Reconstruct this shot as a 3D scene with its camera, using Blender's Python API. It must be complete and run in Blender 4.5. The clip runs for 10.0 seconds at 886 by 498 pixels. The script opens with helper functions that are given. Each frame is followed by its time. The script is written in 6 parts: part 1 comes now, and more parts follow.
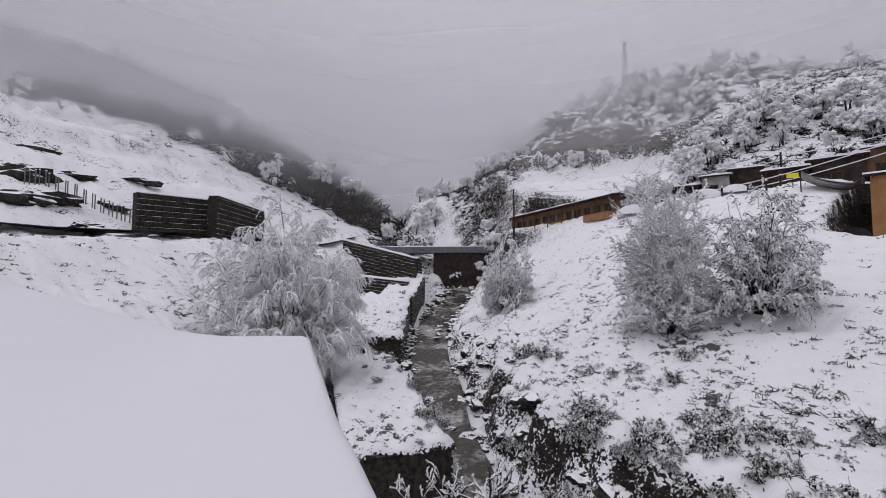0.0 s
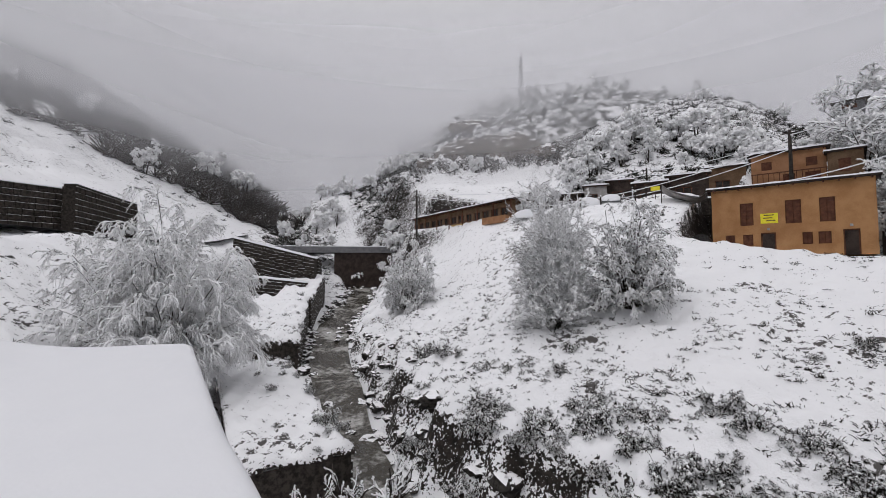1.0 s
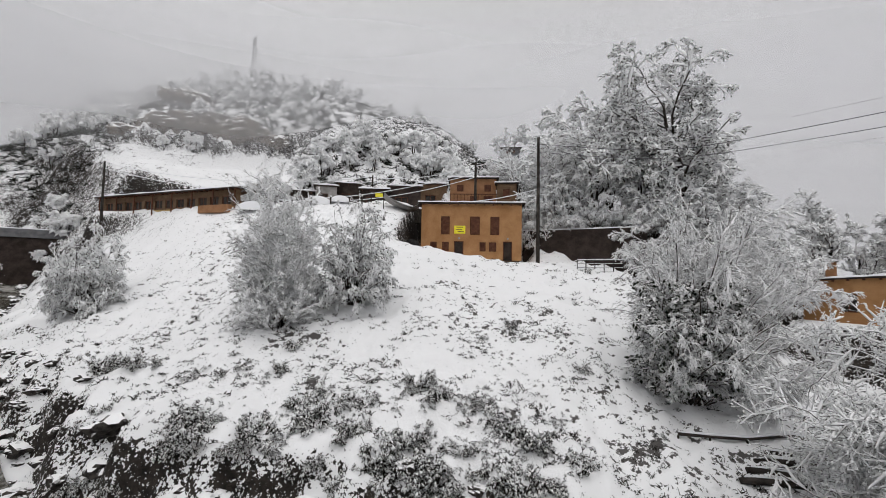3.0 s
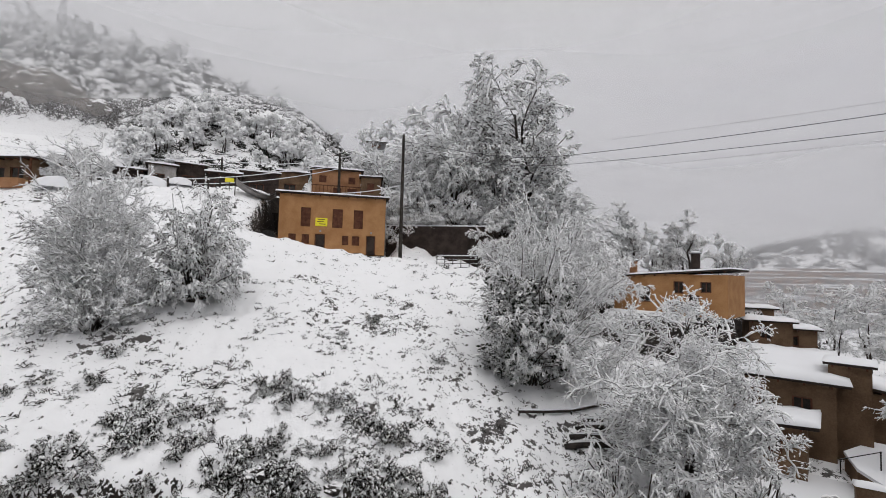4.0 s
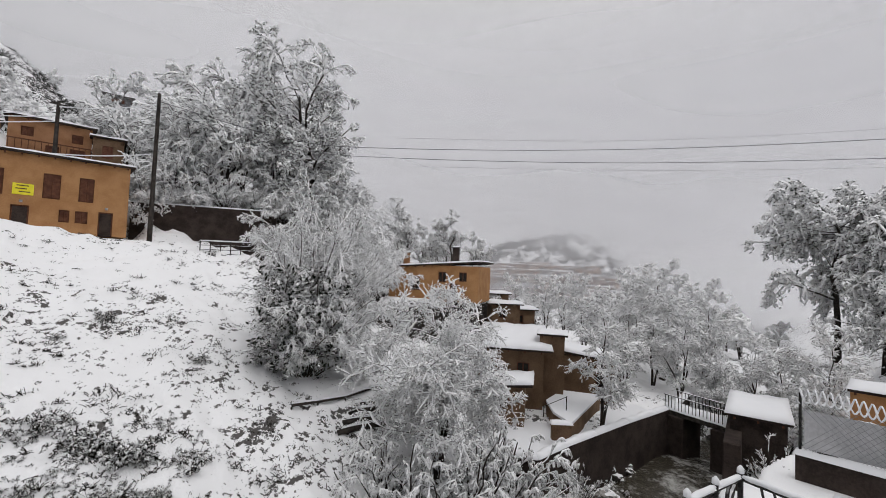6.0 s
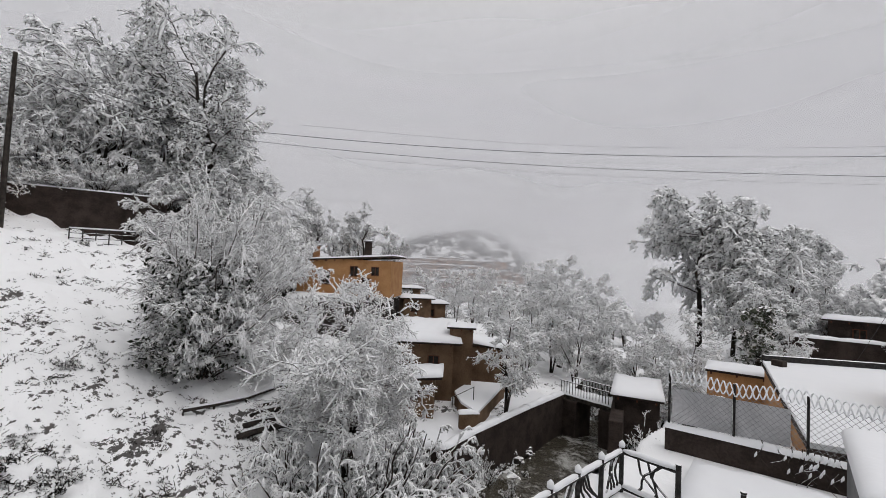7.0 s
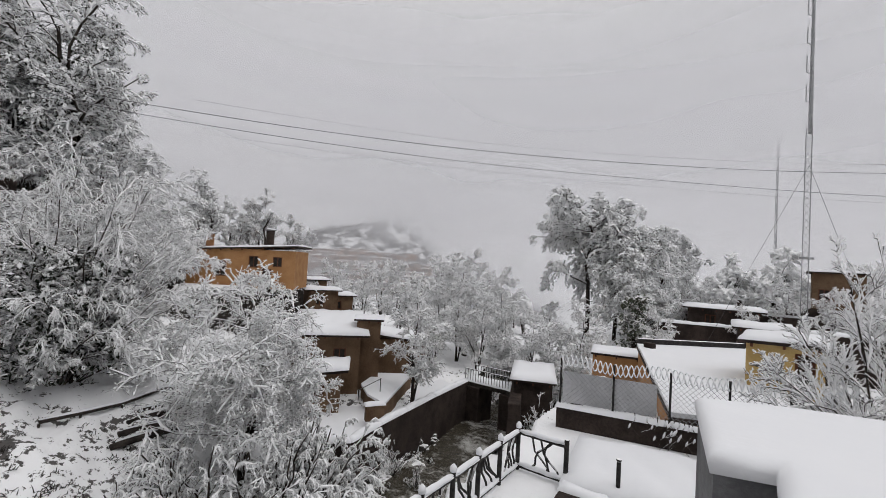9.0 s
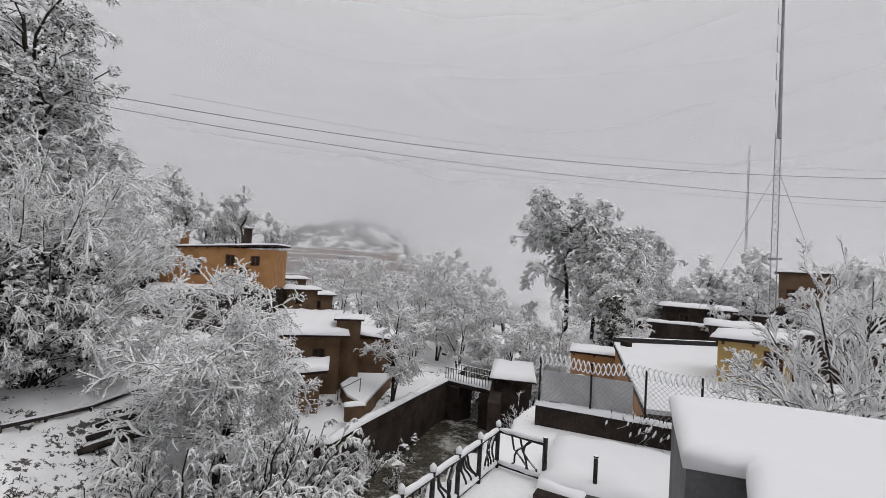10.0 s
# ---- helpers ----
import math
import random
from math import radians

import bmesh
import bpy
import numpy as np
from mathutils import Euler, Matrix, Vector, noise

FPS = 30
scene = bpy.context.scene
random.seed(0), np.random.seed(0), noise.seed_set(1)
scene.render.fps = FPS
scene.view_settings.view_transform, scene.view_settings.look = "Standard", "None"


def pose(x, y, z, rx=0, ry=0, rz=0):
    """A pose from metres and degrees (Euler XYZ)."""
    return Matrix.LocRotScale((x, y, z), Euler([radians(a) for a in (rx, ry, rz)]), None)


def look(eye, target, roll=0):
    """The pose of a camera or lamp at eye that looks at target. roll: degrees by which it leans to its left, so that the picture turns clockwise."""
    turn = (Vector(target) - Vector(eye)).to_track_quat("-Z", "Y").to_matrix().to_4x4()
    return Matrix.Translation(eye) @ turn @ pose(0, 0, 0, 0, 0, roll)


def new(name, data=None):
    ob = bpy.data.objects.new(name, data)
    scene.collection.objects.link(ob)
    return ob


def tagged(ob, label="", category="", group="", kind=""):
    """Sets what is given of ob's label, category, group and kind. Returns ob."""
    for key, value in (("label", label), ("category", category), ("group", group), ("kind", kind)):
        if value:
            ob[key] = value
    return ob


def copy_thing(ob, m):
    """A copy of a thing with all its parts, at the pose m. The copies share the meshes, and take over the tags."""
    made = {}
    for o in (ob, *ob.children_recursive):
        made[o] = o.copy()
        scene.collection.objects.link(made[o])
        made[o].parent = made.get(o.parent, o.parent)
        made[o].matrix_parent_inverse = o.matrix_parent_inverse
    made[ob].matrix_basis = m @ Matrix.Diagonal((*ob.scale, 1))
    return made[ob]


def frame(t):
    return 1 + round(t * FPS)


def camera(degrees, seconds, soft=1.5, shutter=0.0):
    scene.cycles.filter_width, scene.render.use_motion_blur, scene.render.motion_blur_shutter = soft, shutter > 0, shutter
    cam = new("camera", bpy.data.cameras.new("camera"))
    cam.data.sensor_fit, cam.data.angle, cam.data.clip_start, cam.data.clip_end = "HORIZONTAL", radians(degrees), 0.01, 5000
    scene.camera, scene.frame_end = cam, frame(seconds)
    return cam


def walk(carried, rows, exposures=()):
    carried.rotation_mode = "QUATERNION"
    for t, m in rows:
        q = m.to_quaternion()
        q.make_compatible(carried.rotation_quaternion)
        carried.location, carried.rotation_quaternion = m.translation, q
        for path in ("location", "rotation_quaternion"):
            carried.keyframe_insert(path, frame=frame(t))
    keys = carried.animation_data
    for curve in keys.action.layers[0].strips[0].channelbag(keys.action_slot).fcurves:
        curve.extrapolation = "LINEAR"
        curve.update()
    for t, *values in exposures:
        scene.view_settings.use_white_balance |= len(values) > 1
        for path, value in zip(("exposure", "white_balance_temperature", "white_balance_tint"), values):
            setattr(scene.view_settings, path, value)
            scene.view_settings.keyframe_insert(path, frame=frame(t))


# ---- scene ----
# A snowed-in mountain village, seen by someone who turns on the spot at the edge of a flat roof.
# The eye is the origin; bearings run clockwise from +y, heights are above the eye.
cam = camera(91.66, 10.0, soft=0.6)
EYE = (0.0, 0.0, 0.0)
PATH = [  # seconds, yaw, pitch, roll
    (0.0, -0.02, 3.26, 0.23), (0.5, -5.94, 3.35, 0.22), (1.0, -12.93, 3.35, 0.09), (1.5, -21.50, 3.36, 0.09),
    (2.0, -30.31, 3.36, 0.50), (2.5, -39.03, 3.40, 0.87), (4.0, -66.17, 3.04, 1.47), (4.5, -74.37, 2.87, 1.92),
    (5.0, -81.11, 2.74, 2.15), (5.5, -88.08, 2.68, 2.18), (7.0, -106.43, 2.40, 2.76), (7.5, -110.82, 2.24, 3.12),
    (8.0, -113.99, 2.08, 3.34), (8.5, -116.48, 1.96, 3.28), (9.0, -118.52, 1.93, 3.30), (9.5, -119.99, 1.92, 3.36),
    (10.0, -121.06, 2.00, 3.48),
]


def facing(yaw, pitch, roll):
    y, p = radians(yaw), radians(pitch)
    return look(EYE, (-math.sin(y) * math.cos(p), math.cos(y) * math.cos(p), math.sin(p)), roll)


walk(cam, [(t, facing(yaw, pitch, roll)) for t, yaw, pitch, roll in PATH],
     exposures=[(0.0, -0.42, 6120, 20), (0.5, -0.32, 6250, 16), (1.2, -0.24, 6330, 14), (2.0, -0.1, 6490, 10), (4.0, -0.1, 6430, 12), (10.0, -0.12, 6430, 12)])

# ---- light: a low, even cloud cover over snow ----
world = bpy.data.worlds.new("overcast")
scene.world = world
world.use_nodes = True
wt = world.node_tree
wt.nodes.clear()


def wnode(kind, **inputs):
    n = wt.nodes.new(kind)
    for k, v in inputs.items():
        n.inputs[k].default_value = v
    return n


w_out, w_bg = wnode("ShaderNodeOutputWorld"), wnode("ShaderNodeBackground")
w_sky = wnode("ShaderNodeTexSky")
w_sky.sky_type, w_sky.sun_disc = "NISHITA", False
w_sky.sun_elevation, w_sky.sun_rotation = radians(65), radians(234)
w_grey = wnode("ShaderNodeHueSaturation", Saturation=0.04, Value=0.12)
w_noise = wnode("ShaderNodeTexNoise", Scale=1.3, Detail=2.0, Roughness=0.4)
w_ramp = wnode("ShaderNodeMapRange")
w_ramp.inputs["From Min"].default_value, w_ramp.inputs["From Max"].default_value = 0.3, 0.7
w_ramp.inputs["To Min"].default_value, w_ramp.inputs["To Max"].default_value = 0.485, 0.555
w_mix = wt.nodes.new("ShaderNodeMix")
w_mix.data_type = "RGBA"
w_mix.inputs["Factor"].default_value = 0.92
w_coord = wnode("ShaderNodeTexCoord")
wt.links.new(w_coord.outputs["Generated"], w_noise.inputs["Vector"])
wt.links.new(w_noise.outputs["Fac"], w_ramp.inputs["Value"])
w_tint = wt.nodes.new("ShaderNodeCombineColor")
for ch in ("Red", "Green", "Blue"):
    wt.links.new(w_ramp.outputs["Result"], w_tint.inputs[ch])
wt.links.new(w_sky.outputs["Color"], w_grey.inputs["Color"])
wt.links.new(w_grey.outputs["Color"], w_mix.inputs["A"])
wt.links.new(w_tint.outputs["Color"], w_mix.inputs["B"])
wt.links.new(w_mix.outputs["Result"], w_bg.inputs["Color"])
w_bg.inputs["Strength"].default_value = 1.24
wt.links.new(w_bg.outputs["Background"], w_out.inputs["Surface"])

sun = new("sun", bpy.data.lights.new("sun", "SUN"))
sun.data.energy, sun.data.angle, sun.data.color = 1.1, radians(60), (1.0, 0.985, 0.96)
sun.matrix_world = look((-30, -22, 80), (0, 0, 0))


# ---- materials ----
class Mat:
    """A node material on Principled, with short ways to wire noise and snow into it."""

    def __init__(self, name, rough=0.8, metal=0.0, spec=0.3):
        self.m = bpy.data.materials.new(name)
        self.m.use_nodes = True
        self.t = self.m.node_tree
        self.b = self.t.nodes["Principled BSDF"]
        self.b.inputs["Roughness"].default_value = rough
        self.b.inputs["Metallic"].default_value = metal
        self.b.inputs["Specular IOR Level"].default_value = spec

    def n(self, kind, **inputs):
        node = self.t.nodes.new(kind)
        for k, v in inputs.items():
            node.inputs[k.replace("_", " ")].default_value = v
        return node

    def l(self, a, b):
        self.t.links.new(a, b)

    def pos(self):
        return self.n("ShaderNodeNewGeometry").outputs["Position"]

    def noise(self, scale, detail=4.0, rough=0.55, vec=None):
        n = self.n("ShaderNodeTexNoise", Scale=scale, Detail=detail, Roughness=rough)
        self.l(vec if vec is not None else self.pos(), n.inputs["Vector"])
        return n.outputs["Fac"]

    def span(self, value, a, b, lo=0.0, hi=1.0):
        n = self.n("ShaderNodeMapRange", From_Min=a, From_Max=b, To_Min=lo, To_Max=hi)
        n.interpolation_type = "SMOOTHSTEP"
        self.l(value, n.inputs["Value"])
        return n.outputs["Result"]

    def math(self, op, a, b):
        n = self.n("ShaderNodeMath")
        n.operation = op
        for i, v in enumerate((a, b)):
            if isinstance(v, (int, float)):
                n.inputs[i].default_value = v
            else:
                self.l(v, n.inputs[i])
        return n.outputs["Value"]

    def mix(self, fac, a, b):
        n = self.n("ShaderNodeMix")
        n.data_type = "RGBA"
        self.l(fac, n.inputs["Factor"])
        for key, v in (("A", a), ("B", b)):
            if isinstance(v, tuple):
                n.inputs[key].default_value = (*v, 1)
            else:
                self.l(v, n.inputs[key])
        return n.outputs["Result"]

    def up(self):
        n = self.n("ShaderNodeSeparateXYZ")
        self.l(self.n("ShaderNodeNewGeometry").outputs["Normal"], n.inputs["Vector"])
        return n.outputs["Z"]

    def color(self, c):
        if isinstance(c, tuple):
            self.b.inputs["Base Color"].default_value = (*c, 1)
        else:
            self.l(c, self.b.inputs["Base Color"])
        return self

    def bump(self, height, strength=0.4, dist=0.05):
        n = self.n("ShaderNodeBump", Strength=strength, Distance=dist)
        self.l(height, n.inputs["Height"])
        self.l(n.outputs["Normal"], self.b.inputs["Normal"])
        return self


def clotted_snow():
    k = Mat("clotted_wet_snow", 0.7, 0.0, 0.25)
    k.color(k.mix(k.noise(2.0, 4), (0.945, 0.948, 0.955), (0.97, 0.97, 0.972))).bump(k.noise(12.0, 3), 0.3, 0.02)
    return k.m


SNOW = (0.90, 0.903, 0.912)


def mottled(name, a, b, scale, rough=0.85, fine=None, bump=0.3, dist=0.02, spec=0.2, metal=0.0):
    k = Mat(name, rough, metal, spec)
    big, small = k.noise(scale, 5), k.noise(fine or scale * 9, 4, 0.7)
    f = k.math("ADD", k.math("MULTIPLY", big, 0.6), k.math("MULTIPLY", small, 0.4))
    k.color(k.mix(k.span(f, 0.36, 0.64), a, b)).bump(small, bump, dist)
    return k.m


def snowed(name, a, b, lo, hi, scale=6.0, rough=0.85, jitter=0.5, bump=0.4, dist=0.02):
    """A surface on whose upward faces snow lies."""
    k = Mat(name, rough, 0.0, 0.2)
    big, small = k.noise(scale * 0.35, 4), k.noise(scale, 4, 0.65)
    base = k.mix(k.span(small, 0.35, 0.65), a, b)
    up = k.math("ADD", k.up(), k.math("MULTIPLY", k.math("SUBTRACT", big, 0.5), jitter * 2))
    snow = k.span(up, lo, hi)
    k.color(k.mix(snow, base, (0.945, 0.945, 0.95))).bump(small, bump, dist)
    return k.m


def ground_material():
    k = Mat("snowy_ground", 0.8, 0.0, 0.25)
    fine, mid, big = k.noise(2.6, 5, 0.7), k.noise(0.55, 4, 0.6), k.noise(0.09, 3)
    earth = k.mix(k.span(fine, 0.3, 0.7), (0.012, 0.010, 0.009), (0.042, 0.034, 0.028))
    flecks = k.math("ADD", k.math("MULTIPLY", fine, 0.62), k.math("MULTIPLY", mid, 0.38))
    flecks = k.span(k.math("ADD", flecks, k.math("MULTIPLY", k.math("SUBTRACT", big, 0.5), 0.42)), 0.585, 0.61)
    steep = k.span(k.math("ADD", k.up(), k.math("ADD", k.math("MULTIPLY", k.math("SUBTRACT", k.noise(1.7, 6, 0.7), 0.5), 1.1), k.math("MULTIPLY", k.math("SUBTRACT", k.noise(6.5, 3, 0.6), 0.5), 1.5))), 0.50, 0.44)
    bare = k.math("MAXIMUM", k.math("MULTIPLY", flecks, 0.93), steep)
    k.color(k.mix(bare, SNOW, earth)).bump(k.noise(3.5, 6, 0.65), 0.55, 0.12)
    return k.m


def soft_snow():
    k = Mat("drifted_snow", 0.7, 0.0, 0.3)
    k.color(k.mix(k.noise(1.3, 4), (0.79, 0.80, 0.825), (0.83, 0.835, 0.85)))
    k.bump(k.math("ADD", k.noise(0.9, 3), k.math("MULTIPLY", k.noise(14.0, 3), 0.12)), 0.3, 0.08)
    return k.m


# Haze painted as the opacity of an upright sheet, denser with height.
def mist_material(name, low, high, top, density, seed, least):
    k = Mat(name)
    t = k.t
    t.nodes.remove(k.b)
    sep = k.n("ShaderNodeSeparateXYZ")
    k.l(k.pos(), sep.inputs["Vector"])
    off = k.n("ShaderNodeVectorMath")
    k.l(k.pos(), off.inputs[0])
    off.inputs[1].default_value = (seed * 131.0, seed * 57.0, 0)
    cloud = k.noise(0.012, 2, 0.45, off.outputs["Vector"])
    wave = k.math("ADD", sep.outputs["Z"], k.math("MULTIPLY", k.math("SUBTRACT", cloud, 0.5), (high - low) * 1.3))
    fade = k.span(sep.outputs["Z"], top * 0.3, top, 1.0, 0.0)
    alpha = k.math("MULTIPLY", k.math("MULTIPLY", k.span(wave, low, high, least, 1.0), k.math("MULTIPLY", fade, fade)), density)
    dif, tra = k.n("ShaderNodeBsdfDiffuse", Color=(0.92, 0.92, 0.935, 1)), k.n("ShaderNodeBsdfTranslucent", Color=(0.92, 0.92, 0.935, 1))
    both, clear, mix = k.n("ShaderNodeMixShader", Fac=0.5), k.n("ShaderNodeBsdfTransparent"), k.n("ShaderNodeMixShader")
    k.l(dif.outputs[0], both.inputs[1]), k.l(tra.outputs[0], both.inputs[2])
    k.l(alpha, mix.inputs[0]), k.l(clear.outputs[0], mix.inputs[1]), k.l(both.outputs[0], mix.inputs[2])
    k.l(mix.outputs[0], t.nodes["Material Output"].inputs["Surface"])
    return k.m


def water_material():
    k = Mat("stream_water", 0.18, 0.0, 0.5)
    foam = k.math("ADD", k.math("MULTIPLY", k.noise(0.35, 3, 0.5), 0.55), k.math("MULTIPLY", k.noise(2.2, 6, 0.65), 0.45))
    k.color(k.mix(k.span(foam, 0.47, 0.64), (0.055, 0.048, 0.035), (0.50, 0.49, 0.46))).bump(k.noise(2.5, 5, 0.6), 0.7, 0.15)
    return k.m


M = {
    "ground": ground_material(),
    "snow": soft_snow(),
    "clump": clotted_snow(),
    "water": water_material(),
    "twig": snowed("snow_laden_twig", (0.018, 0.014, 0.012), (0.045, 0.036, 0.03), -0.35, 0.1, 3.0, jitter=0.6),
    "frost": snowed("frosted_white_twig", (0.02, 0.016, 0.014), (0.055, 0.045, 0.04), -0.85, -0.25, 3.0, jitter=0.5),
    "limb": snowed("snow_dusted_bark", (0.022, 0.018, 0.016), (0.06, 0.048, 0.04), 0.3, 0.75, 5.0, jitter=0.4),
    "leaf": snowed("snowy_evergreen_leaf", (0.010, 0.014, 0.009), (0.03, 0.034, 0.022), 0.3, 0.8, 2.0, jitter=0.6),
    "greyleaf": snowed("frosted_conifer_needles", (0.045, 0.055, 0.045), (0.085, 0.095, 0.08), -0.6, 0.1, 1.4, jitter=0.6),
    "green": snowed("dull_green_needles", (0.075, 0.085, 0.06), (0.14, 0.155, 0.11), 0.2, 0.8, 1.4, jitter=0.6),
    "scrub": snowed("snow_dusted_scrub_twig", (0.008, 0.007, 0.006), (0.026, 0.022, 0.017), 0.72, 1.05, 3.0, jitter=0.5),
    "bramble": snowed("dark_bramble_leaf", (0.008, 0.007, 0.006), (0.026, 0.022, 0.017), 0.98, 1.3, 3.0, jitter=0.5),
    "rock": snowed("snow_capped_rock", (0.018, 0.016, 0.015), (0.07, 0.063, 0.056), 0.62, 0.8, 3.0, jitter=0.35, bump=0.8, dist=0.08),
    "cliff": snowed("brown_cliff_rock", (0.11, 0.095, 0.082), (0.22, 0.19, 0.165), 0.35, 0.6, 0.7, jitter=0.5, bump=0.9, dist=0.4),
    "stone": snowed("dark_wall_stone", (0.018, 0.015, 0.013), (0.065, 0.055, 0.047), 0.6, 0.8, 4.0, jitter=0.3, bump=0.7, dist=0.04),
    "ochre": mottled("ochre_clay_render", (0.32, 0.16, 0.068), (0.43, 0.235, 0.105), 0.9, 0.9, 14.0),
    "ochre_pale": mottled("pale_ochre_render", (0.42, 0.29, 0.11), (0.52, 0.37, 0.16), 1.2, 0.9, 12.0),
    "terracotta": mottled("reddish_clay_render", (0.25, 0.125, 0.06), (0.36, 0.19, 0.10), 1.0, 0.9, 12.0),
    "timber": mottled("dark_red_timber", (0.07, 0.026, 0.014), (0.14, 0.055, 0.03), 3.0, 0.6, 30.0),
    "pane": mottled("dim_window_glass", (0.02, 0.018, 0.016), (0.05, 0.042, 0.036), 2.0, 0.15, 6.0, bump=0.05),
    "dark": mottled("dark_brown_wall", (0.022, 0.016, 0.014), (0.06, 0.045, 0.038), 1.1, 0.9, 11.0),
    "brown": mottled("brown_mud_wall", (0.105, 0.064, 0.038), (0.18, 0.115, 0.07), 1.0, 0.9, 11.0),
    "concrete": mottled("grey_cement_render", (0.13, 0.13, 0.135), (0.2, 0.2, 0.205), 1.6, 0.9, 18.0),
    "pole": mottled("tarred_pole_wood", (0.02, 0.017, 0.015), (0.055, 0.046, 0.04), 3.0, 0.8, 22.0),
    "metal": mottled("galvanised_steel", (0.24, 0.245, 0.25), (0.36, 0.365, 0.37), 4.0, 0.5, 30.0, metal=0.6),
    "iron": snowed("dark_iron_with_snow", (0.018, 0.017, 0.017), (0.045, 0.042, 0.04), 0.35, 0.7, 9.0, jitter=0.2),
    "wire": mottled("frosted_cable", (0.20, 0.20, 0.21), (0.42, 0.42, 0.43), 6.0, 0.7, 30.0),
    "blackwire": mottled("black_cable", (0.05, 0.05, 0.055), (0.12, 0.12, 0.125), 6.0, 0.7, 30.0),
    "yellow": mottled("yellow_banner_cloth", (0.75, 0.66, 0.03), (0.85, 0.76, 0.06), 3.0, 0.7, 20.0),
    "ink": mottled("dark_sign_ink", (0.10, 0.07, 0.03), (0.16, 0.11, 0.05), 8.0, 0.7, 30.0),
    "canvas": mottled("grey_tarpaulin", (0.22, 0.21, 0.20), (0.36, 0.34, 0.33), 1.5, 0.8, 12.0),
    "plastic": mottled("worn_grey_sheet", (0.42, 0.42, 0.43), (0.62, 0.62, 0.63), 0.8, 0.5, 9.0),
    "rust": mottled("rusty_barrel_steel", (0.035, 0.022, 0.017), (0.08, 0.045, 0.03), 3.0, 0.7, 20.0),
    "asphalt": mottled("wet_slushy_asphalt", (0.09, 0.09, 0.092), (0.32, 0.32, 0.33), 0.5, 0.6, 6.0),
}


# ---- mesh helpers ----
class Shape:
    """Gathers corners and faces of one mesh."""

    def __init__(self):
        self.v, self.f = [], []

    def add(self, verts, faces):
        k = len(self.v)
        self.v += [tuple(p) for p in verts]
        self.f += [tuple(i + k for i in f) for f in faces]
        return self

    def box(self, x0, y0, z0, x1, y1, z1, m=None):
        c = [Vector((x, y, z)) for z in (z0, z1) for x, y in ((x0, y0), (x1, y0), (x1, y1), (x0, y1))]
        if m is not None:
            c = [m @ p for p in c]
        return self.add(c, [(3, 2, 1, 0), (4, 5, 6, 7), (0, 1, 5, 4), (1, 2, 6, 5), (2, 3, 7, 6), (3, 0, 4, 7)])

    def block(self, x0, y0, z0, x1, y1, z1, b=0.03, m=None):
        """A box with its edges bevelled by b."""
        pts, faces = [], []
        b = min(b, (x1 - x0) * 0.45, (y1 - y0) * 0.45, (z1 - z0) * 0.45)
        for z, i in ((z0, b), (z0 + b, 0), (z1 - b, 0), (z1, b)):
            ring = [(x0 + b + i, y0 + i), (x1 - b - i, y0 + i), (x1 - i, y0 + b + i), (x1 - i, y1 - b - i),
                    (x1 - b - i, y1 - i), (x0 + b + i, y1 - i), (x0 + i, y1 - b - i), (x0 + i, y0 + b + i)]
            pts += [Vector((x, y, z)) for x, y in ring]
        for r in range(3):
            faces += [(r * 8 + k, r * 8 + (k + 1) % 8, r * 8 + 8 + (k + 1) % 8, r * 8 + 8 + k) for k in range(8)]
        faces += [tuple(range(7, -1, -1)), tuple(range(24, 32))]
        if m is not None:
            pts = [m @ p for p in pts]
        return self.add(pts, faces)

    def prism(self, outline, z0, z1):
        """A slab over a counter-clockwise outline; z0 and z1 may be numbers or functions of x, y."""
        n = len(outline)
        lo = [(x, y, z0(x, y) if callable(z0) else z0) for x, y in outline]
        hi = [(x, y, z1(x, y) if callable(z1) else z1) for x, y in outline]
        return self.add(lo + hi, [tuple(range(n - 1, -1, -1)), tuple(range(n, 2 * n))] + [(i, (i + 1) % n, n + (i + 1) % n, n + i) for i in range(n)])

    def tube(self, pts, radii, sides=6):
        pts = [Vector(p) for p in pts]
        if isinstance(radii, (int, float)):
            radii = [radii] * len(pts)
        verts = []
        for i, p in enumerate(pts):
            d = (pts[min(i + 1, len(pts) - 1)] - pts[max(i - 1, 0)]).normalized()
            a = d.orthogonal().normalized() if i == 0 else (a - d * a.dot(d)).normalized()
            b = d.cross(a)
            verts += [p + (a * math.cos(2 * math.pi * k / sides) + b * math.sin(2 * math.pi * k / sides)) * radii[i] for k in range(sides)]
        faces = [(i * sides + k, i * sides + (k + 1) % sides, (i + 1) * sides + (k + 1) % sides, (i + 1) * sides + k)
                 for i in range(len(pts) - 1) for k in range(sides)]
        faces += [tuple(range(sides - 1, -1, -1)), tuple(range((len(pts) - 1) * sides, len(pts) * sides))]
        return self.add(verts, faces)

    def mesh(self, name, material, smooth=False):
        me = bpy.data.meshes.new(name)
        me.from_pydata(self.v, [], self.f)
        me.materials.append(M[material] if isinstance(material, str) else material)
        if smooth:
            me.polygons.foreach_set("use_smooth", [True] * len(me.polygons))
        me.update()
        return me


def thing(name, at=(0, 0, 0), turn=0.0, label="", category="", group="", kind=""):
    ob = new(name)
    ob.empty_display_size = 0.2
    ob.matrix_basis = pose(*at, 0, 0, turn)
    return tagged(ob, label, category, group, kind)


def part(name, shape, material, parent=None, label="", smooth=False):
    me = shape if isinstance(shape, bpy.types.Mesh) else shape.mesh(name, material, smooth)
    ob = new(name, me)
    if parent is not None:
        ob.parent = parent
    return tagged(ob, label)


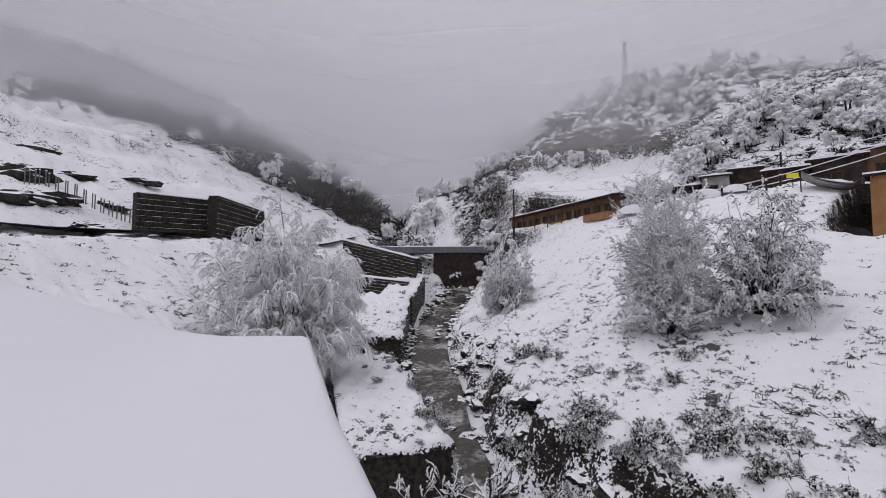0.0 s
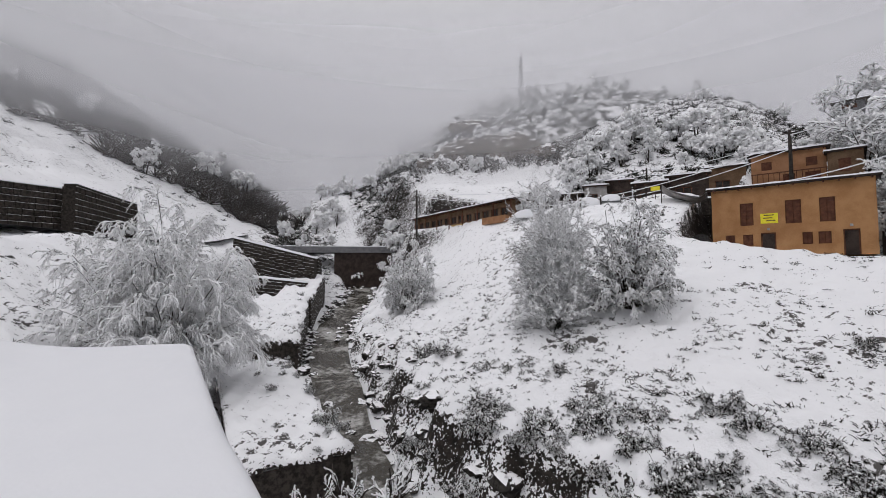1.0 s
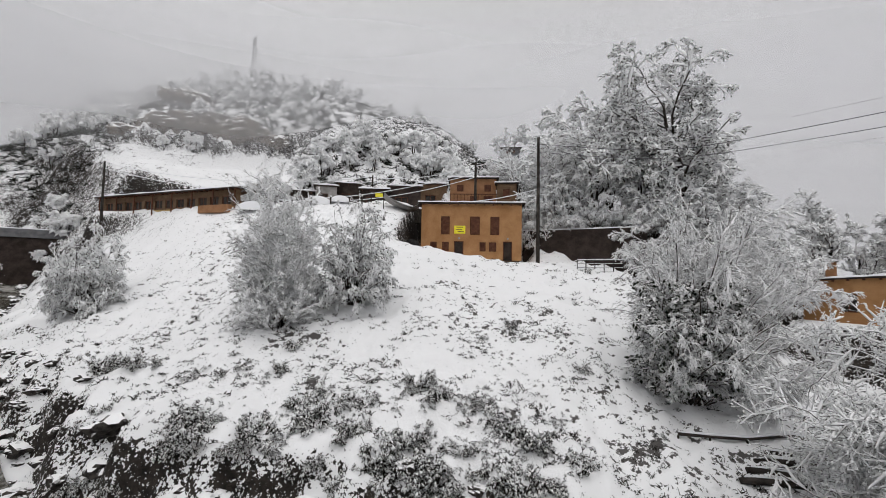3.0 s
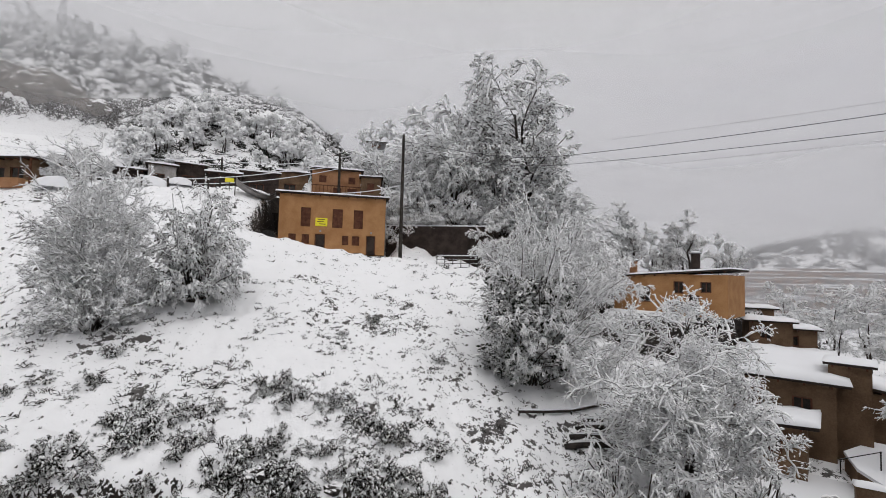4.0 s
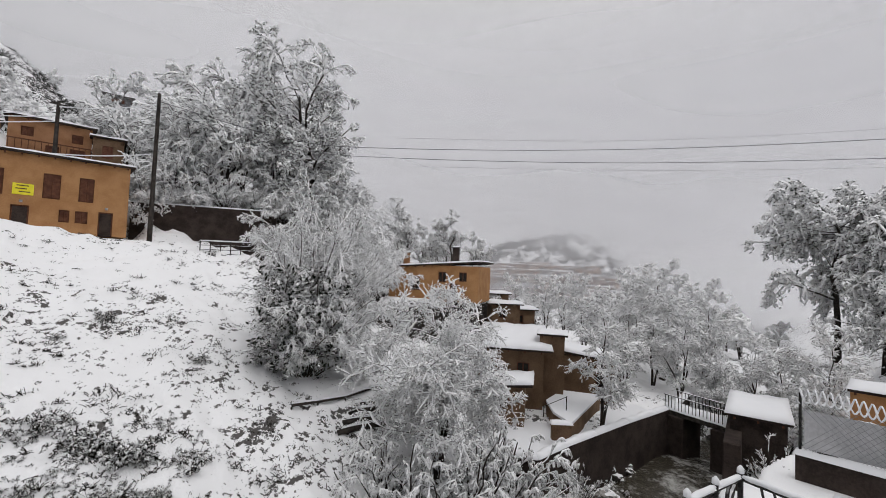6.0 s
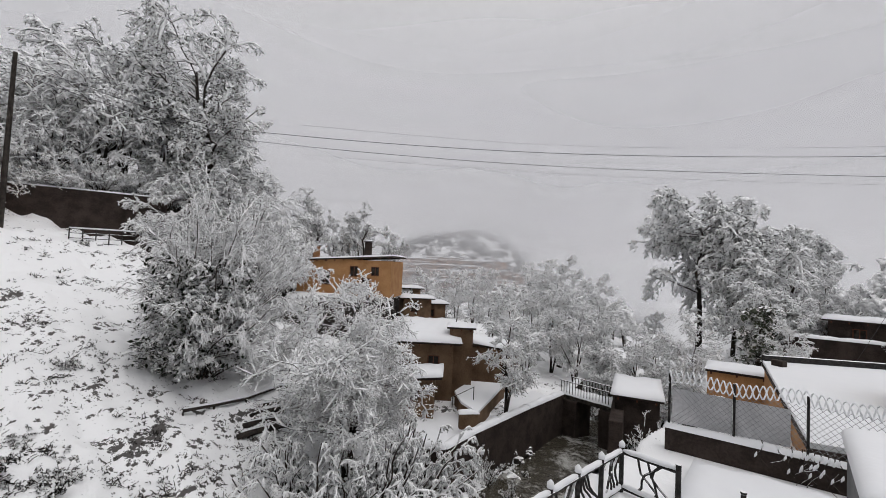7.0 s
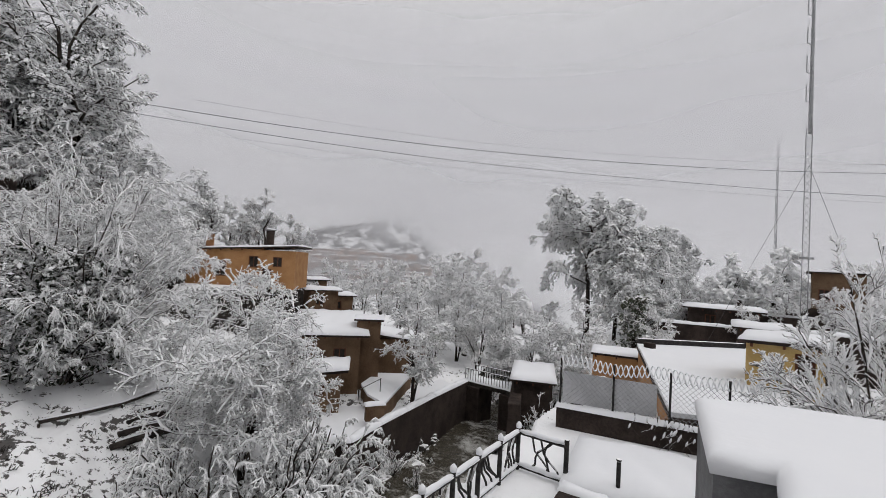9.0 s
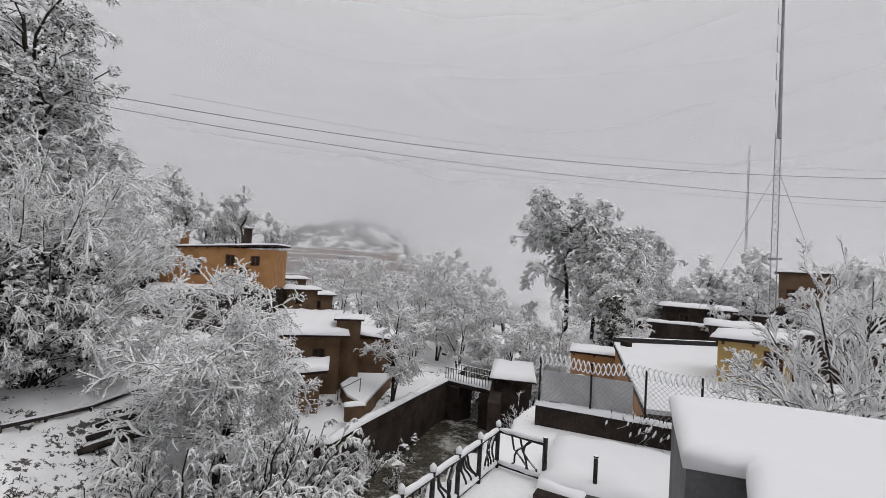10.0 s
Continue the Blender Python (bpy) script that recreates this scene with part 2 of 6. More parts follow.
def solo(name, shape, material, label, category, group="", kind="", smooth=False):
    return tagged(part(name, shape, material, smooth=smooth), label, category, group, kind)


def spot(bearing, dist, z=None):
    """The place at a bearing and a distance from the eye."""
    x, y = dist * math.sin(radians(bearing)), dist * math.cos(radians(bearing))
    return (x, y) if z is None else (x, y, z)


def rise(elevation, dist):
    return dist * math.tan(radians(elevation))


# ---- the lie of the land: a stream in a gorge, and the banks on its two sides ----
STREAM = np.array([(-62, 300, 16), (-14, 150, 4), (3.3, 95, -2.2), (3.3, 78, -4.1), (-1.2, 57, -7.1), (-1.4, 45, -8.9), (-0.3, 36, -9.7),
                   (0.1, 28, -10.6), (1.9, 20, -11.2), (9.6, 9.4, -11.8), (14.2, -3, -12.2), (24.2, -14.4, -12.9), (28.5, -21.1, -13.1),
                   (33, -28, -13.5), (44, -42, -14.5), (75, -70, -19), (150, -128, -26), (290, -230, -34)], float)


def fine_stream():
    seg = np.linalg.norm(np.diff(STREAM[:, :2], axis=0), axis=1)
    s = np.r_[0, np.cumsum(seg)]
    t = np.unique(np.r_[np.arange(0, s[-1], 1.5), s[-1]])
    p = np.stack([np.interp(t, s, STREAM[:, i]) for i in range(3)], 1)
    for _ in range(3):
        p[1:-1] = (p[:-2] + 2 * p[1:-1] + p[2:]) / 4
    return t, p, s


S_FINE, P_FINE, S_KNOT = fine_stream()
# banks at some knots of the stream: distance from its middle, height
FAR_BANK = {
    0: ((3, 12), (6, 14), (30, 26), (60, 42), (110, 70), (190, 95), (400, 120)),
    1: ((3, 4), (6, 8), (14, 16), (24, 30), (40, 52), (90, 78), (400, 120)),
    2: ((3, -2.2), (5, 2.5), (12, 9), (20, 20), (33, 40), (48, 48), (400, 85)),
    3: ((2.5, -4.1), (5, -1.5), (13, 7.6), (23, 12.5), (38, 25), (60, 33), (400, 72)),
    4: ((2.2, -7.1), (4, -5.5), (25, 8.4), (33, 9.3), (58, 20), (95, 38), (400, 80)),
    6: ((2.2, -9.7), (4.3, -6.5), (32, 7.8), (42, 9.8), (75, 20), (120, 36), (400, 70)),
    8: ((2.4, -11.1), (4.6, -7.6), (32, 4.6), (44, 8.5), (80, 20), (130, 38), (400, 70)),
    9: ((2.6, -11.6), (4.9, -8.2), (30, 1.7), (41, 2.4), (70, 15), (130, 34), (400, 60)),
    10: ((2.2, -12.2), (4.5, -10.4), (27, -1.2), (40, 1.5), (62, 6), (130, 20), (400, 30)),
    11: ((2.4, -12.9), (4.4, -11.9), (12, -9.9), (30, -7.0), (60, -8), (140, -8), (400, -12)),
    12: ((3.2, -13.1), (3.6, -10.2), (12, -10), (30, -10), (60, -12), (140, -18), (400, -24)),
    14: ((3, -14.5), (4, -12), (14, -11), (30, -12), (60, -14), (140, -20), (400, -26)),
    17: ((3, -34), (6, -32), (20, -31), (40, -31), (80, -32), (160, -30), (400, -20)),
}
NEAR_BANK = {
    0: ((3, 12), (5, 14), (20, 18), (40, 26), (90, 52), (180, 95), (400, 130)),
    2: ((3, -2.2), (4, 2), (11, 5.2), (17, 5.8), (24, 8), (75, 30), (400, 120)),
    3: ((2.5, -4.1), (4.0, -3.9), (12, -2.6), (14.5, 3.6), (23, 5.4), (75, 29), (400, 120)),
    4: ((2.2, -7.1), (4.0, -6.6), (12, -3.6), (17, 2.4), (27, 4.7), (75, 28), (400, 120)),
    5: ((2.2, -8.9), (4.5, -8.4), (8.5, -5.4), (22, 3.4), (31, 4.0), (76, 27), (400, 120)),
    6: ((2.2, -9.7), (6.5, -9.2), (9.5, -6.6), (27, 2.4), (37, 3.2), (78, 26), (400, 120)),
    8: ((2.2, -11.2), (7, -10.6), (9.5, -7.6), (30, 1.8), (40, 2.5), (80, 25), (400, 115)),
    9: ((2.2, -11.8), (3.5, -9.5), (9, -5.6), (34, -3.4), (45, -1), (85, 16), (400, 100)),
    10: ((2.2, -12.2), (7.4, -11.0), (8.3, -5.8), (34, -4.9), (75, -4), (180, 30), (400, 60)),
    11: ((3.2, -12.9), (7.4, -11.6), (8.3, -5.8), (34, -5.2), (75, -5), (180, 8), (400, 30)),
    12: ((3.2, -13.1), (4.2, -12.0), (6.0, -9.4), (34, -6.6), (75, -6), (180, 6), (400, 30)),
    14: ((3, -14.5), (4.5, -11.5), (9, -8.5), (34, -6), (75, -2), (180, 14), (400, 50)),
    17: ((3, -34), (6, -26), (14, -18), (34, -10), (75, -3), (180, 14), (400, 60)),
}


def bank_table(bank):
    keys = sorted(bank)
    return S_KNOT[keys], np.array([bank[k] for k in keys], float)


FAR_S, FAR_T = bank_table(FAR_BANK)
NEAR_S, NEAR_T = bank_table(NEAR_BANK)


def stream_frame(xy):
    """Signed distance from the stream (far bank positive) and the place along it, softened round its bends."""
    out_w, out_s, out_z = (np.empty(len(xy)) for _ in range(3))
    tangent = np.gradient(P_FINE[:, :2], axis=0)
    for a in range(0, len(xy), 4000):
        q = xy[a:a + 4000]
        d = np.linalg.norm(q[:, None] - P_FINE[None, :, :2], axis=2)
        near = d.argmin(1)
        low = d[np.arange(len(q)), near]
        wgt = np.exp(-(d - low[:, None]) / (0.4 + 0.05 * low[:, None]))
        out_s[a:a + 4000] = (wgt * S_FINE).sum(1) / wgt.sum(1)
        out_z[a:a + 4000] = P_FINE[near, 2]
        off, tan = q - P_FINE[near, :2], tangent[near]
        out_w[a:a + 4000] = np.where(tan[:, 0] * off[:, 1] - tan[:, 1] * off[:, 0] > 0, low, -low)
    return out_w, out_s, out_z


def bank_height(w, s, knots, table):
    rows = np.empty((len(w), table.shape[1], 2))
    for k in range(table.shape[1]):
        for c in range(2):
            rows[:, k, c] = np.interp(s, knots, table[:, k, c])
    z = rows[:, 0, 1].copy()
    for k in range(table.shape[1] - 1):
        f = np.clip((w - rows[:, k, 0]) / (rows[:, k + 1, 0] - rows[:, k, 0]), 0, 1)
        z += f * (rows[:, k + 1, 1] - rows[:, k, 1])
    return z


WAVES = np.random.RandomState(5).normal(size=(42, 2))
PHASE = np.random.RandomState(6).uniform(0, 6.28, 42)


def rough_ground(xy):
    """Uneven ground from many crossing waves, from metres down to hand's breadths."""
    z = np.zeros(len(xy))
    for i in range(42):
        length = 16 * 0.88 ** i
        k = WAVES[i] / np.linalg.norm(WAVES[i]) * 6.28 / length
        z += (0.012 + 0.014 * (length < 3.2)) * length ** 0.9 * np.sin(xy @ k + PHASE[i] + 1.3 * np.sin(xy @ k[::-1] * 0.6))
    return z


# level places cut into the slopes for buildings: middle, half sizes, turn, height
PADS = []


def land(xy, rough=True):
    xy = np.asarray(xy, float).reshape(-1, 2)
    w, s, zr = stream_frame(xy)
    if rough:
        uneven = np.sin(0.83 * xy[:, 0] + 1.7 * np.sin(0.41 * xy[:, 1])) * np.sin(0.97 * xy[:, 1] + 0.6) + 0.5 * np.sin(2.3 * xy[:, 0] - 1.1) * np.sin(2.1 * xy[:, 1])
        w = np.where(w > 0, np.maximum(w + 0.8 * uneven * np.clip(xy[:, 1] / 8, 0, 1) * np.clip((w - 1.6) / 1.2, 0, 1) * np.clip((14 - w) / 8, 0, 1), 0.3), w)
    h = np.where(w > 0, bank_height(np.abs(w), s, FAR_S, FAR_T), bank_height(np.abs(w), s, NEAR_S, NEAR_T))
    if rough:
        calm = np.clip((np.abs(w) - 2.0) / 3, 0.25, 1) * np.clip(np.abs(w) / 40, 0.8, 4)
        h = h + rough_ground(xy) * calm
        far = np.clip((np.abs(w) - 70) / 120, 0, 1)
        h = h + far * (9 * np.sin(xy[:, 0] * 0.031 + 1.0) * np.sin(xy[:, 1] * 0.027) + 4 * np.sin(xy[:, 0] * 0.083 + xy[:, 1] * 0.06))
        hill = np.clip((np.abs(w) - 40) / 25, 0, 1) * np.clip((230 - np.linalg.norm(xy, axis=1)) / 50, 0, 1) * np.clip((h - 4) / 6, 0, 1)
        warp = h + 1.6 * np.sin(xy[:, 0] * 0.09 + 0.7 * np.sin(xy[:, 1] * 0.05)) + 0.8 * np.sin(xy[:, 1] * 0.21)
        h = h + hill * 0.78 * np.sin(warp * 1.35)
    d = np.linalg.norm(xy, axis=1)
    az = np.degrees(np.arctan2(xy[:, 0], xy[:, 1]))
    # the hill ends behind the wood, which stands on a shoulder above its wall
    fade = np.clip((az - 46) / 24, 0, 1) * np.clip((d - 70) / 30, 0, 1) * np.clip((100 - az) / 15, 0, 1)
    h = np.where(h > 8, 8 + (h - 8) * (1 - 0.85 * fade), h)
    h = h + 8.5 * np.exp(-((az - 74) / 9.5) ** 2) * np.clip((d - 52) / 3, 0, 1) * np.exp(-(np.maximum(d - 62, 0) / 30) ** 2)
    # an open snowfield above the inn, under a cliff
    top = np.interp(az, [-7, 0, 5, 8.4, 13.6, 20, 24, 34], [6.5, 10, 12.3, 14.2, 18.0, 20.5, 21.5, 21.5])
    field = np.interp(az, [-7, 0, 5, 8.5, 12, 30], [2.5, 4.5, 7.5, 11, 13.2, 13.6])
    brow = np.minimum(top - 0.3, np.interp(az, [8, 14, 24, 34], [13.6, 16.8, 17.6, 17.0]))
    start = np.interp(az, [-6, 4, 13], [97, 88, 70])
    angle = 7.6 + (field - 7.6) * np.clip((d - 72) / 25, 0, 1) + (brow - field) * np.clip((d - 97) / 4.5, 0, 1) + (top - brow) * np.clip((d - 101.5) / 18, 0, 1)
    f = np.clip((az + 8) / 4, 0, 1) * np.clip((33 - az) / 5, 0, 1) * np.clip((d - start) / np.interp(az, [-6, 4, 14], [30, 28, 6]), 0, 1) * np.clip((150 - d) / 18, 0, 1)
    crag = np.clip((d - 96) / 2, 0, 1) * np.clip((108 - d) / 6, 0, 1) * np.clip((az - 7) / 4, 0, 1)
    ledges = 1.1 * np.sin(1.9 * d + 0.5 * az + 2 * np.sin(0.6 * az)) + 0.8 * np.sin(0.9 * az + 0.4 * d) * np.sin(2.3 * az - 0.6 * d) + 0.5 * np.sin(5.2 * az + d)
    h = h * (1 - f) + f * (d * np.tan(np.radians(angle)) + crag * ledges + (rough_ground(xy) if rough else 0.0))
    # the forested hill up the valley
    h = h + np.interp(az, [-100, -60, -46, -30, -20, -11, -5, 2], [15, 15, 15, 26, 24, 20, 9, 0]) * np.exp(-((d - 165) / 34) ** 2)
    # the far hill across the lower valley, and the ring of mountains
    h = h + (46 + 6 * np.sin(xy[:, 0] * 0.06)) * np.exp(-((d - 285) / 72) ** 2) * np.exp(-((az - 108) / 11) ** 4)
    h = h + np.clip((d - 600) / 900, 0, 1) * 160
    for x, y, hx, hy, turn, z in PADS:
        c, sn = math.cos(radians(turn)), math.sin(radians(turn))
        u, v = (xy[:, 0] - x) * c + (xy[:, 1] - y) * sn, -(xy[:, 0] - x) * sn + (xy[:, 1] - y) * c
        gap = np.maximum(np.abs(u) - hx, np.abs(v) - hy)
        f = np.clip(1 - gap / 1.2, 0, 1)
        h = h * (1 - f) + z * f
    return h


def land_at(x, y, rough=True):
    return float(land([(x, y)], rough)[0])


# level places for the main buildings
for bearing, dist, hx, hy, z in ((51.75, 50.0, 6.5, 7.0, 1.35), (93.7, 52, 5.4, 4.5, -3.4), (106, 36, 3.6, 4.0, -9.9), (111, 33.5, 2.4, 3.2, -9.9)):
    PADS.append((*spot(bearing, dist), hx, hy, -bearing, z))
PADS.append((*spot(93, 62), 10.0, 4.0, -93, -3.2))
PADS.append((*spot(15.5, 77), 9.5, 3.5, -52, 8.3))
PADS.append((*spot(36, 62), 12.0, 3.5, -36, 9.0))
PADS.append((*spot(152, 12), 5.6, 5.0, -152, -5.4))


def grid_mesh(name, points, rows, cols, material, wrap=False, smooth=True):
    """A sheet from rows x cols points."""
    me = bpy.data.meshes.new(name)
    idx = np.arange(rows * cols).reshape(rows, cols)
    if wrap:
        idx = np.concatenate([idx, idx[:, :1]], 1)
    quads = np.stack([idx[:-1, :-1], idx[:-1, 1:], idx[1:, 1:], idx[1:, :-1]], -1).reshape(-1, 4)
    fill_mesh(me, points.reshape(-1, 3), quads, smooth)
    me.materials.append(M[material] if isinstance(material, str) else material)
    return me


def fill_mesh(me, verts, quads, smooth=True):
    n = quads.shape[1]
    me.vertices.add(len(verts))
    me.vertices.foreach_set("co", np.ascontiguousarray(verts, dtype=np.float32).ravel())
    me.loops.add(quads.size)
    me.loops.foreach_set("vertex_index", np.ascontiguousarray(quads, dtype=np.int32).ravel())
    me.polygons.add(len(quads))
    me.polygons.foreach_set("loop_start", np.arange(0, quads.size, n, dtype=np.int32))
    me.polygons.foreach_set("use_smooth", np.full(len(quads), smooth))
    me.update(calc_edges=True)


def build_ground():
    az = np.r_[np.arange(-58, 176, 0.36), np.arange(176, 302, 3.0)]
    dist = np.r_[0.0, np.geomspace(0.8, 16, 40), np.arange(16.25, 62, 0.25), np.arange(62, 112, 0.75), np.geomspace(112, 2720, 100)]
    a, d = np.meshgrid(np.radians(az), dist)
    xy = np.stack([np.sin(a) * d, np.cos(a) * d], -1)
    z = land(xy.reshape(-1, 2)).reshape(a.shape)
    pts = np.concatenate([xy, z[..., None]], -1)
    me = grid_mesh("ground", pts[:, ::-1], len(dist), len(az), "ground", wrap=True)
    ob = new("ground", me)
    return tagged(ob, "steep snow-covered valley ground with bare dark patches", "ground", kind="structure")


build_ground()


def build_stream():
    rng = np.random.RandomState(3)
    rows = []
    tangent = np.gradient(P_FINE[:, :2], axis=0)
    for i in range(len(P_FINE)):
        t = tangent[i] / np.linalg.norm(tangent[i])
        nrm = np.array([-t[1], t[0]])
        half = np.interp(i, [0, 140, 185, 200, 240, len(P_FINE)], [2.4, 2.0, 1.9, 1.3, 2.6, 4.0])
        for k in range(9):
            u = (k / 4 - 1) * half
            step = 0.35 * math.sin(i * 0.9) + 0.12 * rng.normal()
            rows.append((*(P_FINE[i, :2] + nrm * u), P_FINE[i, 2] + 0.45 + 0.5 * step))
    me = grid_mesh("stream", np.array(rows)[::-1], len(P_FINE), 9, "water")
    tagged(new("stream", me), "fast shallow grey mountain stream with white rapids", "stream", kind="structure")


build_stream()


# ---- mist: haze put in as upright translucent sheets ringed round the eye ----
def build_mist():
    banks = ((89, 19, 38, 0.46, 6, 0.0), (113, 16, 44, 0.56, 1, 0.05), (134, 14, 46, 0.64, 2, 0.12), (172, 0, 28, 0.94, 3, 0.42), (262, -4, 56, 0.9, 4, 0.72), (395, 10, 70, 0.9, 5, 0.8))
    for dist, low, high, density, seed, least in banks:
        az = np.radians(np.arange(0, 360, 4.0))
        top = 0.85 * dist
        z = np.linspace(-60, top, 9)
        a, h = np.meshgrid(az, z)
        sway = 0.25 if dist < 100 else 1.0
        r = dist * (1 + sway * (0.06 * np.sin(3 * a + seed) + 0.04 * np.sin(7 * a + 2 * seed)))
        pts = np.stack([np.sin(a) * r, np.cos(a) * r, h], -1)
        me = grid_mesh("mist", pts, len(z), len(az), mist_material("haze_sheet", low, high, top, density, seed, least), wrap=True)
        tagged(new("mist", me), "pale translucent sheet ringed round the eye, put in for haze", "mist", kind="structure")


build_mist()


# ---- trees ----
def unit(v):
    return v / np.maximum(np.linalg.norm(v, axis=-1, keepdims=True), 1e-9)


def sprout(rng, parents, radii, count, ratio, angle, lift, droop, start=0.25, knots=5, wob=0.06, min_len=0.0, taper=0.35, thick=0.6, fixed=None):
    """Grow count children on each parent polyline. parents: (n, k, 3); radii: (n, k)."""
    n, k, _ = parents.shape
    own = np.repeat(np.arange(n), count)
    m = len(own)
    t = start + (1 - start) * rng.uniform(0, 1, m) ** 0.8
    pos = t * (k - 1)
    i = np.minimum(pos.astype(int), k - 2)
    f = (pos - i)[:, None]
    base = parents[own, i] * (1 - f) + parents[own, i + 1] * f
    tan = unit(parents[own, i + 1] - parents[own, i])
    rad = radii[own, i] * (1 - f[:, 0]) + radii[own, i + 1] * f[:, 0]
    perp = rng.normal(size=(m, 3))
    perp = unit(perp - tan * (perp * tan).sum(1, keepdims=True))
    a = np.radians(angle) * rng.uniform(0.55, 1.3, m)[:, None]
    way = unit(tan * np.cos(a) + perp * np.sin(a) + np.array([0, 0, lift]))
    plen = np.linalg.norm(np.diff(parents, axis=1), axis=2).sum(1)[own]
    length = np.maximum(plen * ratio * rng.uniform(0.55, 1.25, m) * (1.15 - 0.55 * t), min_len)[:, None]
    u = np.linspace(0, 1, knots)
    pts = base[:, None] + way[:, None] * (length * u)[:, :, None]
    pts[:, :, 2] -= droop * length * u ** 2
    pts += rng.normal(size=pts.shape) * wob * length[:, :, None] * u[None, :, None]
    r0 = (rad * thick if fixed is None else np.full(m, fixed))[:, None]
    return pts, r0 * (1 - (1 - taper) * u[None])


def tube_arrays(pts, radii, sides):
    """Corners and quads of many tapered tubes at once."""
    n, k, _ = pts.shape
    tan = unit(np.gradient(pts, axis=1))
    ref = np.where(np.abs(tan[..., 2:3]) > 0.9, np.array([1.0, 0, 0]), np.array([0, 0, 1.0]))
    a = unit(np.cross(tan, ref))
    b = np.cross(a, tan)
    ang = 2 * np.pi * (np.arange(sides) + 0.25) / sides
    v = pts[:, :, None] + radii[:, :, None, None] * (a[:, :, None] * np.cos(ang)[None, None, :, None] + b[:, :, None] * np.sin(ang)[None, None, :, None])
    idx = np.arange(n * k * sides).reshape(n, k, sides)
    nxt = np.roll(idx, -1, 2)
    q = np.stack([idx[:, :-1], nxt[:, :-1], nxt[:, 1:], idx[:, 1:]], -1).reshape(-1, 4)
    return v.reshape(-1, 3), q


def tubes_mesh(name, sets, material):
    verts, quads, k = [], [], 0
    for pts, radii, sides in sets:
        v, q = tube_arrays(pts, radii, sides)
        verts.append(v)
        quads.append(q + k)
        k += len(v)
    me = bpy.data.meshes.new(name)
    fill_mesh(me, np.concatenate(verts), np.concatenate(quads))
    me.materials.append(M[material])
    return me


def snow_lines(pieces, sets):
    """Ridges of wet snow along branches, thick in the middle and lumpy."""
    out = []
    for pts, load in sets:
        rng = np.random.RandomState(len(pts))
        up = pts.copy()
        n, k, _ = up.shape
        r = load * rng.uniform(0.45, 1.25, (n, k)) * np.interp(np.linspace(0, 1, k), [0, 0.3, 1], [0.5, 1.0, 0.45])[None]
        up[:, :, 2] += r * 0.7
        out.append((up, r, 4))
    pieces.append(("snow_lining", tubes_mesh("snow_lining", out, "clump")))


def lining(pts, radii, extra=0.02):
    """The ridge of snow that lies along a limb."""
    up = pts.copy()
    up[:, :, 2] += radii * 0.75
    return up, radii * 0.8 + extra, 4


def leaf_mesh(name, rng, tips, size, material, per=3, flat=0.5):
    """Small folded sprays at the ends of twigs."""
    c = np.repeat(tips, per, 0) + rng.normal(size=(len(tips) * per, 3)) * size * 0.8
    n = len(c)
    u = unit(rng.normal(size=(n, 3)) * np.array([1, 1, flat]))
    v = unit(np.cross(u, rng.normal(size=(n, 3)) * 0.5 + np.array([0, 0, 1.0])))
    s = size * rng.uniform(0.5, 1.3, (n, 1))
    low = np.array([0, 0, -0.35]) * s
    pts = np.stack([c - u * s, c + v * s * 0.45 + low * 0.3, c + u * s + low, c - v * s * 0.45 + low * 0.3], 1).reshape(-1, 3)
    me = bpy.data.meshes.new(name)
    fill_mesh(me, pts, np.arange(n * 4).reshape(-1, 4))
    me.materials.append(M[material])
    return me


def clump_mesh(name, rng, twigs, keep, size):
    """Long pads of wet snow lodged along the twigs."""
    p, q = twigs[:, :-1].reshape(-1, 3), twigs[:, 1:].reshape(-1, 3)
    pick = rng.permutation(len(p))[:keep]
    p, q = p[pick], q[pick]
    n = len(p)
    f = rng.uniform(0.2, 1.0, (n, 1))
    places = p * (1 - f) + q * f
    u = unit(unit(q - p) + rng.normal(size=(n, 3)) * np.array([0.25, 0.25, 0.15]))
    v = unit(np.cross(u, rng.normal(size=(n, 3)) * 0.2 + np.array([0, 0, 1.0])))
    z = unit(np.cross(v, u))
    z = z * np.sign(z[:, 2:3] + 1e-6)
    s = size * rng.uniform(0.45, 1.3, (n, 1))
    pts = np.stack([places - u * s * 1.05, places + v * s * 0.5, places + u * s * 1.05, places - v * s * 0.5, places + z * s * 0.6], 1).reshape(-1, 3)
    tri = np.array([(0, 3, 4), (3, 2, 4), (2, 1, 4), (1, 0, 4), (0, 1, 3), (1, 2, 3)])
    me = bpy.data.meshes.new(name)
    fill_mesh(me, pts, (np.arange(n)[:, None, None] * 5 + tri[None]).reshape(-1, 3))
    me.materials.append(M["clump"])
    return me


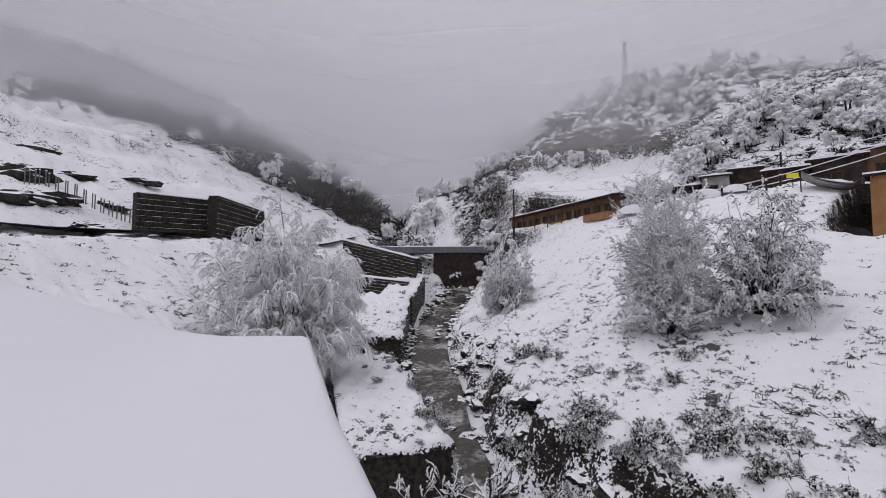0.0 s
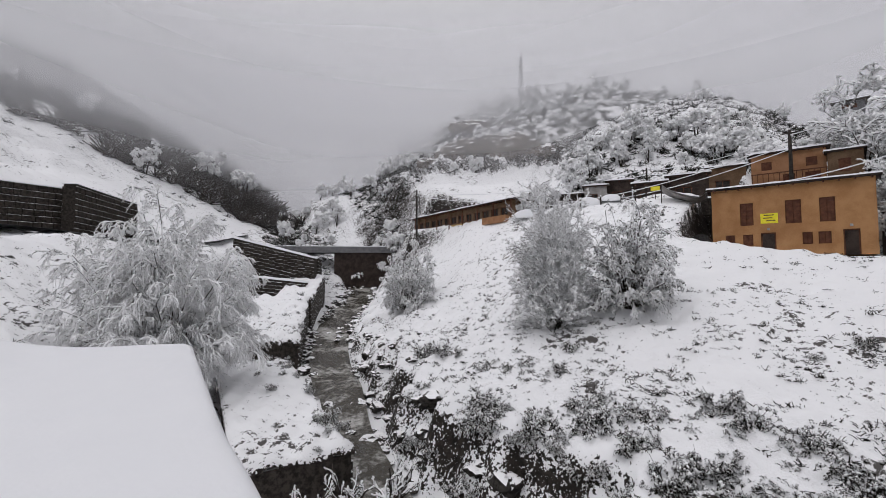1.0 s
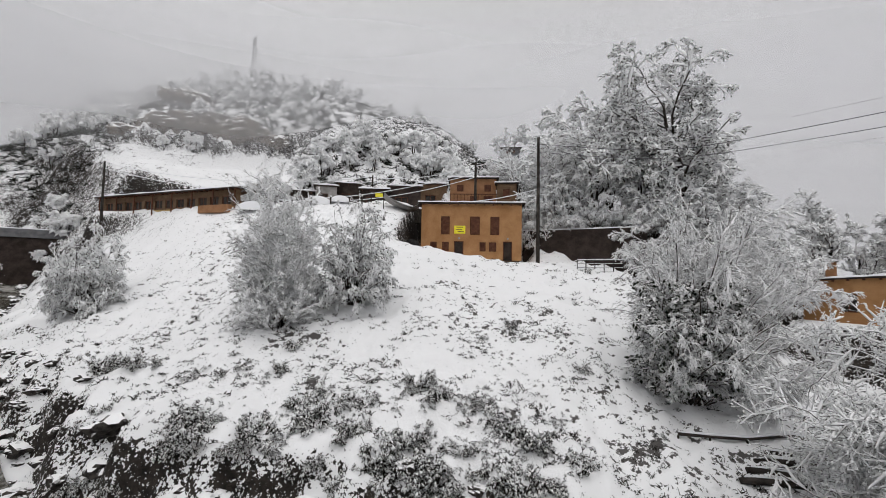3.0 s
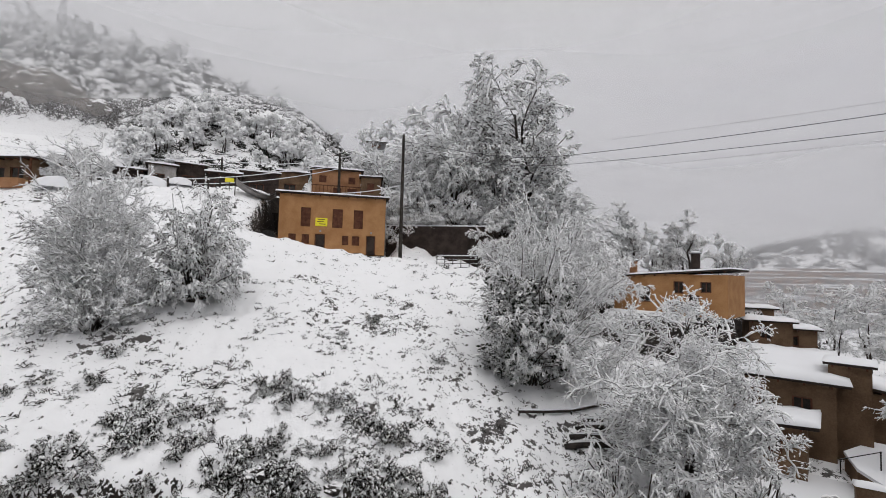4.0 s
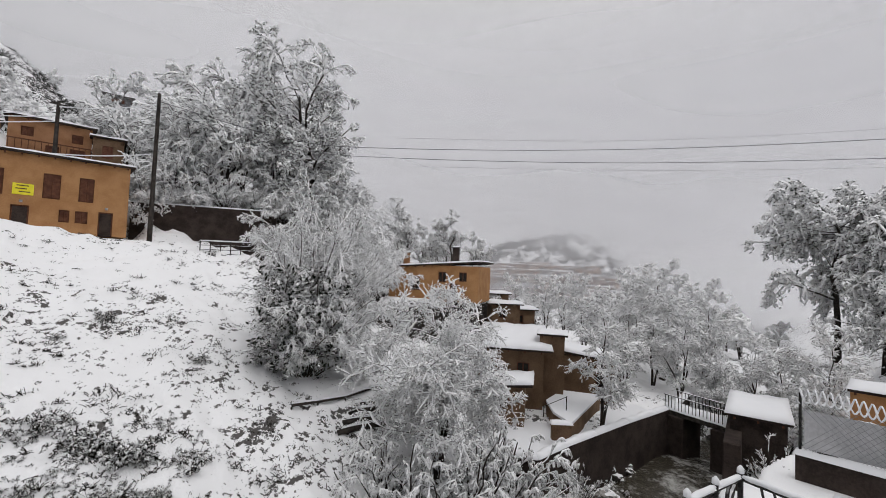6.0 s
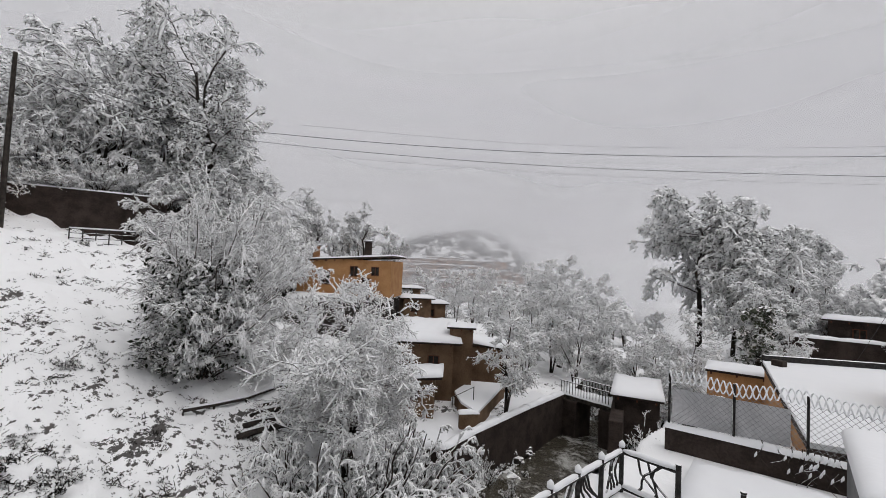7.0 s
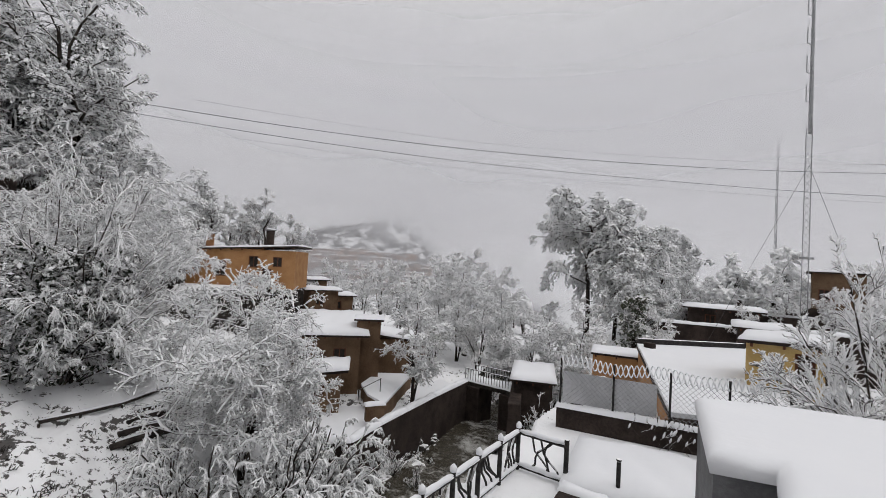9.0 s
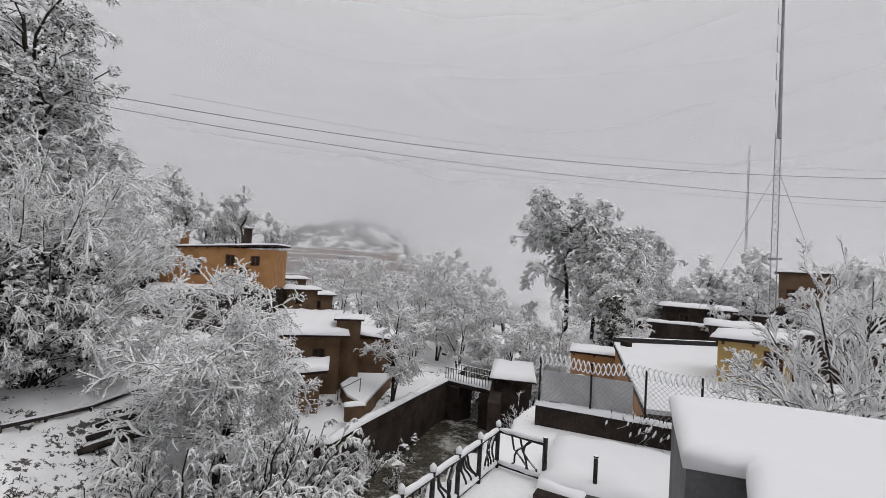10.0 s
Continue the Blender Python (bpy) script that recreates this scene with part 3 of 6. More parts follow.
def stems(rng, count, height, spread, lean=(0, 0), knots=7, bend=0.25, base=0.3):
    """First polylines of a bush or trunk, from the ground up."""
    ang = rng.uniform(0, 6.28, count)
    out = spread * np.sqrt(rng.uniform(0.02, 1, count))
    u = np.linspace(0, 1, knots)
    h = height * rng.uniform(0.75, 1.0, count) * (1 - 0.35 * (out / max(spread, 1e-6)) ** 2)
    pts = np.zeros((count, knots, 3))
    for c, axis in ((np.cos(ang), 0), (np.sin(ang), 1)):
        pts[:, :, axis] = (c * base * rng.uniform(0.2, 1, count))[:, None] + (c * out)[:, None] * u ** 1.4 + lean[axis] * u[None] ** 1.6
    pts[:, :, 2] = h[:, None] * (u - bend * 0.35 * (out / max(spread, 1e-6))[:, None] * u ** 3)
    pts += rng.normal(size=pts.shape) * 0.02 * height * u[None, :, None]
    return pts


def dome_stems(rng, count, height, spread, lean=(0, 0), knots=7, base=0.35):
    """Stems that fan out from the foot to an egg-shaped outline, the outer ones near the ground."""
    ang, phi = rng.uniform(0, 6.28, count), np.arccos(rng.uniform(0.08, 1.0, count))
    u = np.linspace(0, 1, knots)
    reach = rng.uniform(0.7, 1.0, count)
    pts = np.zeros((count, knots, 3))
    for c, axis in ((np.cos(ang), 0), (np.sin(ang), 1)):
        pts[:, :, axis] = (c * base * spread * 0.3)[:, None] + (c * np.sin(phi) * spread * reach)[:, None] * u ** 1.15 + lean[axis] * u[None] ** 1.6
    pts[:, :, 2] = (np.cos(phi) * height * reach)[:, None] * u + 0.3 * (np.sin(phi) * spread)[:, None] * u * (1 - u)
    return pts + rng.normal(size=pts.shape) * 0.015 * height * u[None, :, None]


def plant(name, at, label, category, pieces, group="", turn=0.0):
    """A tree or bush: an Empty at its foot that carries its meshes."""
    ob = thing(name, at, turn, label, category, group)
    for piece, me in pieces:
        part(piece, me, None, ob)
    return ob


def twiggy_bush(seed, height, spread, count, kids=(9, 7, 6), lean=(0, 0), droop=0.35, twig=0.022, lift=0.25, angle=38, start=0.08, ratios=(0.36, 0.42, 0.5), stem_r=0.06, dome=True, bark="twig", load=0.0):
    rng = np.random.RandomState(seed)
    s0 = dome_stems(rng, count, height, spread, lean) if dome else stems(rng, count, height, spread, lean)
    r0 = np.linspace(stem_r, stem_r * 0.3, s0.shape[1])[None] * rng.uniform(0.7, 1.1, (count, 1))
    s1, r1 = sprout(rng, s0, r0, kids[0], ratios[0], angle, lift, droop * 0.5, start, thick=0.6)
    s2, r2 = sprout(rng, s1, r1, kids[1], ratios[1], angle, lift * 0.5, droop, 0.2, knots=3, fixed=twig, taper=0.6)
    s3, r3 = sprout(rng, s2, r2, kids[2], ratios[2], angle * 1.1, lift * 0.3, droop * 1.3, 0.15, knots=2, fixed=twig * 0.85, taper=0.5)
    pieces = [("trunk", tubes_mesh("trunk", [(s0, r0, 6), (s1, r1, 4)], "limb")), ("crown", tubes_mesh("crown", [(s2, r2, 3), (s3, r3, 3), lining(s1, r1, twig * 0.5)], bark))]
    if load:
        snow_lines(pieces, [(s0[:, 2:], load * 1.0), (s1, load * 1.2), (s2[::2], load), (s3[::4], load * 0.7)])
    return rng, pieces, s3


def crowned_tree(seed, height, spread, trunks=1, kids=(11, 8, 7, 5), droop=0.3, twig=0.03, clear=0.3, lift=0.35, angle=52, trunk_r=0.28, lean=(0, 0), ratios=(0.42, 0.5, 0.5, 0.5), bark="twig", load=0.0):
    rng = np.random.RandomState(seed)
    s0 = stems(rng, trunks, height * 0.88, spread * 0.25 * (trunks > 1) + 0.1 * height * 0.3, lean, knots=9, base=0.25 * (trunks > 1))
    r0 = np.linspace(trunk_r, trunk_r * 0.22, 9)[None] * rng.uniform(0.75, 1.0, (trunks, 1))
    s1, r1 = sprout(rng, s0, r0, kids[0], ratios[0] * spread / (0.42 * height), angle, lift, droop * 0.3, clear, knots=6, wob=0.05, thick=0.5)
    s2, r2 = sprout(rng, s1, r1, kids[1], ratios[1], angle * 0.85, lift * 0.6, droop * 0.6, 0.25, knots=5, thick=0.5)
    s3, r3 = sprout(rng, s2, r2, kids[2], ratios[2], angle * 0.8, lift * 0.4, droop, 0.15, knots=3, fixed=twig, taper=0.6)
    s4, r4 = sprout(rng, s3, r3, kids[3], ratios[3], angle * 0.8, 0.1, droop * 1.2, 0.1, knots=2, fixed=twig * 0.85, taper=0.5, min_len=0.25)
    pieces = [("trunk", tubes_mesh("trunk", [(s0, r0, 8), (s1, r1, 6), (s2, r2, 4)], "limb")), ("crown", tubes_mesh("crown", [(s3, r3, 3), (s4[::3], r4[::3], 3), lining(s1, r1, twig * 0.6), lining(s2, r2, twig * 0.6)], bark))]
    if load:
        snow_lines(pieces, [(s2, load * 1.15), (s3[::2], load), (s4[::6], load * 0.7)])
    return rng, pieces, s4


def tips_of(s, rng, keep):
    t = s[:, 1:].reshape(-1, 3)
    return t[rng.permutation(len(t))[:keep]]


def foot(bearing, dist, sink=0.25):
    x, y = spot(bearing, dist)
    return (x, y, land_at(x, y) - sink)


def build_plants():
    def snowy(pieces, rng, tips, count, size):
        pieces.append(("snow_clumps", clump_mesh("snow_clumps", rng, tips, count, size)))

    # wide pale bush on the near bank
    rng, pieces, tips = twiggy_bush(11, 11.4, 5.6, 84, (11, 9, 6), droop=0.7, twig=0.022, lift=0.15, bark="frost", load=0.065)
    snowy(pieces, rng, tips, 26000, 0.1)
    plant("willow_bush", foot(-20, 33.0, 0.5), "large rounded leafless bush, every twig coated in snow", "bush", pieces)
    # slender bush with fine upright twigs on the far slope
    rng, pieces, tips = twiggy_bush(12, 10.6, 2.6, 90, (9, 7, 6), droop=0.1, twig=0.02, lift=0.25, angle=44, start=0.02, stem_r=0.03, bark="frost", load=0.034)
    snowy(pieces, rng, tips, 11000, 0.11)
    plant("birch_bush", foot(27.2, 30.5, 0.6), "tall leafless bush of fine upright frosted twigs", "bush", pieces)
    for seed, bearing, dist, h, sp, label in ((13, 36.4, 32.0, 8.0, 3.0, "round evergreen bush bowed under wet snow"), (14, 8.6, 46.5, 8.6, 3.1, "shaggy evergreen bush with snow on its sprays above the gorge")):
        rng, pieces, tips = twiggy_bush(seed, h, sp, 60, (9, 7, 5), droop=0.7, twig=0.024, lift=0.15, load=0.05)
        pieces.append(("foliage", leaf_mesh("foliage", rng, tips_of(tips, rng, 6000), 0.1, "leaf", 1)))
        snowy(pieces, rng, tips, 9000, 0.13)
        plant("evergreen_bush", foot(bearing, dist, 0.4), label, "bush", pieces)
    # windswept evergreen at the end of the slope
    rng, pieces, tips = twiggy_bush(15, 11.6, 4.5, 84, (11, 9, 8), lean=(1.5, -1.1), droop=0.45, twig=0.02, lift=0.25, angle=34, bark="frost", load=0.034)
    # Dark leaves packed low inside also put the crown's inner shade into colour.
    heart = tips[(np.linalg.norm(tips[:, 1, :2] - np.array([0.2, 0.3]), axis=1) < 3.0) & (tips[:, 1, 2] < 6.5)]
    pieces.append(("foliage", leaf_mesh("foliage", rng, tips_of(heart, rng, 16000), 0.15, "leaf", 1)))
    snowy(pieces, rng, tips, 20000, 0.06)
    plant("evergreen_tree", foot(77.8, 26.5, 0.5), "windswept evergreen with dark leaves deepening its inner shade and snow-white sprays", "tree", pieces)
    # broad drooping tree over the stream
    rng, pieces, tips = crowned_tree(16, 11.4, 6.4, 3, (16, 10, 8, 5), droop=0.14, twig=0.02, clear=0.34, lift=0.06, angle=76, trunk_r=0.14, bark="twig", load=0.055)
    snowy(pieces, rng, tips, 20000, 0.075)
    plant("drooping_tree", (*spot(95.6, 21.5), -11.2), "broad small tree with drooping snow-loaded branches by the stream", "tree", pieces)
    rng, pieces, tips = twiggy_bush(26, 4.4, 3.6, 46, (12, 9, 7), droop=0.9, twig=0.018, lift=0.2, ratios=(0.26, 0.32, 0.4), bark="twig", load=0.036)
    snowy(pieces, rng, tips, 7000, 0.06)
    first = plant("stream_bush", (*spot(86, 19.5), -12.2), "low bush with arching snowy branches at the slope's foot", "bush", pieces, "bushes at the slope's foot")
    for bearing, dist, z, size, turn in ((101.5, 20.5, -12.4, 1.35, 80), (91, 18.5, -12.2, 1.25, 200), (97, 18.6, -12.4, 1.35, 30), (105, 21.5, -12.6, 0.95, 140)):
        copy_thing(first, pose(*spot(bearing, dist), z, 0, 0, turn) @ Matrix.Scale(size, 4))
    # thick snowy branches at the stream's edge
    rng, pieces, _ = twiggy_bush(27, 2.4, 2.0, 9, (4, 3, 2), droop=0.1, twig=0.06, lift=0.3, angle=45, stem_r=0.09)
    first = plant("snowy_snag", (*spot(1.0, 20.5), -10.8), "low snag of thick forked branches plastered with snow", "branches", pieces, "snags at the stream's edge")
    for bearing, dist, z, size, turn in ((6.5, 20, -10.6, 1.2, 120), (-3.5, 19.5, -10.4, 0.8, 240)):
        copy_thing(first, pose(*spot(bearing, dist), z, 0, 0, turn) @ Matrix.Scale(size, 4))
    # small snowy conifer at the inn's corner
    rng, pieces, tips = crowned_tree(28, 6.6, 2.6, 1, (26, 7, 5, 3), droop=0.5, twig=0.035, clear=0.08, lift=0.0, angle=80, trunk_r=0.12)
    snowy(pieces, rng, tips, 2500, 0.16)
    first = plant("small_conifer", foot(25.6, 57.5), "small conifer weighed down by snow beside the inn", "tree", pieces, "conifers beside the inn")
    for bearing, dist, size, turn in ((23.6, 59.5, 0.75, 90), (27.6, 59, 0.7, 200)):
        copy_thing(first, pose(*foot(bearing, dist), 0, 0, turn) @ Matrix.Scale(size, 4))
    # tall old tree behind the retaining wall
    rng, pieces, tips = crowned_tree(17, 22.0, 15.0, 3, (15, 9, 8, 6), angle=60, droop=0.35, twig=0.055, clear=0.08, lift=0.3, trunk_r=0.62, load=0.17)
    pieces.append(("foliage", leaf_mesh("foliage", rng, tips_of(tips, rng, 16000), 0.15, "leaf", 1)))
    snowy(pieces, rng, tips, 12000, 0.24)
    plant("old_tree", foot(77.0, 56.0), "tall old tree with dark forked trunk and snow-filled crown", "tree", pieces)
    rng, pieces, tips = crowned_tree(18, 15.5, 10.0, 3, (13, 7, 6, 5), droop=0.3, twig=0.05, clear=0.06, lift=0.3, trunk_r=0.22, load=0.15)
    snowy(pieces, rng, tips, 2600, 0.28)
    first = plant("wood_tree", foot(67.5, 56.0), "leafless tree with branches thickly lined by snow", "tree", pieces, "trees behind the retaining wall")
    for bearing, dist, size, turn in ((61.5, 60, 0.95, 40), (64.5, 66, 1.15, 130), (71, 60, 1.12, 220), (82, 60, 0.95, 300), (85, 54, 0.75, 80), (80.5, 49, 0.62, 10), (73.5, 50.5, 0.5, 190), (58, 66, 0.85, 260), (87, 48, 0.5, 33), (69, 70, 1.3, 20), (60, 56.5, 0.6, 75), (63.5, 55, 0.62, 145), (66, 58, 0.8, 205), (69.5, 55, 0.62, 265), (75.5, 54, 0.6, 325), (79.5, 56, 0.8, 15), (83.5, 58, 0.9, 105), (72.5, 57, 0.85, 51), (59, 53.8, 0.36, 30), (61.8, 53.4, 0.4, 190), (64.8, 53.4, 0.38, 250), (67.8, 53.4, 0.42, 310), (70.8, 53.4, 0.38, 20), (73.6, 53.6, 0.36, 70)):
        copy_thing(first, pose(*foot(bearing, dist), 0, 0, turn) @ Matrix.Scale(size, 4))
    # bare trees behind the cottage
    rng, pieces, tips = crowned_tree(19, 11.0, 5.0, 2, (11, 7, 6, 4), droop=0.1, twig=0.035, clear=0.25, lift=0.45, trunk_r=0.2)
    snowy(pieces, rng, tips, 2500, 0.16)
    first = plant("bare_tree", foot(92.5, 62), "gnarled bare tree with snow along its dark limbs", "tree", pieces, "bare trees behind the cottage")
    for bearing, dist, size, turn in ((89.8, 60, 1.35, 60), (95.8, 64, 1.25, 150), (87.5, 66, 1.1, 250), (99.5, 64, 0.95, 20)):
        copy_thing(first, pose(*foot(bearing, dist), 0, 0, turn) @ Matrix.Scale(size, 4))
    # a slim poplar, faint behind
    rng, pieces, _ = crowned_tree(24, 15.0, 2.4, 1, (26, 6, 5, 3), droop=0.0, twig=0.05, clear=0.1, lift=0.9, angle=28, trunk_r=0.2)
    plant("poplar", foot(88.4, 92), "slim columnar poplar standing pale in the mist", "tree", pieces)
    # trees beyond the terrace
    rng, pieces, tips = crowned_tree(20, 9.6, 4.4, 3, (11, 7, 6, 5), droop=0.3, twig=0.034, clear=0.22, lift=0.35, trunk_r=0.13, bark="frost", load=0.075)
    snowy(pieces, rng, tips, 2000, 0.12)
    first = plant("orchard_tree", (*spot(115.4, 30.5), -10.2), "slim tree with a round crown of snowy twigs", "tree", pieces, "trees along the lower valley")
    for bearing, dist, z, size, turn in ((122.2, 52, -10.5, 1.4, 70), (113, 60, -11, 1.2, 20), (118, 66, -11.5, 1.4, 190), (108, 68, -10, 1.25, 260), (104, 72, -9, 1.3, 310), (126.5, 58, -12, 1.3, 120),
                                         (130.5, 46, -11, 1.05, 210), (133.5, 40, -10, 0.95, 33), (136.5, 37, -9.5, 0.85, 303), (111, 90, -12, 1.5, 145), (121, 92, -13, 1.5, 88), (100, 80, -8, 1.2, 12), (116, 48, -11, 0.8, 60), (127.5, 47, -11.5, 0.8, 160), (133, 60, -11, 1.1, 10),
                                         (118, 44, -11, 1.0, 77), (121, 47.5, -11, 1.05, 12), (124, 44, -11, 0.95, 222), (126, 50, -11.5, 1.15, 301), (119.5, 54, -11, 1.2, 144), (123.5, 60, -11, 1.25, 66), (128.2, 42, -10.5, 0.8, 190), (147, 52, -8, 0.7, 15), (150, 60, -8, 0.9, 95), (153.5, 49, -7.5, 0.6, 175), (157, 58, -7, 0.85, 255), (161, 50, -7, 0.8, 335), (164, 62, -6.5, 1.0, 45), (148.5, 72, -7.5, 1.1, 115), (145, 44, -9, 0.7, 285)):
        copy_thing(first, pose(*spot(bearing, dist), min(z, land_at(*spot(bearing, dist))) - 0.2, 0, 0, turn) @ Matrix.Scale(size, 4))
    # tall conifers in the village
    rng, pieces, tips = crowned_tree(21, 27.5, 12.0, 1, (34, 9, 7, 5), droop=0.5, twig=0.06, clear=0.3, lift=0.1, angle=74, trunk_r=0.42, load=0.17, ratios=(0.42, 0.45, 0.5, 0.5))
    pieces.append(("foliage", leaf_mesh("foliage", rng, tips_of(tips, rng, 20000), 0.2, "greyleaf", 1)))
    snowy(pieces, rng, tips, 9000, 0.3)
    first = plant("cedar", (*spot(137.4, 62), -11.0), "tall cedar with tiered grey-green boughs under snow", "tree", pieces, "tall cedars in the village")
    for bearing, dist, z, size, turn in ((142.6, 57, -11.5, 0.72, 100), (145.4, 82, -10.5, 0.86, 200), (140.6, 66, -11, 0.8, 320), (144.2, 52, -11.5, 0.5, 20)):
        copy_thing(first, pose(*spot(bearing, dist), z, 0, 0, turn) @ Matrix.Scale(size, 4))
    rng, pieces, tips = crowned_tree(29, 14.0, 3.4, 1, (34, 6, 5, 3), droop=0.1, twig=0.03, clear=0.12, lift=0.5, angle=44, trunk_r=0.2, bark="limb")
    pieces.append(("foliage", leaf_mesh("foliage", rng, tips_of(tips, rng, 12000), 0.24, "green", 1)))
    plant("cypress", (*spot(143.0, 46), -11.5), "narrow dull-green evergreen with little snow on it", "tree", pieces)
    # close tree beside the roofs, small bush at the gorge's edge
    rng, pieces, tips = twiggy_bush(22, 6.6, 3.4, 34, (10, 8, 6), droop=0.05, twig=0.022, lift=0.4, angle=36, start=0.12, bark="frost", stem_r=0.05, load=0.032)
    snowy(pieces, rng, tips, 9000, 0.045)
    plant("fruit_tree", (*spot(165.5, 16.5), -5.6), "leafless fruit tree with upright snow-lined shoots", "tree", pieces)
    rng, pieces, _ = twiggy_bush(23, 2.6, 1.1, 14, (8, 6, 5), droop=0.05, twig=0.014, lift=0.5, angle=34)
    plant("gorge_bush", (*spot(132.4, 19.5), -8.2), "upright leafless bush at the edge of the gorge", "bush", pieces, "bushes in the gorge")
    first = bpy.data.objects["gorge_bush"]
    for bearing, dist, z, size, turn in ((113.5, 25.5, -12.6, 0.85, 50), (111, 24.0, -12.8, 0.7, 170), (116.5, 23.5, -12.4, 0.6, 290), (131.0, 21.5, -9.5, 0.8, 120)):
        copy_thing(first, pose(*spot(bearing, dist), z, 0, 0, turn) @ Matrix.Scale(size, 4))


build_plants()


def build_woods():
    """Snowy trees and scrub over the hillsides."""
    rng = np.random.RandomState(30)
    kinds = []
    for seed, h, sp in ((31, 7.0, 3.4), (32, 8.5, 3.6), (33, 6.0, 3.2)):
        _, pieces, tips = crowned_tree(seed, h, sp, 2, (8, 5, 4, 3), droop=0.25, twig=0.055, clear=0.18, lift=0.4, trunk_r=0.16)
        r = np.random.RandomState(seed)
        pieces.append(("snow_clumps", clump_mesh("snow_clumps", r, tips, 900, 0.42)))
        kinds.append(pieces)
    firsts = []
    spots = []
    # hillside above the village, the cliff top, the far slopes up the valley, the valley floor beyond the cottage, the right-hand hills
    for lo, hi, d0, d1, count in ((24, 62, 66, 82, 62), (25, 62, 84, 130, 34), (-6, 26, 84, 150, 46), (-60, -12, 80, 170, 46), (84, 130, 80, 190, 38), (143, 176, 60, 130, 50), (10, 30, 100, 135, 18), (13, 36, 102, 122, 40), (-8, 10, 98, 150, 60)):
        for _ in range(count):
            spots.append((rng.uniform(lo, hi), d0 + (d1 - d0) * rng.uniform() ** 0.8, 1.5 if lo in (84, 143, -60) else 0.95 if lo == 24 else 0.9))
    spots = [q for q in spots if not (7 < q[0] < 29.5 and q[1] < 97) and not (q[0] < -12 and q[1] < 118)]
    for i, (bearing, dist, big) in enumerate(spots):
        m = pose(*foot(bearing, dist, 0.3), 0, 0, rng.uniform(0, 360)) @ Matrix.Scale(rng.uniform(0.6, 1.25) * big, 4)
        k = i % 3
        if len(firsts) <= k:
            ob = plant("hill_tree", (0, 0, 0), "small snow-covered tree on the hillside", "tree", kinds[k], "trees on the hillsides")
            ob.matrix_basis = m
            firsts.append(ob)
        else:
            copy_thing(firsts[k], m)


build_woods()


def build_tufts():
    """Dry stalks and weeds that stand out of the snow, in drifts."""
    rng = np.random.RandomState(40)
    c = []
    for lo, hi, d0, d1, count in ((4, 100, 17, 46, 9000), (-46, -4, 20, 50, 1500), (100, 125, 24, 40, 300)):
        b, d = np.radians(rng.uniform(lo, hi, count)), rng.uniform(d0, d1, count)
        c.append(np.stack([np.sin(b) * d, np.cos(b) * d], 1))
    c = np.concatenate(c)
    w, s, _ = stream_frame(c)
    patch = np.sin(0.9 * c[:, 0] + 1.3 * np.sin(0.5 * c[:, 1])) * np.sin(0.8 * c[:, 1] + 0.9 * np.sin(0.7 * c[:, 0])) + 0.6 * np.sin(2.1 * c[:, 0] + c[:, 1]) * np.sin(1.9 * c[:, 1])
    c = c[(np.abs(w) > 3.2) & (patch + rng.normal(size=len(c)) * 0.35 > 0.25 + 0.015 * np.clip(w - 8, 0, 20))]
    z = land(c)
    per = 11
    base = np.repeat(np.c_[c, z - 0.05], per, 0) + rng.normal(size=(len(c) * per, 3)) * np.array([0.11, 0.11, 0])
    size = np.repeat(rng.uniform(0.12, 0.5, len(c)) ** 1.3, per)[:, None] * rng.uniform(0.5, 1.3, (len(c) * per, 1))
    way = unit(rng.normal(size=base.shape) * np.array([0.8, 0.8, 0.3]) + np.array([0, 0, 1.0]))
    u = np.linspace(0, 1, 3)
    pts = base[:, None] + way[:, None] * (size * u)[:, :, None]
    pts[:, :, 2] -= 0.35 * size * u ** 2
    me = tubes_mesh("brambles", [(pts, np.full(pts.shape[:2], 0.02) * (1 - 0.6 * u), 3)], "bramble")
    tagged(new("brambles", me), "dry stalks and brambles poking through the snow", "brambles", kind="stuff")


build_tufts()


def build_scrub(name, label, seed, stretches, height, stem, per, material, rise_share=0.7):
    """Low snowy scrub or far woods, too dense to count."""
    rng = np.random.RandomState(seed)
    c = []
    for lo, hi, d0, d1, count in stretches:
        b, d = np.radians(rng.uniform(lo, hi, count)), d0 + (d1 - d0) * rng.uniform(size=count) ** 0.8
        c.append(np.stack([np.sin(b) * d, np.cos(b) * d], 1))
    c = np.concatenate(c)
    w, _, _ = stream_frame(c)
    az, d = np.degrees(np.arctan2(c[:, 0], c[:, 1])), np.linalg.norm(c, axis=1)
    c = c[(np.abs(w) > 5) & ~((az > 8.5) & (az < 29.5) & (d < 98)) & ~((az < -12) & (d < 112))]
    base = np.repeat(np.c_[c, land(c) - 0.1], per, 0)
    size = np.repeat(rng.uniform(0.3, 1.0, len(c)) * height, per)[:, None] * rng.uniform(0.5, 1.2, (len(base), 1))
    way = unit(rng.normal(size=base.shape) * np.array([1, 1, 0.4]) + np.array([0, 0, rise_share]))
    u = np.linspace(0, 1, 2)
    pts = base[:, None] + way[:, None] * (size * u)[:, :, None]
    pts[:, :, 2] -= 0.35 * size * u ** 2
    me = tubes_mesh(name, [(pts, np.full(pts.shape[:2], stem) * (1 - 0.5 * u), 3)], material)
    tagged(new(name, me), label, "scrub", kind="stuff")


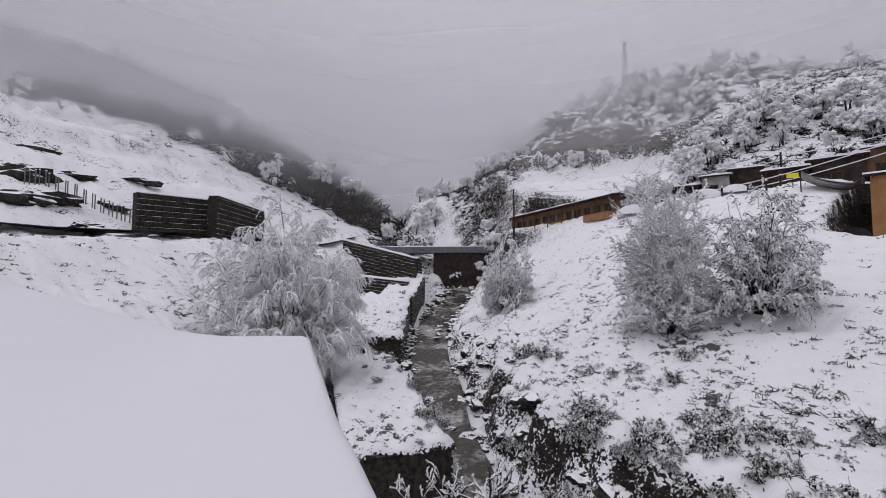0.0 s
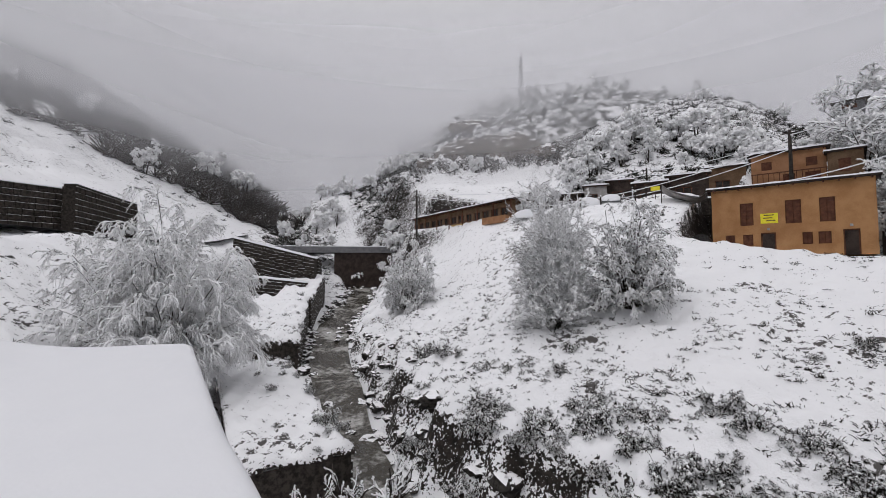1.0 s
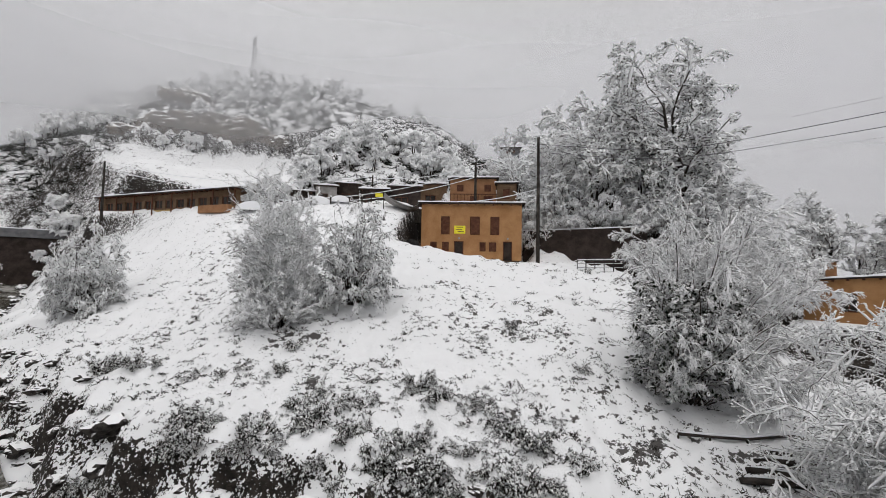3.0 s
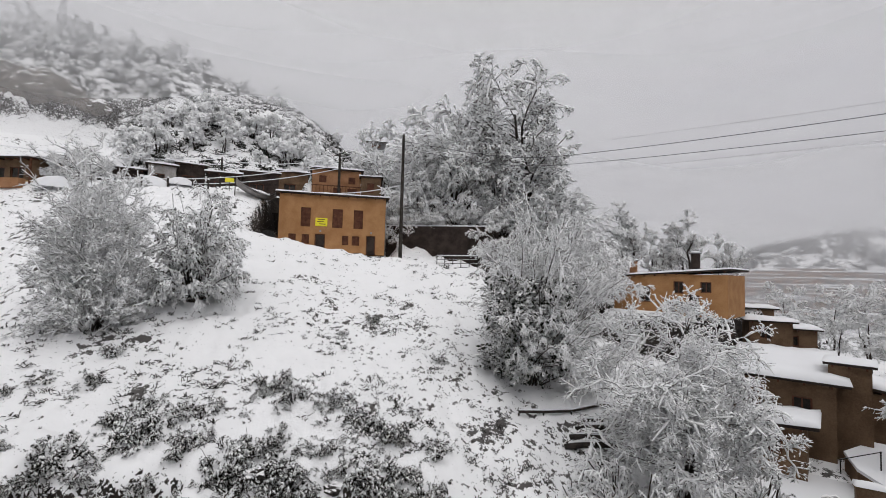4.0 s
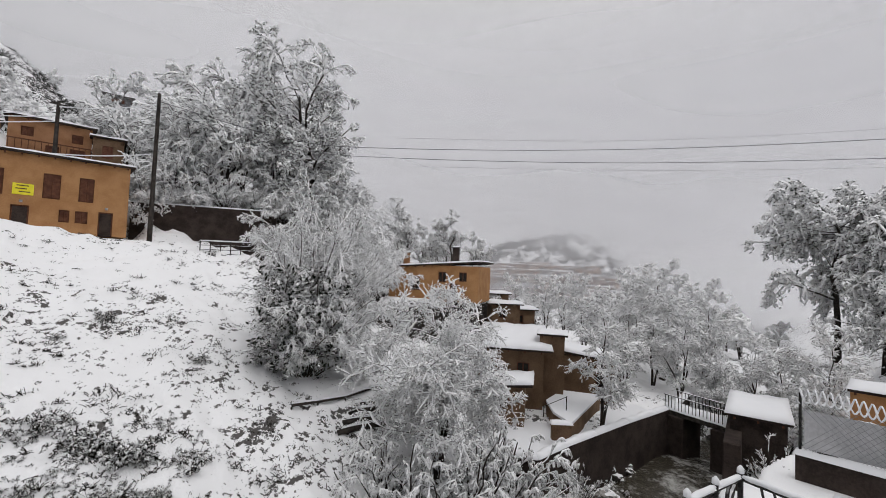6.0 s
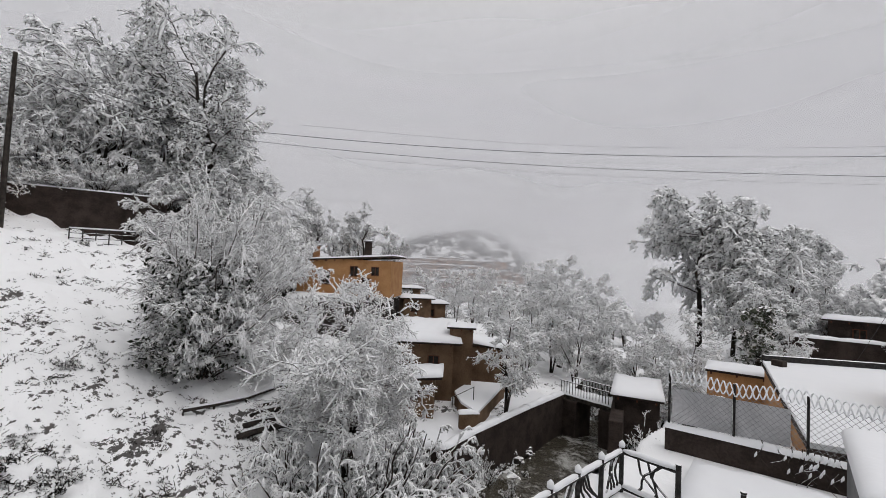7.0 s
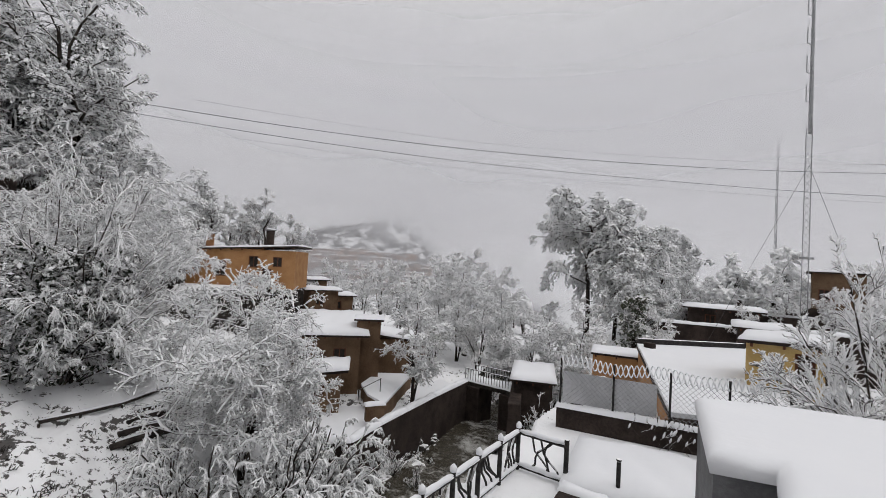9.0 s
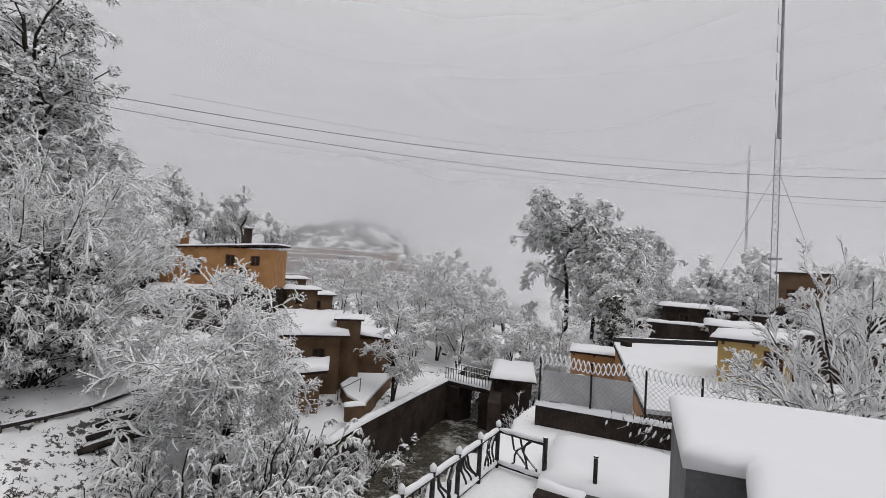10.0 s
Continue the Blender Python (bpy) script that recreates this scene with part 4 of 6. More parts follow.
build_scrub("hill_scrub", "dense snow-dusted scrub on the hillsides", 44, ((-8, 10, 96, 150, 900), (20, 66, 60, 150, 1900), (-10, 26, 82, 165, 1500), (-60, -12, 62, 150, 500), (84, 130, 70, 260, 600), (140, 176, 60, 170, 500)), 1.7, 0.06, 22, "leaf")
build_scrub("dark_scrub", "dark leafless scrub showing between the snow on the hillsides", 45, ((-8, 12, 96, 150, 1500), (24, 66, 66, 150, 4600), (-10, 26, 84, 165, 2600), (96, 122, 185, 280, 2600)), 1.5, 0.042, 16, "scrub")
build_scrub("far_wood", "dark misty forest on the hill up the valley", 46, ((-64, -4, 124, 190, 2800), (96, 122, 190, 300, 700)), 7.0, 0.19, 26, "limb", 1.3)


def build_brambles():
    """Dark bramble thickets along the foot of the slope and in patches on it."""
    kinds = []
    for seed in (51, 52, 53):
        rng, pieces, tips = twiggy_bush(seed, 1.9, 1.7, 20, (5, 4, 3), droop=0.6, twig=0.022, lift=0.15, stem_r=0.03, bark="bramble")
        pieces.append(("foliage", leaf_mesh("foliage", rng, tips_of(tips, rng, 3200), 0.06, "bramble", 3)))
        pieces.append(("snow_clumps", clump_mesh("snow_clumps", rng, tips, 420, 0.14)))
        kinds.append(pieces)
    rng = np.random.RandomState(55)
    spots = [(rng.uniform(5, 64), None, rng.uniform(0.3, 0.9)) for _ in range(120)]
    spots += [(rng.uniform(36, 67), None, rng.uniform(0.4, 0.9)) for _ in range(36)]
    spots += [(b + rng.normal() * 1.2, d + rng.normal() * 1.2, rng.uniform(0.3, 0.65)) for b, d in ((31, 28), (34, 29), (40.5, 28.5), (28, 27), (25, 27), (37, 30), (66, 26), (74, 22), (80, 21), (15, 30), (45, 35), (62, 42), (67, 43), (-18, 30), (-22, 31), (-35, 28), (-40, 33), (52, 27), (58, 30)) for _ in range(1)]
    ledge = []
    for p, q, z, rise_by, count in ((spot(1.4, 22.0), spot(-6.7, 38), -8.4, 0.09, 26), (spot(-5.4, 42.0), spot(-4.3, 56), -6.0, 0.24, 12)):
        for _ in range(count):
            f, side = rng.uniform(), rng.uniform() ** 2.5 * 4.5
            n = math.dist(p, q)
            tx, ty = (q[0] - p[0]) / n, (q[1] - p[1]) / n
            ledge.append((p[0] + tx * f * n - ty * side, p[1] + ty * f * n + tx * side, z + rise_by * f * n, rng.uniform(0.2, 0.5)))
    spots += [(x, y, None, z, size) for x, y, z, size in ledge]
    p, q = spot(104, 21.6), spot(118, 28.6)
    for _ in range(18):
        f, side = rng.uniform(), rng.uniform(-1.2, 0.9)
        x, y = p[0] + (q[0] - p[0]) * f + side * 0.8, p[1] + (q[1] - p[1]) * f + side * 0.6
        spots.append((x, y, None, land_at(x, y) - 0.2, rng.uniform(0.35, 0.75)))
    firsts = []
    for i, (bearing, dist, size, *more) in enumerate(spots):
        if more:
            x, y, size = bearing, dist, more[1]
        elif dist is None:
            ray = np.array([spot(bearing, d) for d in np.arange(12, 40, 0.5)])
            w, _, _ = stream_frame(ray)
            near = np.argmax(w > (2.7 if bearing < 18 else 4.2) + 5.5 * rng.uniform() ** 1.6)
            x, y = ray[near]
        else:
            x, y = spot(bearing, dist)
        m = pose(x, y, more[0] if more else land_at(x, y) - 0.25, 0, 0, rng.uniform(0, 360)) @ Matrix.Scale(size, 4)
        if len(firsts) < 3:
            ob = plant("bramble_thicket", (0, 0, 0), "tangled dark bramble thicket with snow on its arching stems", "bush", kinds[i], "bramble thickets on the slope")
            ob.matrix_basis = m
            firsts.append(ob)
        else:
            copy_thing(firsts[i % 3], m)


build_brambles()


# ---- buildings ----
def pierced_wall(width, height, thick, holes, x0=None, base=0.0):
    """A wall along x from x0, its outer face at y = 0, with rectangular holes (xa, xb, za, zb) through it, as one closed mesh."""
    x0 = -width / 2 if x0 is None else x0
    xs = sorted({x0, x0 + width, *[h[0] for h in holes], *[h[1] for h in holes]})
    zs = sorted({base, base + height, *[h[2] for h in holes], *[h[3] for h in holes]})
    nx, nz = len(xs), len(zs)

    def solid(i, k):
        if not (0 <= i < nx - 1 and 0 <= k < nz - 1):
            return False
        return not any(h[0] <= xs[i] and xs[i + 1] <= h[1] and h[2] <= zs[k] and zs[k + 1] <= h[3] for h in holes)

    at = lambda i, k, back: (k * nx + i) * 2 + back
    verts = [(x, y, z) for z in zs for x in xs for y in (0, thick)]
    faces = []
    for k in range(nz - 1):
        for i in range(nx - 1):
            if not solid(i, k):
                continue
            faces.append((at(i, k, 0), at(i + 1, k, 0), at(i + 1, k + 1, 0), at(i, k + 1, 0)))
            faces.append((at(i, k + 1, 1), at(i + 1, k + 1, 1), at(i + 1, k, 1), at(i, k, 1)))
            for di, dk, p, q in ((-1, 0, (i, k), (i, k + 1)), (1, 0, (i + 1, k + 1), (i + 1, k)), (0, -1, (i + 1, k), (i, k)), (0, 1, (i, k + 1), (i + 1, k + 1))):
                if not solid(i + di, k + dk):
                    faces.append((at(*p, 0), at(*q, 0), at(*q, 1), at(*p, 1)))
    return Shape().add(verts, faces)


def snow_cap(x0, y0, x1, y1, z, thick, over=0.08, seed=1, nx=14, ny=8):
    """A rounded, slightly uneven layer of snow on a flat top."""
    rng = np.random.RandomState(seed)
    s = Shape()
    ph = rng.uniform(0, 6, 4)
    verts = []
    for j in range(ny + 1):
        for i in range(nx + 1):
            u, v = i / nx, j / ny
            if thick < 0.45:
                ru, rv = 0.05 / (x1 - x0 + 2 * over), 0.05 / (y1 - y0 + 2 * over)
                u = {1: min(u, ru), nx - 1: max(u, 1 - ru)}.get(i, u)
                v = {1: min(v, rv), ny - 1: max(v, 1 - rv)}.get(j, v)
            x, y = x0 - over + (x1 - x0 + 2 * over) * u, y0 - over + (y1 - y0 + 2 * over) * v
            e = min(u * (x1 - x0), (1 - u) * (x1 - x0), v * (y1 - y0), (1 - v) * (y1 - y0))
            h = thick * (0.35 + 0.65 * (1 - math.exp(-e / 0.12))) + 0.12 * thick * (math.sin(2.1 * x + ph[0]) + math.sin(1.7 * y + ph[1]) + math.sin(5 * x + 3 * y + ph[2]))
            if i in (0, nx) or j in (0, ny):
                h = -0.02
            verts.append((x, y, z + h))
    faces = [(j * (nx + 1) + i, j * (nx + 1) + i + 1, (j + 1) * (nx + 1) + i + 1, (j + 1) * (nx + 1) + i) for j in range(ny) for i in range(nx)]
    return s.add(verts, faces)


def drift(outline, z, thick, over=0.05):
    """A rounded layer of snow over a counter-clockwise outline, its edges following the outline."""
    n = len(outline)
    q = [Vector(p) for p in outline]
    norm = lambda p, r: Vector((r.y - p.y, p.x - r.x)).normalized()
    push = []
    for i in range(n):
        m = (norm(q[i - 1], q[i]) + norm(q[i], q[(i + 1) % n])).normalized()
        push.append(m / max(0.4, m.dot(norm(q[i], q[(i + 1) % n]))))
    verts, rings = [], [(over * 0.6, -0.05), (over, 0.35 * thick), (over * 0.5, 0.72 * thick), (-0.04, 0.93 * thick), (-0.1, thick), (-0.16, thick)]
    steps = [max(2, int((q[(i + 1) % n] - q[i]).length / 0.25)) for i in range(n)]
    for f, dz in rings:
        ring = [p + o * f for p, o in zip(q, push)]
        for i in range(n):
            for j in range(steps[i]):
                p = ring[i].lerp(ring[(i + 1) % n], j / steps[i])
                wave = 0.018 * math.sin(1.9 * p.x + 1.1 * p.y) + 0.01 * math.sin(5.1 * p.x - 3.3 * p.y)
                verts.append((p.x, p.y, z + dz + wave * (0 < dz < 0.9 * thick)))
    m = sum(steps)
    faces = [(a * m + i, a * m + (i + 1) % m, (a + 1) * m + (i + 1) % m, (a + 1) * m + i) for a in range(len(rings) - 1) for i in range(m)]
    return Shape().add(verts, faces + [tuple(range((len(rings) - 1) * m, len(rings) * m))])


def window_part(parent, x0, x1, z0, z1, shutters=True, deep=0.12, name="window", mullions=1):
    """A timber window with its frame, panes and, where closed, shutters, set in the wall."""
    w = thing(name)
    w.parent = parent
    f = Shape()
    b = 0.09
    f.box(x0, deep, z0, x0 + b, deep + 0.1, z1).box(x1 - b, deep, z0, x1, deep + 0.1, z1)
    f.box(x0 + b, deep, z0, x1 - b, deep + 0.1, z0 + b).box(x0 + b, deep, z1 - b, x1 - b, deep + 0.1, z1)
    for k in range(mullions):
        xm = x0 + (x1 - x0) * (k + 1) / (mullions + 1)
        f.box(xm - 0.04, deep + 0.01, z0 + b, xm + 0.04, deep + 0.09, z1 - b)
    part("window_frame", f, "timber", w)
    part("pane", Shape().box(x0 + b, deep + 0.05, z0 + b, x1 - b, deep + 0.07, z1 - b), "pane", w)
    if shutters:
        xm = (x0 + x1) / 2
        for a, c in ((x0 + 0.05, xm - 0.02), (xm + 0.02, x1 - 0.05)):
            sh = Shape().block(a, deep - 0.05, z0 + 0.05, c, deep - 0.005, z1 - 0.05, 0.012)
            for k in range(4):
                zc = z0 + (z1 - z0) * (k + 0.6) / 4.3
                sh.box(a + 0.06, deep - 0.065, zc, c - 0.06, deep - 0.05, zc + (z1 - z0) * 0.16)
            part("shutter", sh, "timber", w)
    return w


def door_part(parent, x0, x1, z0, z1, deep=0.14):
    d = thing("door")
    d.parent = parent
    f = Shape().box(x0, deep, z0, x0 + 0.1, deep + 0.1, z1).box(x1 - 0.1, deep, z0, x1, deep + 0.1, z1).box(x0 + 0.1, deep, z1 - 0.1, x1 - 0.1, deep + 0.1, z1)
    part("door_frame", f, "timber", d)
    leaf = Shape().block(x0 + 0.1, deep + 0.03, z0, x1 - 0.1, deep + 0.08, z1 - 0.1, 0.01)
    for k in range(3):
        leaf.box(x0 + 0.18, deep + 0.015, z0 + 0.1 + k * 0.62, x1 - 0.18, deep + 0.03, z0 + 0.6 + k * 0.62)
    part("door_leaf", leaf, "dark", d)
    part("handle", Shape().tube([(x1 - 0.2, deep - 0.03, z0 + 1.0), (x1 - 0.2, deep - 0.03, z0 + 1.15)], 0.015, 5), "iron", d)
    return d


def building(name, at, turn, width, depth, height, wall, windows=(), doors=(), label="", category="house", eave=0.3, snow=0.22, slope=0.0, group="", shutters=True, seed=1, side=True):
    """A flat-roofed house; x runs along its front, y away from the viewer, z from its foot. slope: rise of the roof along x."""
    h = thing(name, at, turn, label, category, group)
    holes = [(a, b, c, d) for a, b, c, d in windows] + [(a, b, c, d) for a, b, c, d in doors]
    part("front_wall", pierced_wall(width, height, 0.35, holes), wall, h)
    for x in (-width / 2, width / 2 - 0.35):
        part("side_wall", Shape().box(x, 0.353, 0, x + 0.35, depth - 0.353, height - 0.003), wall, h)
    part("back_wall", Shape().box(-width / 2, depth - 0.35, 0, width / 2, depth, height), wall, h)
    lift = slope * width / 2
    roof = Shape()
    z0 = height + 0.004
    xl, xr = -width / 2 - eave, width / 2 + eave
    roof.add([(xl, -eave, z0 - lift), (xr, -eave, z0 + lift), (xr, depth + eave, z0 + lift), (xl, depth + eave, z0 - lift),
              (xl, -eave, z0 + 0.16 - lift), (xr, -eave, z0 + 0.16 + lift), (xr, depth + eave, z0 + 0.16 + lift), (xl, depth + eave, z0 + 0.16 - lift)],
             [(3, 2, 1, 0), (4, 5, 6, 7), (0, 1, 5, 4), (1, 2, 6, 5), (2, 3, 7, 6), (3, 0, 4, 7)])
    r = part("roof", roof, "dark", h)
    cap = snow_cap(xl, -eave, xr, depth + eave, z0 + 0.165, snow, 0.05, seed)
    cap.v = [(x, y, z + slope * x) for x, y, z in cap.v]
    part("roof_snow", cap, "snow", r, "smooth thick snow", True)
    n = max(3, int(width / 0.9))
    for k in range(n):
        x = -width / 2 + 0.2 + (width - 0.4) * k / (n - 1)
        part("rafter", Shape().box(x - 0.05, -eave + 0.03, z0 - 0.14 + slope * x, x + 0.05, -0.003, z0 - 0.003 + slope * x), "timber", h)
    for a, b, c, d in windows:
        window_part(h, a, b, c, d, shutters)
    for a, b, c, d in doors:
        door_part(h, a, b, c, d)
    return h


def chimney(at, w, h, wall, label):
    c = thing("chimney", at, 0, label, "chimney")
    part("shaft", Shape().block(-w / 2, -w / 2, 0, w / 2, w / 2, h, 0.03), wall, c)
    part("cap", Shape().block(-w * 0.7, -w * 0.7, h + 0.002, w * 0.7, w * 0.7, h + 0.12, 0.03), "concrete", c)
    part("snow", snow_cap(-w * 0.6, -w * 0.6, w * 0.6, w * 0.6, h + 0.122, 0.14, 0.02, 3, 6, 6), "snow", c, smooth=True)
    return c


def build_main_house():
    z = 1.6
    at = (*spot(51.75, 46.7), z)
    tall = ((-3.30, -2.33, 2.75, 4.75), (-0.12, 0.94, 2.75, 4.75), (2.08, 3.06, 2.75, 4.75))
    small = ((-4.45, -3.72, 0.95, 1.95), (-3.14, -2.40, 0.95, 1.95), (0.94, 1.60, 0.95, 1.95), (1.95, 2.75, 0.95, 1.95))
    doors = ((-1.85, -0.80, 0.0, 2.05), (3.45, 4.45, 0.0, 2.05))
    h = building("house", at, -51.75, 10.9, 7.5, 6.1, "ochre", tall + small, doors, "two-storey ochre clay house with dark red shutters and snowy flat roof", eave=0.35, snow=0.2, slope=0.0)
    for x in (-1.3, 3.95):
        part("wall_lamp", Shape().block(x - 0.1, -0.12, 2.25, x + 0.1, -0.003, 2.45, 0.02), "metal", h, "small grey door lamp")
    m = pose(*at, 0, 0, -51.75)
    s = tagged(thing("banner", at, -51.75), "yellow cloth banner with dark lettering on the house wall", "banner")
    part("cloth", Shape().block(-1.83, -0.05, 2.85, -0.62, -0.012, 3.72, 0.01), "yellow", s)
    for k, (a, b) in enumerate(((-1.6, -0.9), (-1.65, -1.0), (-1.45, -0.8))):
        part("lettering", Shape().box(a, -0.06, 3.52 - k * 0.24, b, -0.052, 3.60 - k * 0.24), "ink", s)
    # steel drum lying beside the house
    b = thing("barrel", tuple(m @ Vector((-6.25, -1.3, 0.5))), -51.75, "large rusty steel drum lying by the house", "barrel")
    part("shell", Shape().tube([(0, -0.2, 0.8), (0, 0.0, 0.8), (0, 1.5, 0.8), (0, 1.6, 0.8)], [0.74, 0.8, 0.8, 0.74], 20), "rust", b)
    part("rim", Shape().tube([(0, -0.24, 0.8), (0, -0.14, 0.8)], 0.82, 20), "iron", b)
    part("cradle", Shape().box(-0.7, 0.2, -0.8, 0.7, 0.35, 0.1).box(-0.7, 1.1, -0.8, 0.7, 1.25, 0.1), "timber", b)
    # upper house behind it
    at = (*spot(51.95, 57.5), 8.6)
    building("upper_house", at, -51.95, 6.2, 5, 4.3, "terracotta", ((-2.2, -1.3, 2.6, 3.5), (-0.4, 0.6, 0.6, 2.0), (1.5, 2.4, 2.6, 3.5), (1.4, 2.6, 0.6, 2.0)), (), "reddish clay house with balcony above the village lane", eave=0.35, snow=0.25, seed=4)
    bal = thing("balcony_rail", tuple(pose(*at, 0, 0, -51.95) @ Vector((0, -1.0, 1.0))), -51.95, "dark timber balcony rail of the upper house", "railing")
    for k in range(14):
        part("baluster", Shape().box(-3 + k * 0.46, 0, 0.06, -2.94 + k * 0.46, 0.06, 1.0), "timber", bal)
    part("handrail", Shape().box(-3.1, -0.03, 1.003, 3.1, 0.1, 1.1), "timber", bal)
    part("floor_beam", Shape().box(-3.1, -0.1, -0.12, 3.1, 0.99, 0.055), "timber", bal)
    building("side_house", (*spot(56.4, 56.5), 8.4), -56, 2.6, 4, 3.6, "brown", ((-0.5, 0.4, 1.6, 2.9),), (), "narrow brown mud house beside the upper house", eave=0.25, snow=0.2, seed=6)
    building("hillside_hut", (*spot(56.9, 94), 26.2), -56.9, 3.6, 3, 1.6, "concrete", ((-1.0, 0.9, 0.5, 1.2),), (), "small grey hut with a flat roof high on the hillside", "hut", eave=0.6, snow=0.25, seed=7)


build_main_house()


def build_lane():
    """The dark row of huts, tarpaulin and clutter above the slope."""
    rows = ((29.5, 62, 9.0, 3.2, 2.0, "dark"), (32.6, 60.5, 9.1, 2.8, 2.6, "canvas"), (35.4, 61.5, 9.2, 3.0, 3.2, "dark"), (38.8, 61, 9.0, 3.8, 2.7, "dark"),
            (42.8, 62.5, 9.2, 4.6, 3.4, "dark"), (46.6, 63, 9.6, 4.0, 3.6, "brown"), (27.0, 64, 9.0, 2.4, 1.7, "concrete"))
    for i, (b, d, z, w, h, mat) in enumerate(rows):
        building("lane_hut", (*spot(b, d), z - 0.6), -b - 6 + 4 * (i % 3), w, 3.2, h + 0.6, mat, ((-w * 0.3, w * 0.1, 1.2, 1.2 + h * 0.4),), (), "low dark wooden hut with a snowy roof along the lane", "hut", eave=0.3, snow=0.28, group="huts along the lane", shutters=False, seed=10 + i)
    # terrace wall below the huts
    for b0, b1, d, z0, z1 in ((26, 34, 57.5, 7.2, 8.9), (34, 46.5, 56.5, 6.6, 8.6)):
        a, c = Vector(spot(b0, d, 0)), Vector(spot(b1, d, 0))
        n = (c - a).length
        turn = math.degrees(math.atan2(c.y - a.y, c.x - a.x))
        w = thing("terrace_wall", (a.x, a.y, z0), turn, "dark rubble terrace wall with a snowy top", "wall")
        part("masonry", Shape().block(0, 0, 0, n, 0.5, z1 - z0, 0.05), "stone", w)
        part("snow", snow_cap(0, 0, n, 0.5, z1 - z0 + 0.004, 0.2, 0.05, 3, 20, 5), "snow", w, smooth=True)
    # awning of tarpaulin that sags between posts
    b, d = 42.3, 50.5
    t = thing("awning", (*spot(b, d), land_at(*spot(b, d))), -b, "sagging grey tarpaulin awning on poles, weighed down by snow", "awning")
    z0 = rise(7.6, d) - t.location.z
    top = []
    for j in range(7):
        for i in range(13):
            u, v = i / 12, j / 6
            x = -2.0 + 4.1 * u
            ridge = 2.8 - 1.75 * math.sin(min(u / 0.9, 1) * math.pi / 2) ** 0.8 + 0.5 * (u > 0.85) * (u - 0.85) / 0.15
            top.append((x, 2.4 * v, z0 + ridge * (1 - 0.15 * v) - 0.12 * math.sin(v * math.pi)))
    faces = [(j * 13 + i, j * 13 + i + 1, (j + 1) * 13 + i + 1, (j + 1) * 13 + i) for j in range(6) for i in range(12)]
    part("tarpaulin", Shape().add(top + [(x, y, z - 0.03) for x, y, z in top], faces + [tuple(91 + k for k in f[::-1]) for f in faces]), "canvas", t, smooth=True)
    part("snow", Shape().add([(x, y, z + 0.04 + 0.12 * math.sin(math.pi * min(max((x + 1.4) / 3.4, 0), 1))) for x, y, z in top], faces), "snow", t, smooth=True)
    for x in (-2.0, 2.1):
        part("post", Shape().tube([(x, 0.05, -0.3), (x, 0.05, z0 + (2.8 if x < 0 else 1.5))], 0.05, 6), "pole", t)
    # small signs and posts at the lane's edge
    sg = thing("lane_sign", (*spot(39.4, 52), land_at(*spot(39.4, 52))), -39, "small yellow notice board on a post by the lane", "sign")
    part("post", Shape().tube([(0, 0, -0.2), (0, 0, 1.3)], 0.04, 6), "pole", sg)
    part("board", Shape().block(-0.45, -0.05, 1.0, 0.45, -0.01, 1.45, 0.01), "yellow", sg)
    first = None
    for b in (28.5, 30.8, 33.2, 35.6, 37.2, 38.4):
        p = (*spot(b, 54), land_at(*spot(b, 54)) - 0.2)
        if first is None:
            first = thing("guard_post", p, -b, "short snow-capped post at the edge of the lane", "post", "posts along the lane")
            part("shaft", Shape().tube([(0, 0, 0), (0, 0, 1.3)], 0.09, 8), "pole", first)
            part("snow", Shape().tube([(0, 0, 1.302), (0, 0, 1.4), (0, 0, 1.46)], [0.11, 0.1, 0.03], 8), "snow", first, smooth=True)
        else:
            copy_thing(first, pose(*p, 0, 0, -b))
    # cars and heaps under snow at the edge
    for b, d, l, hgt, sd in ((31.6, 55, 3.4, 1.1, 1), (34.4, 55, 2.6, 0.9, 2), (24.2, 57.5, 4.2, 1.2, 3)):
        sm = Shape()
        pts = []
        for j in range(9):
            for i in range(17):
                u, v = i / 8 - 1, j / 4 - 1
                k = max(0, 1 - u ** 4) * max(0, 1 - v ** 4)
                pts.append((u * l / 2, v * 0.8, hgt * k ** 0.45 * (0.82 + 0.18 * math.cos(u * 2.4)) - 0.1))
        sm.add(pts, [(j * 17 + i, j * 17 + i + 1, (j + 1) * 17 + i + 1, (j + 1) * 17 + i) for j in range(8) for i in range(16)])
        ob = solo("snow_mound", sm, "snow", "rounded heap completely buried under fresh snow", "snow heap", "heaps at the lane's edge", smooth=True)
        ob.matrix_basis = pose(*spot(b, d), land_at(*spot(b, d)), 0, 0, -b)


build_lane()


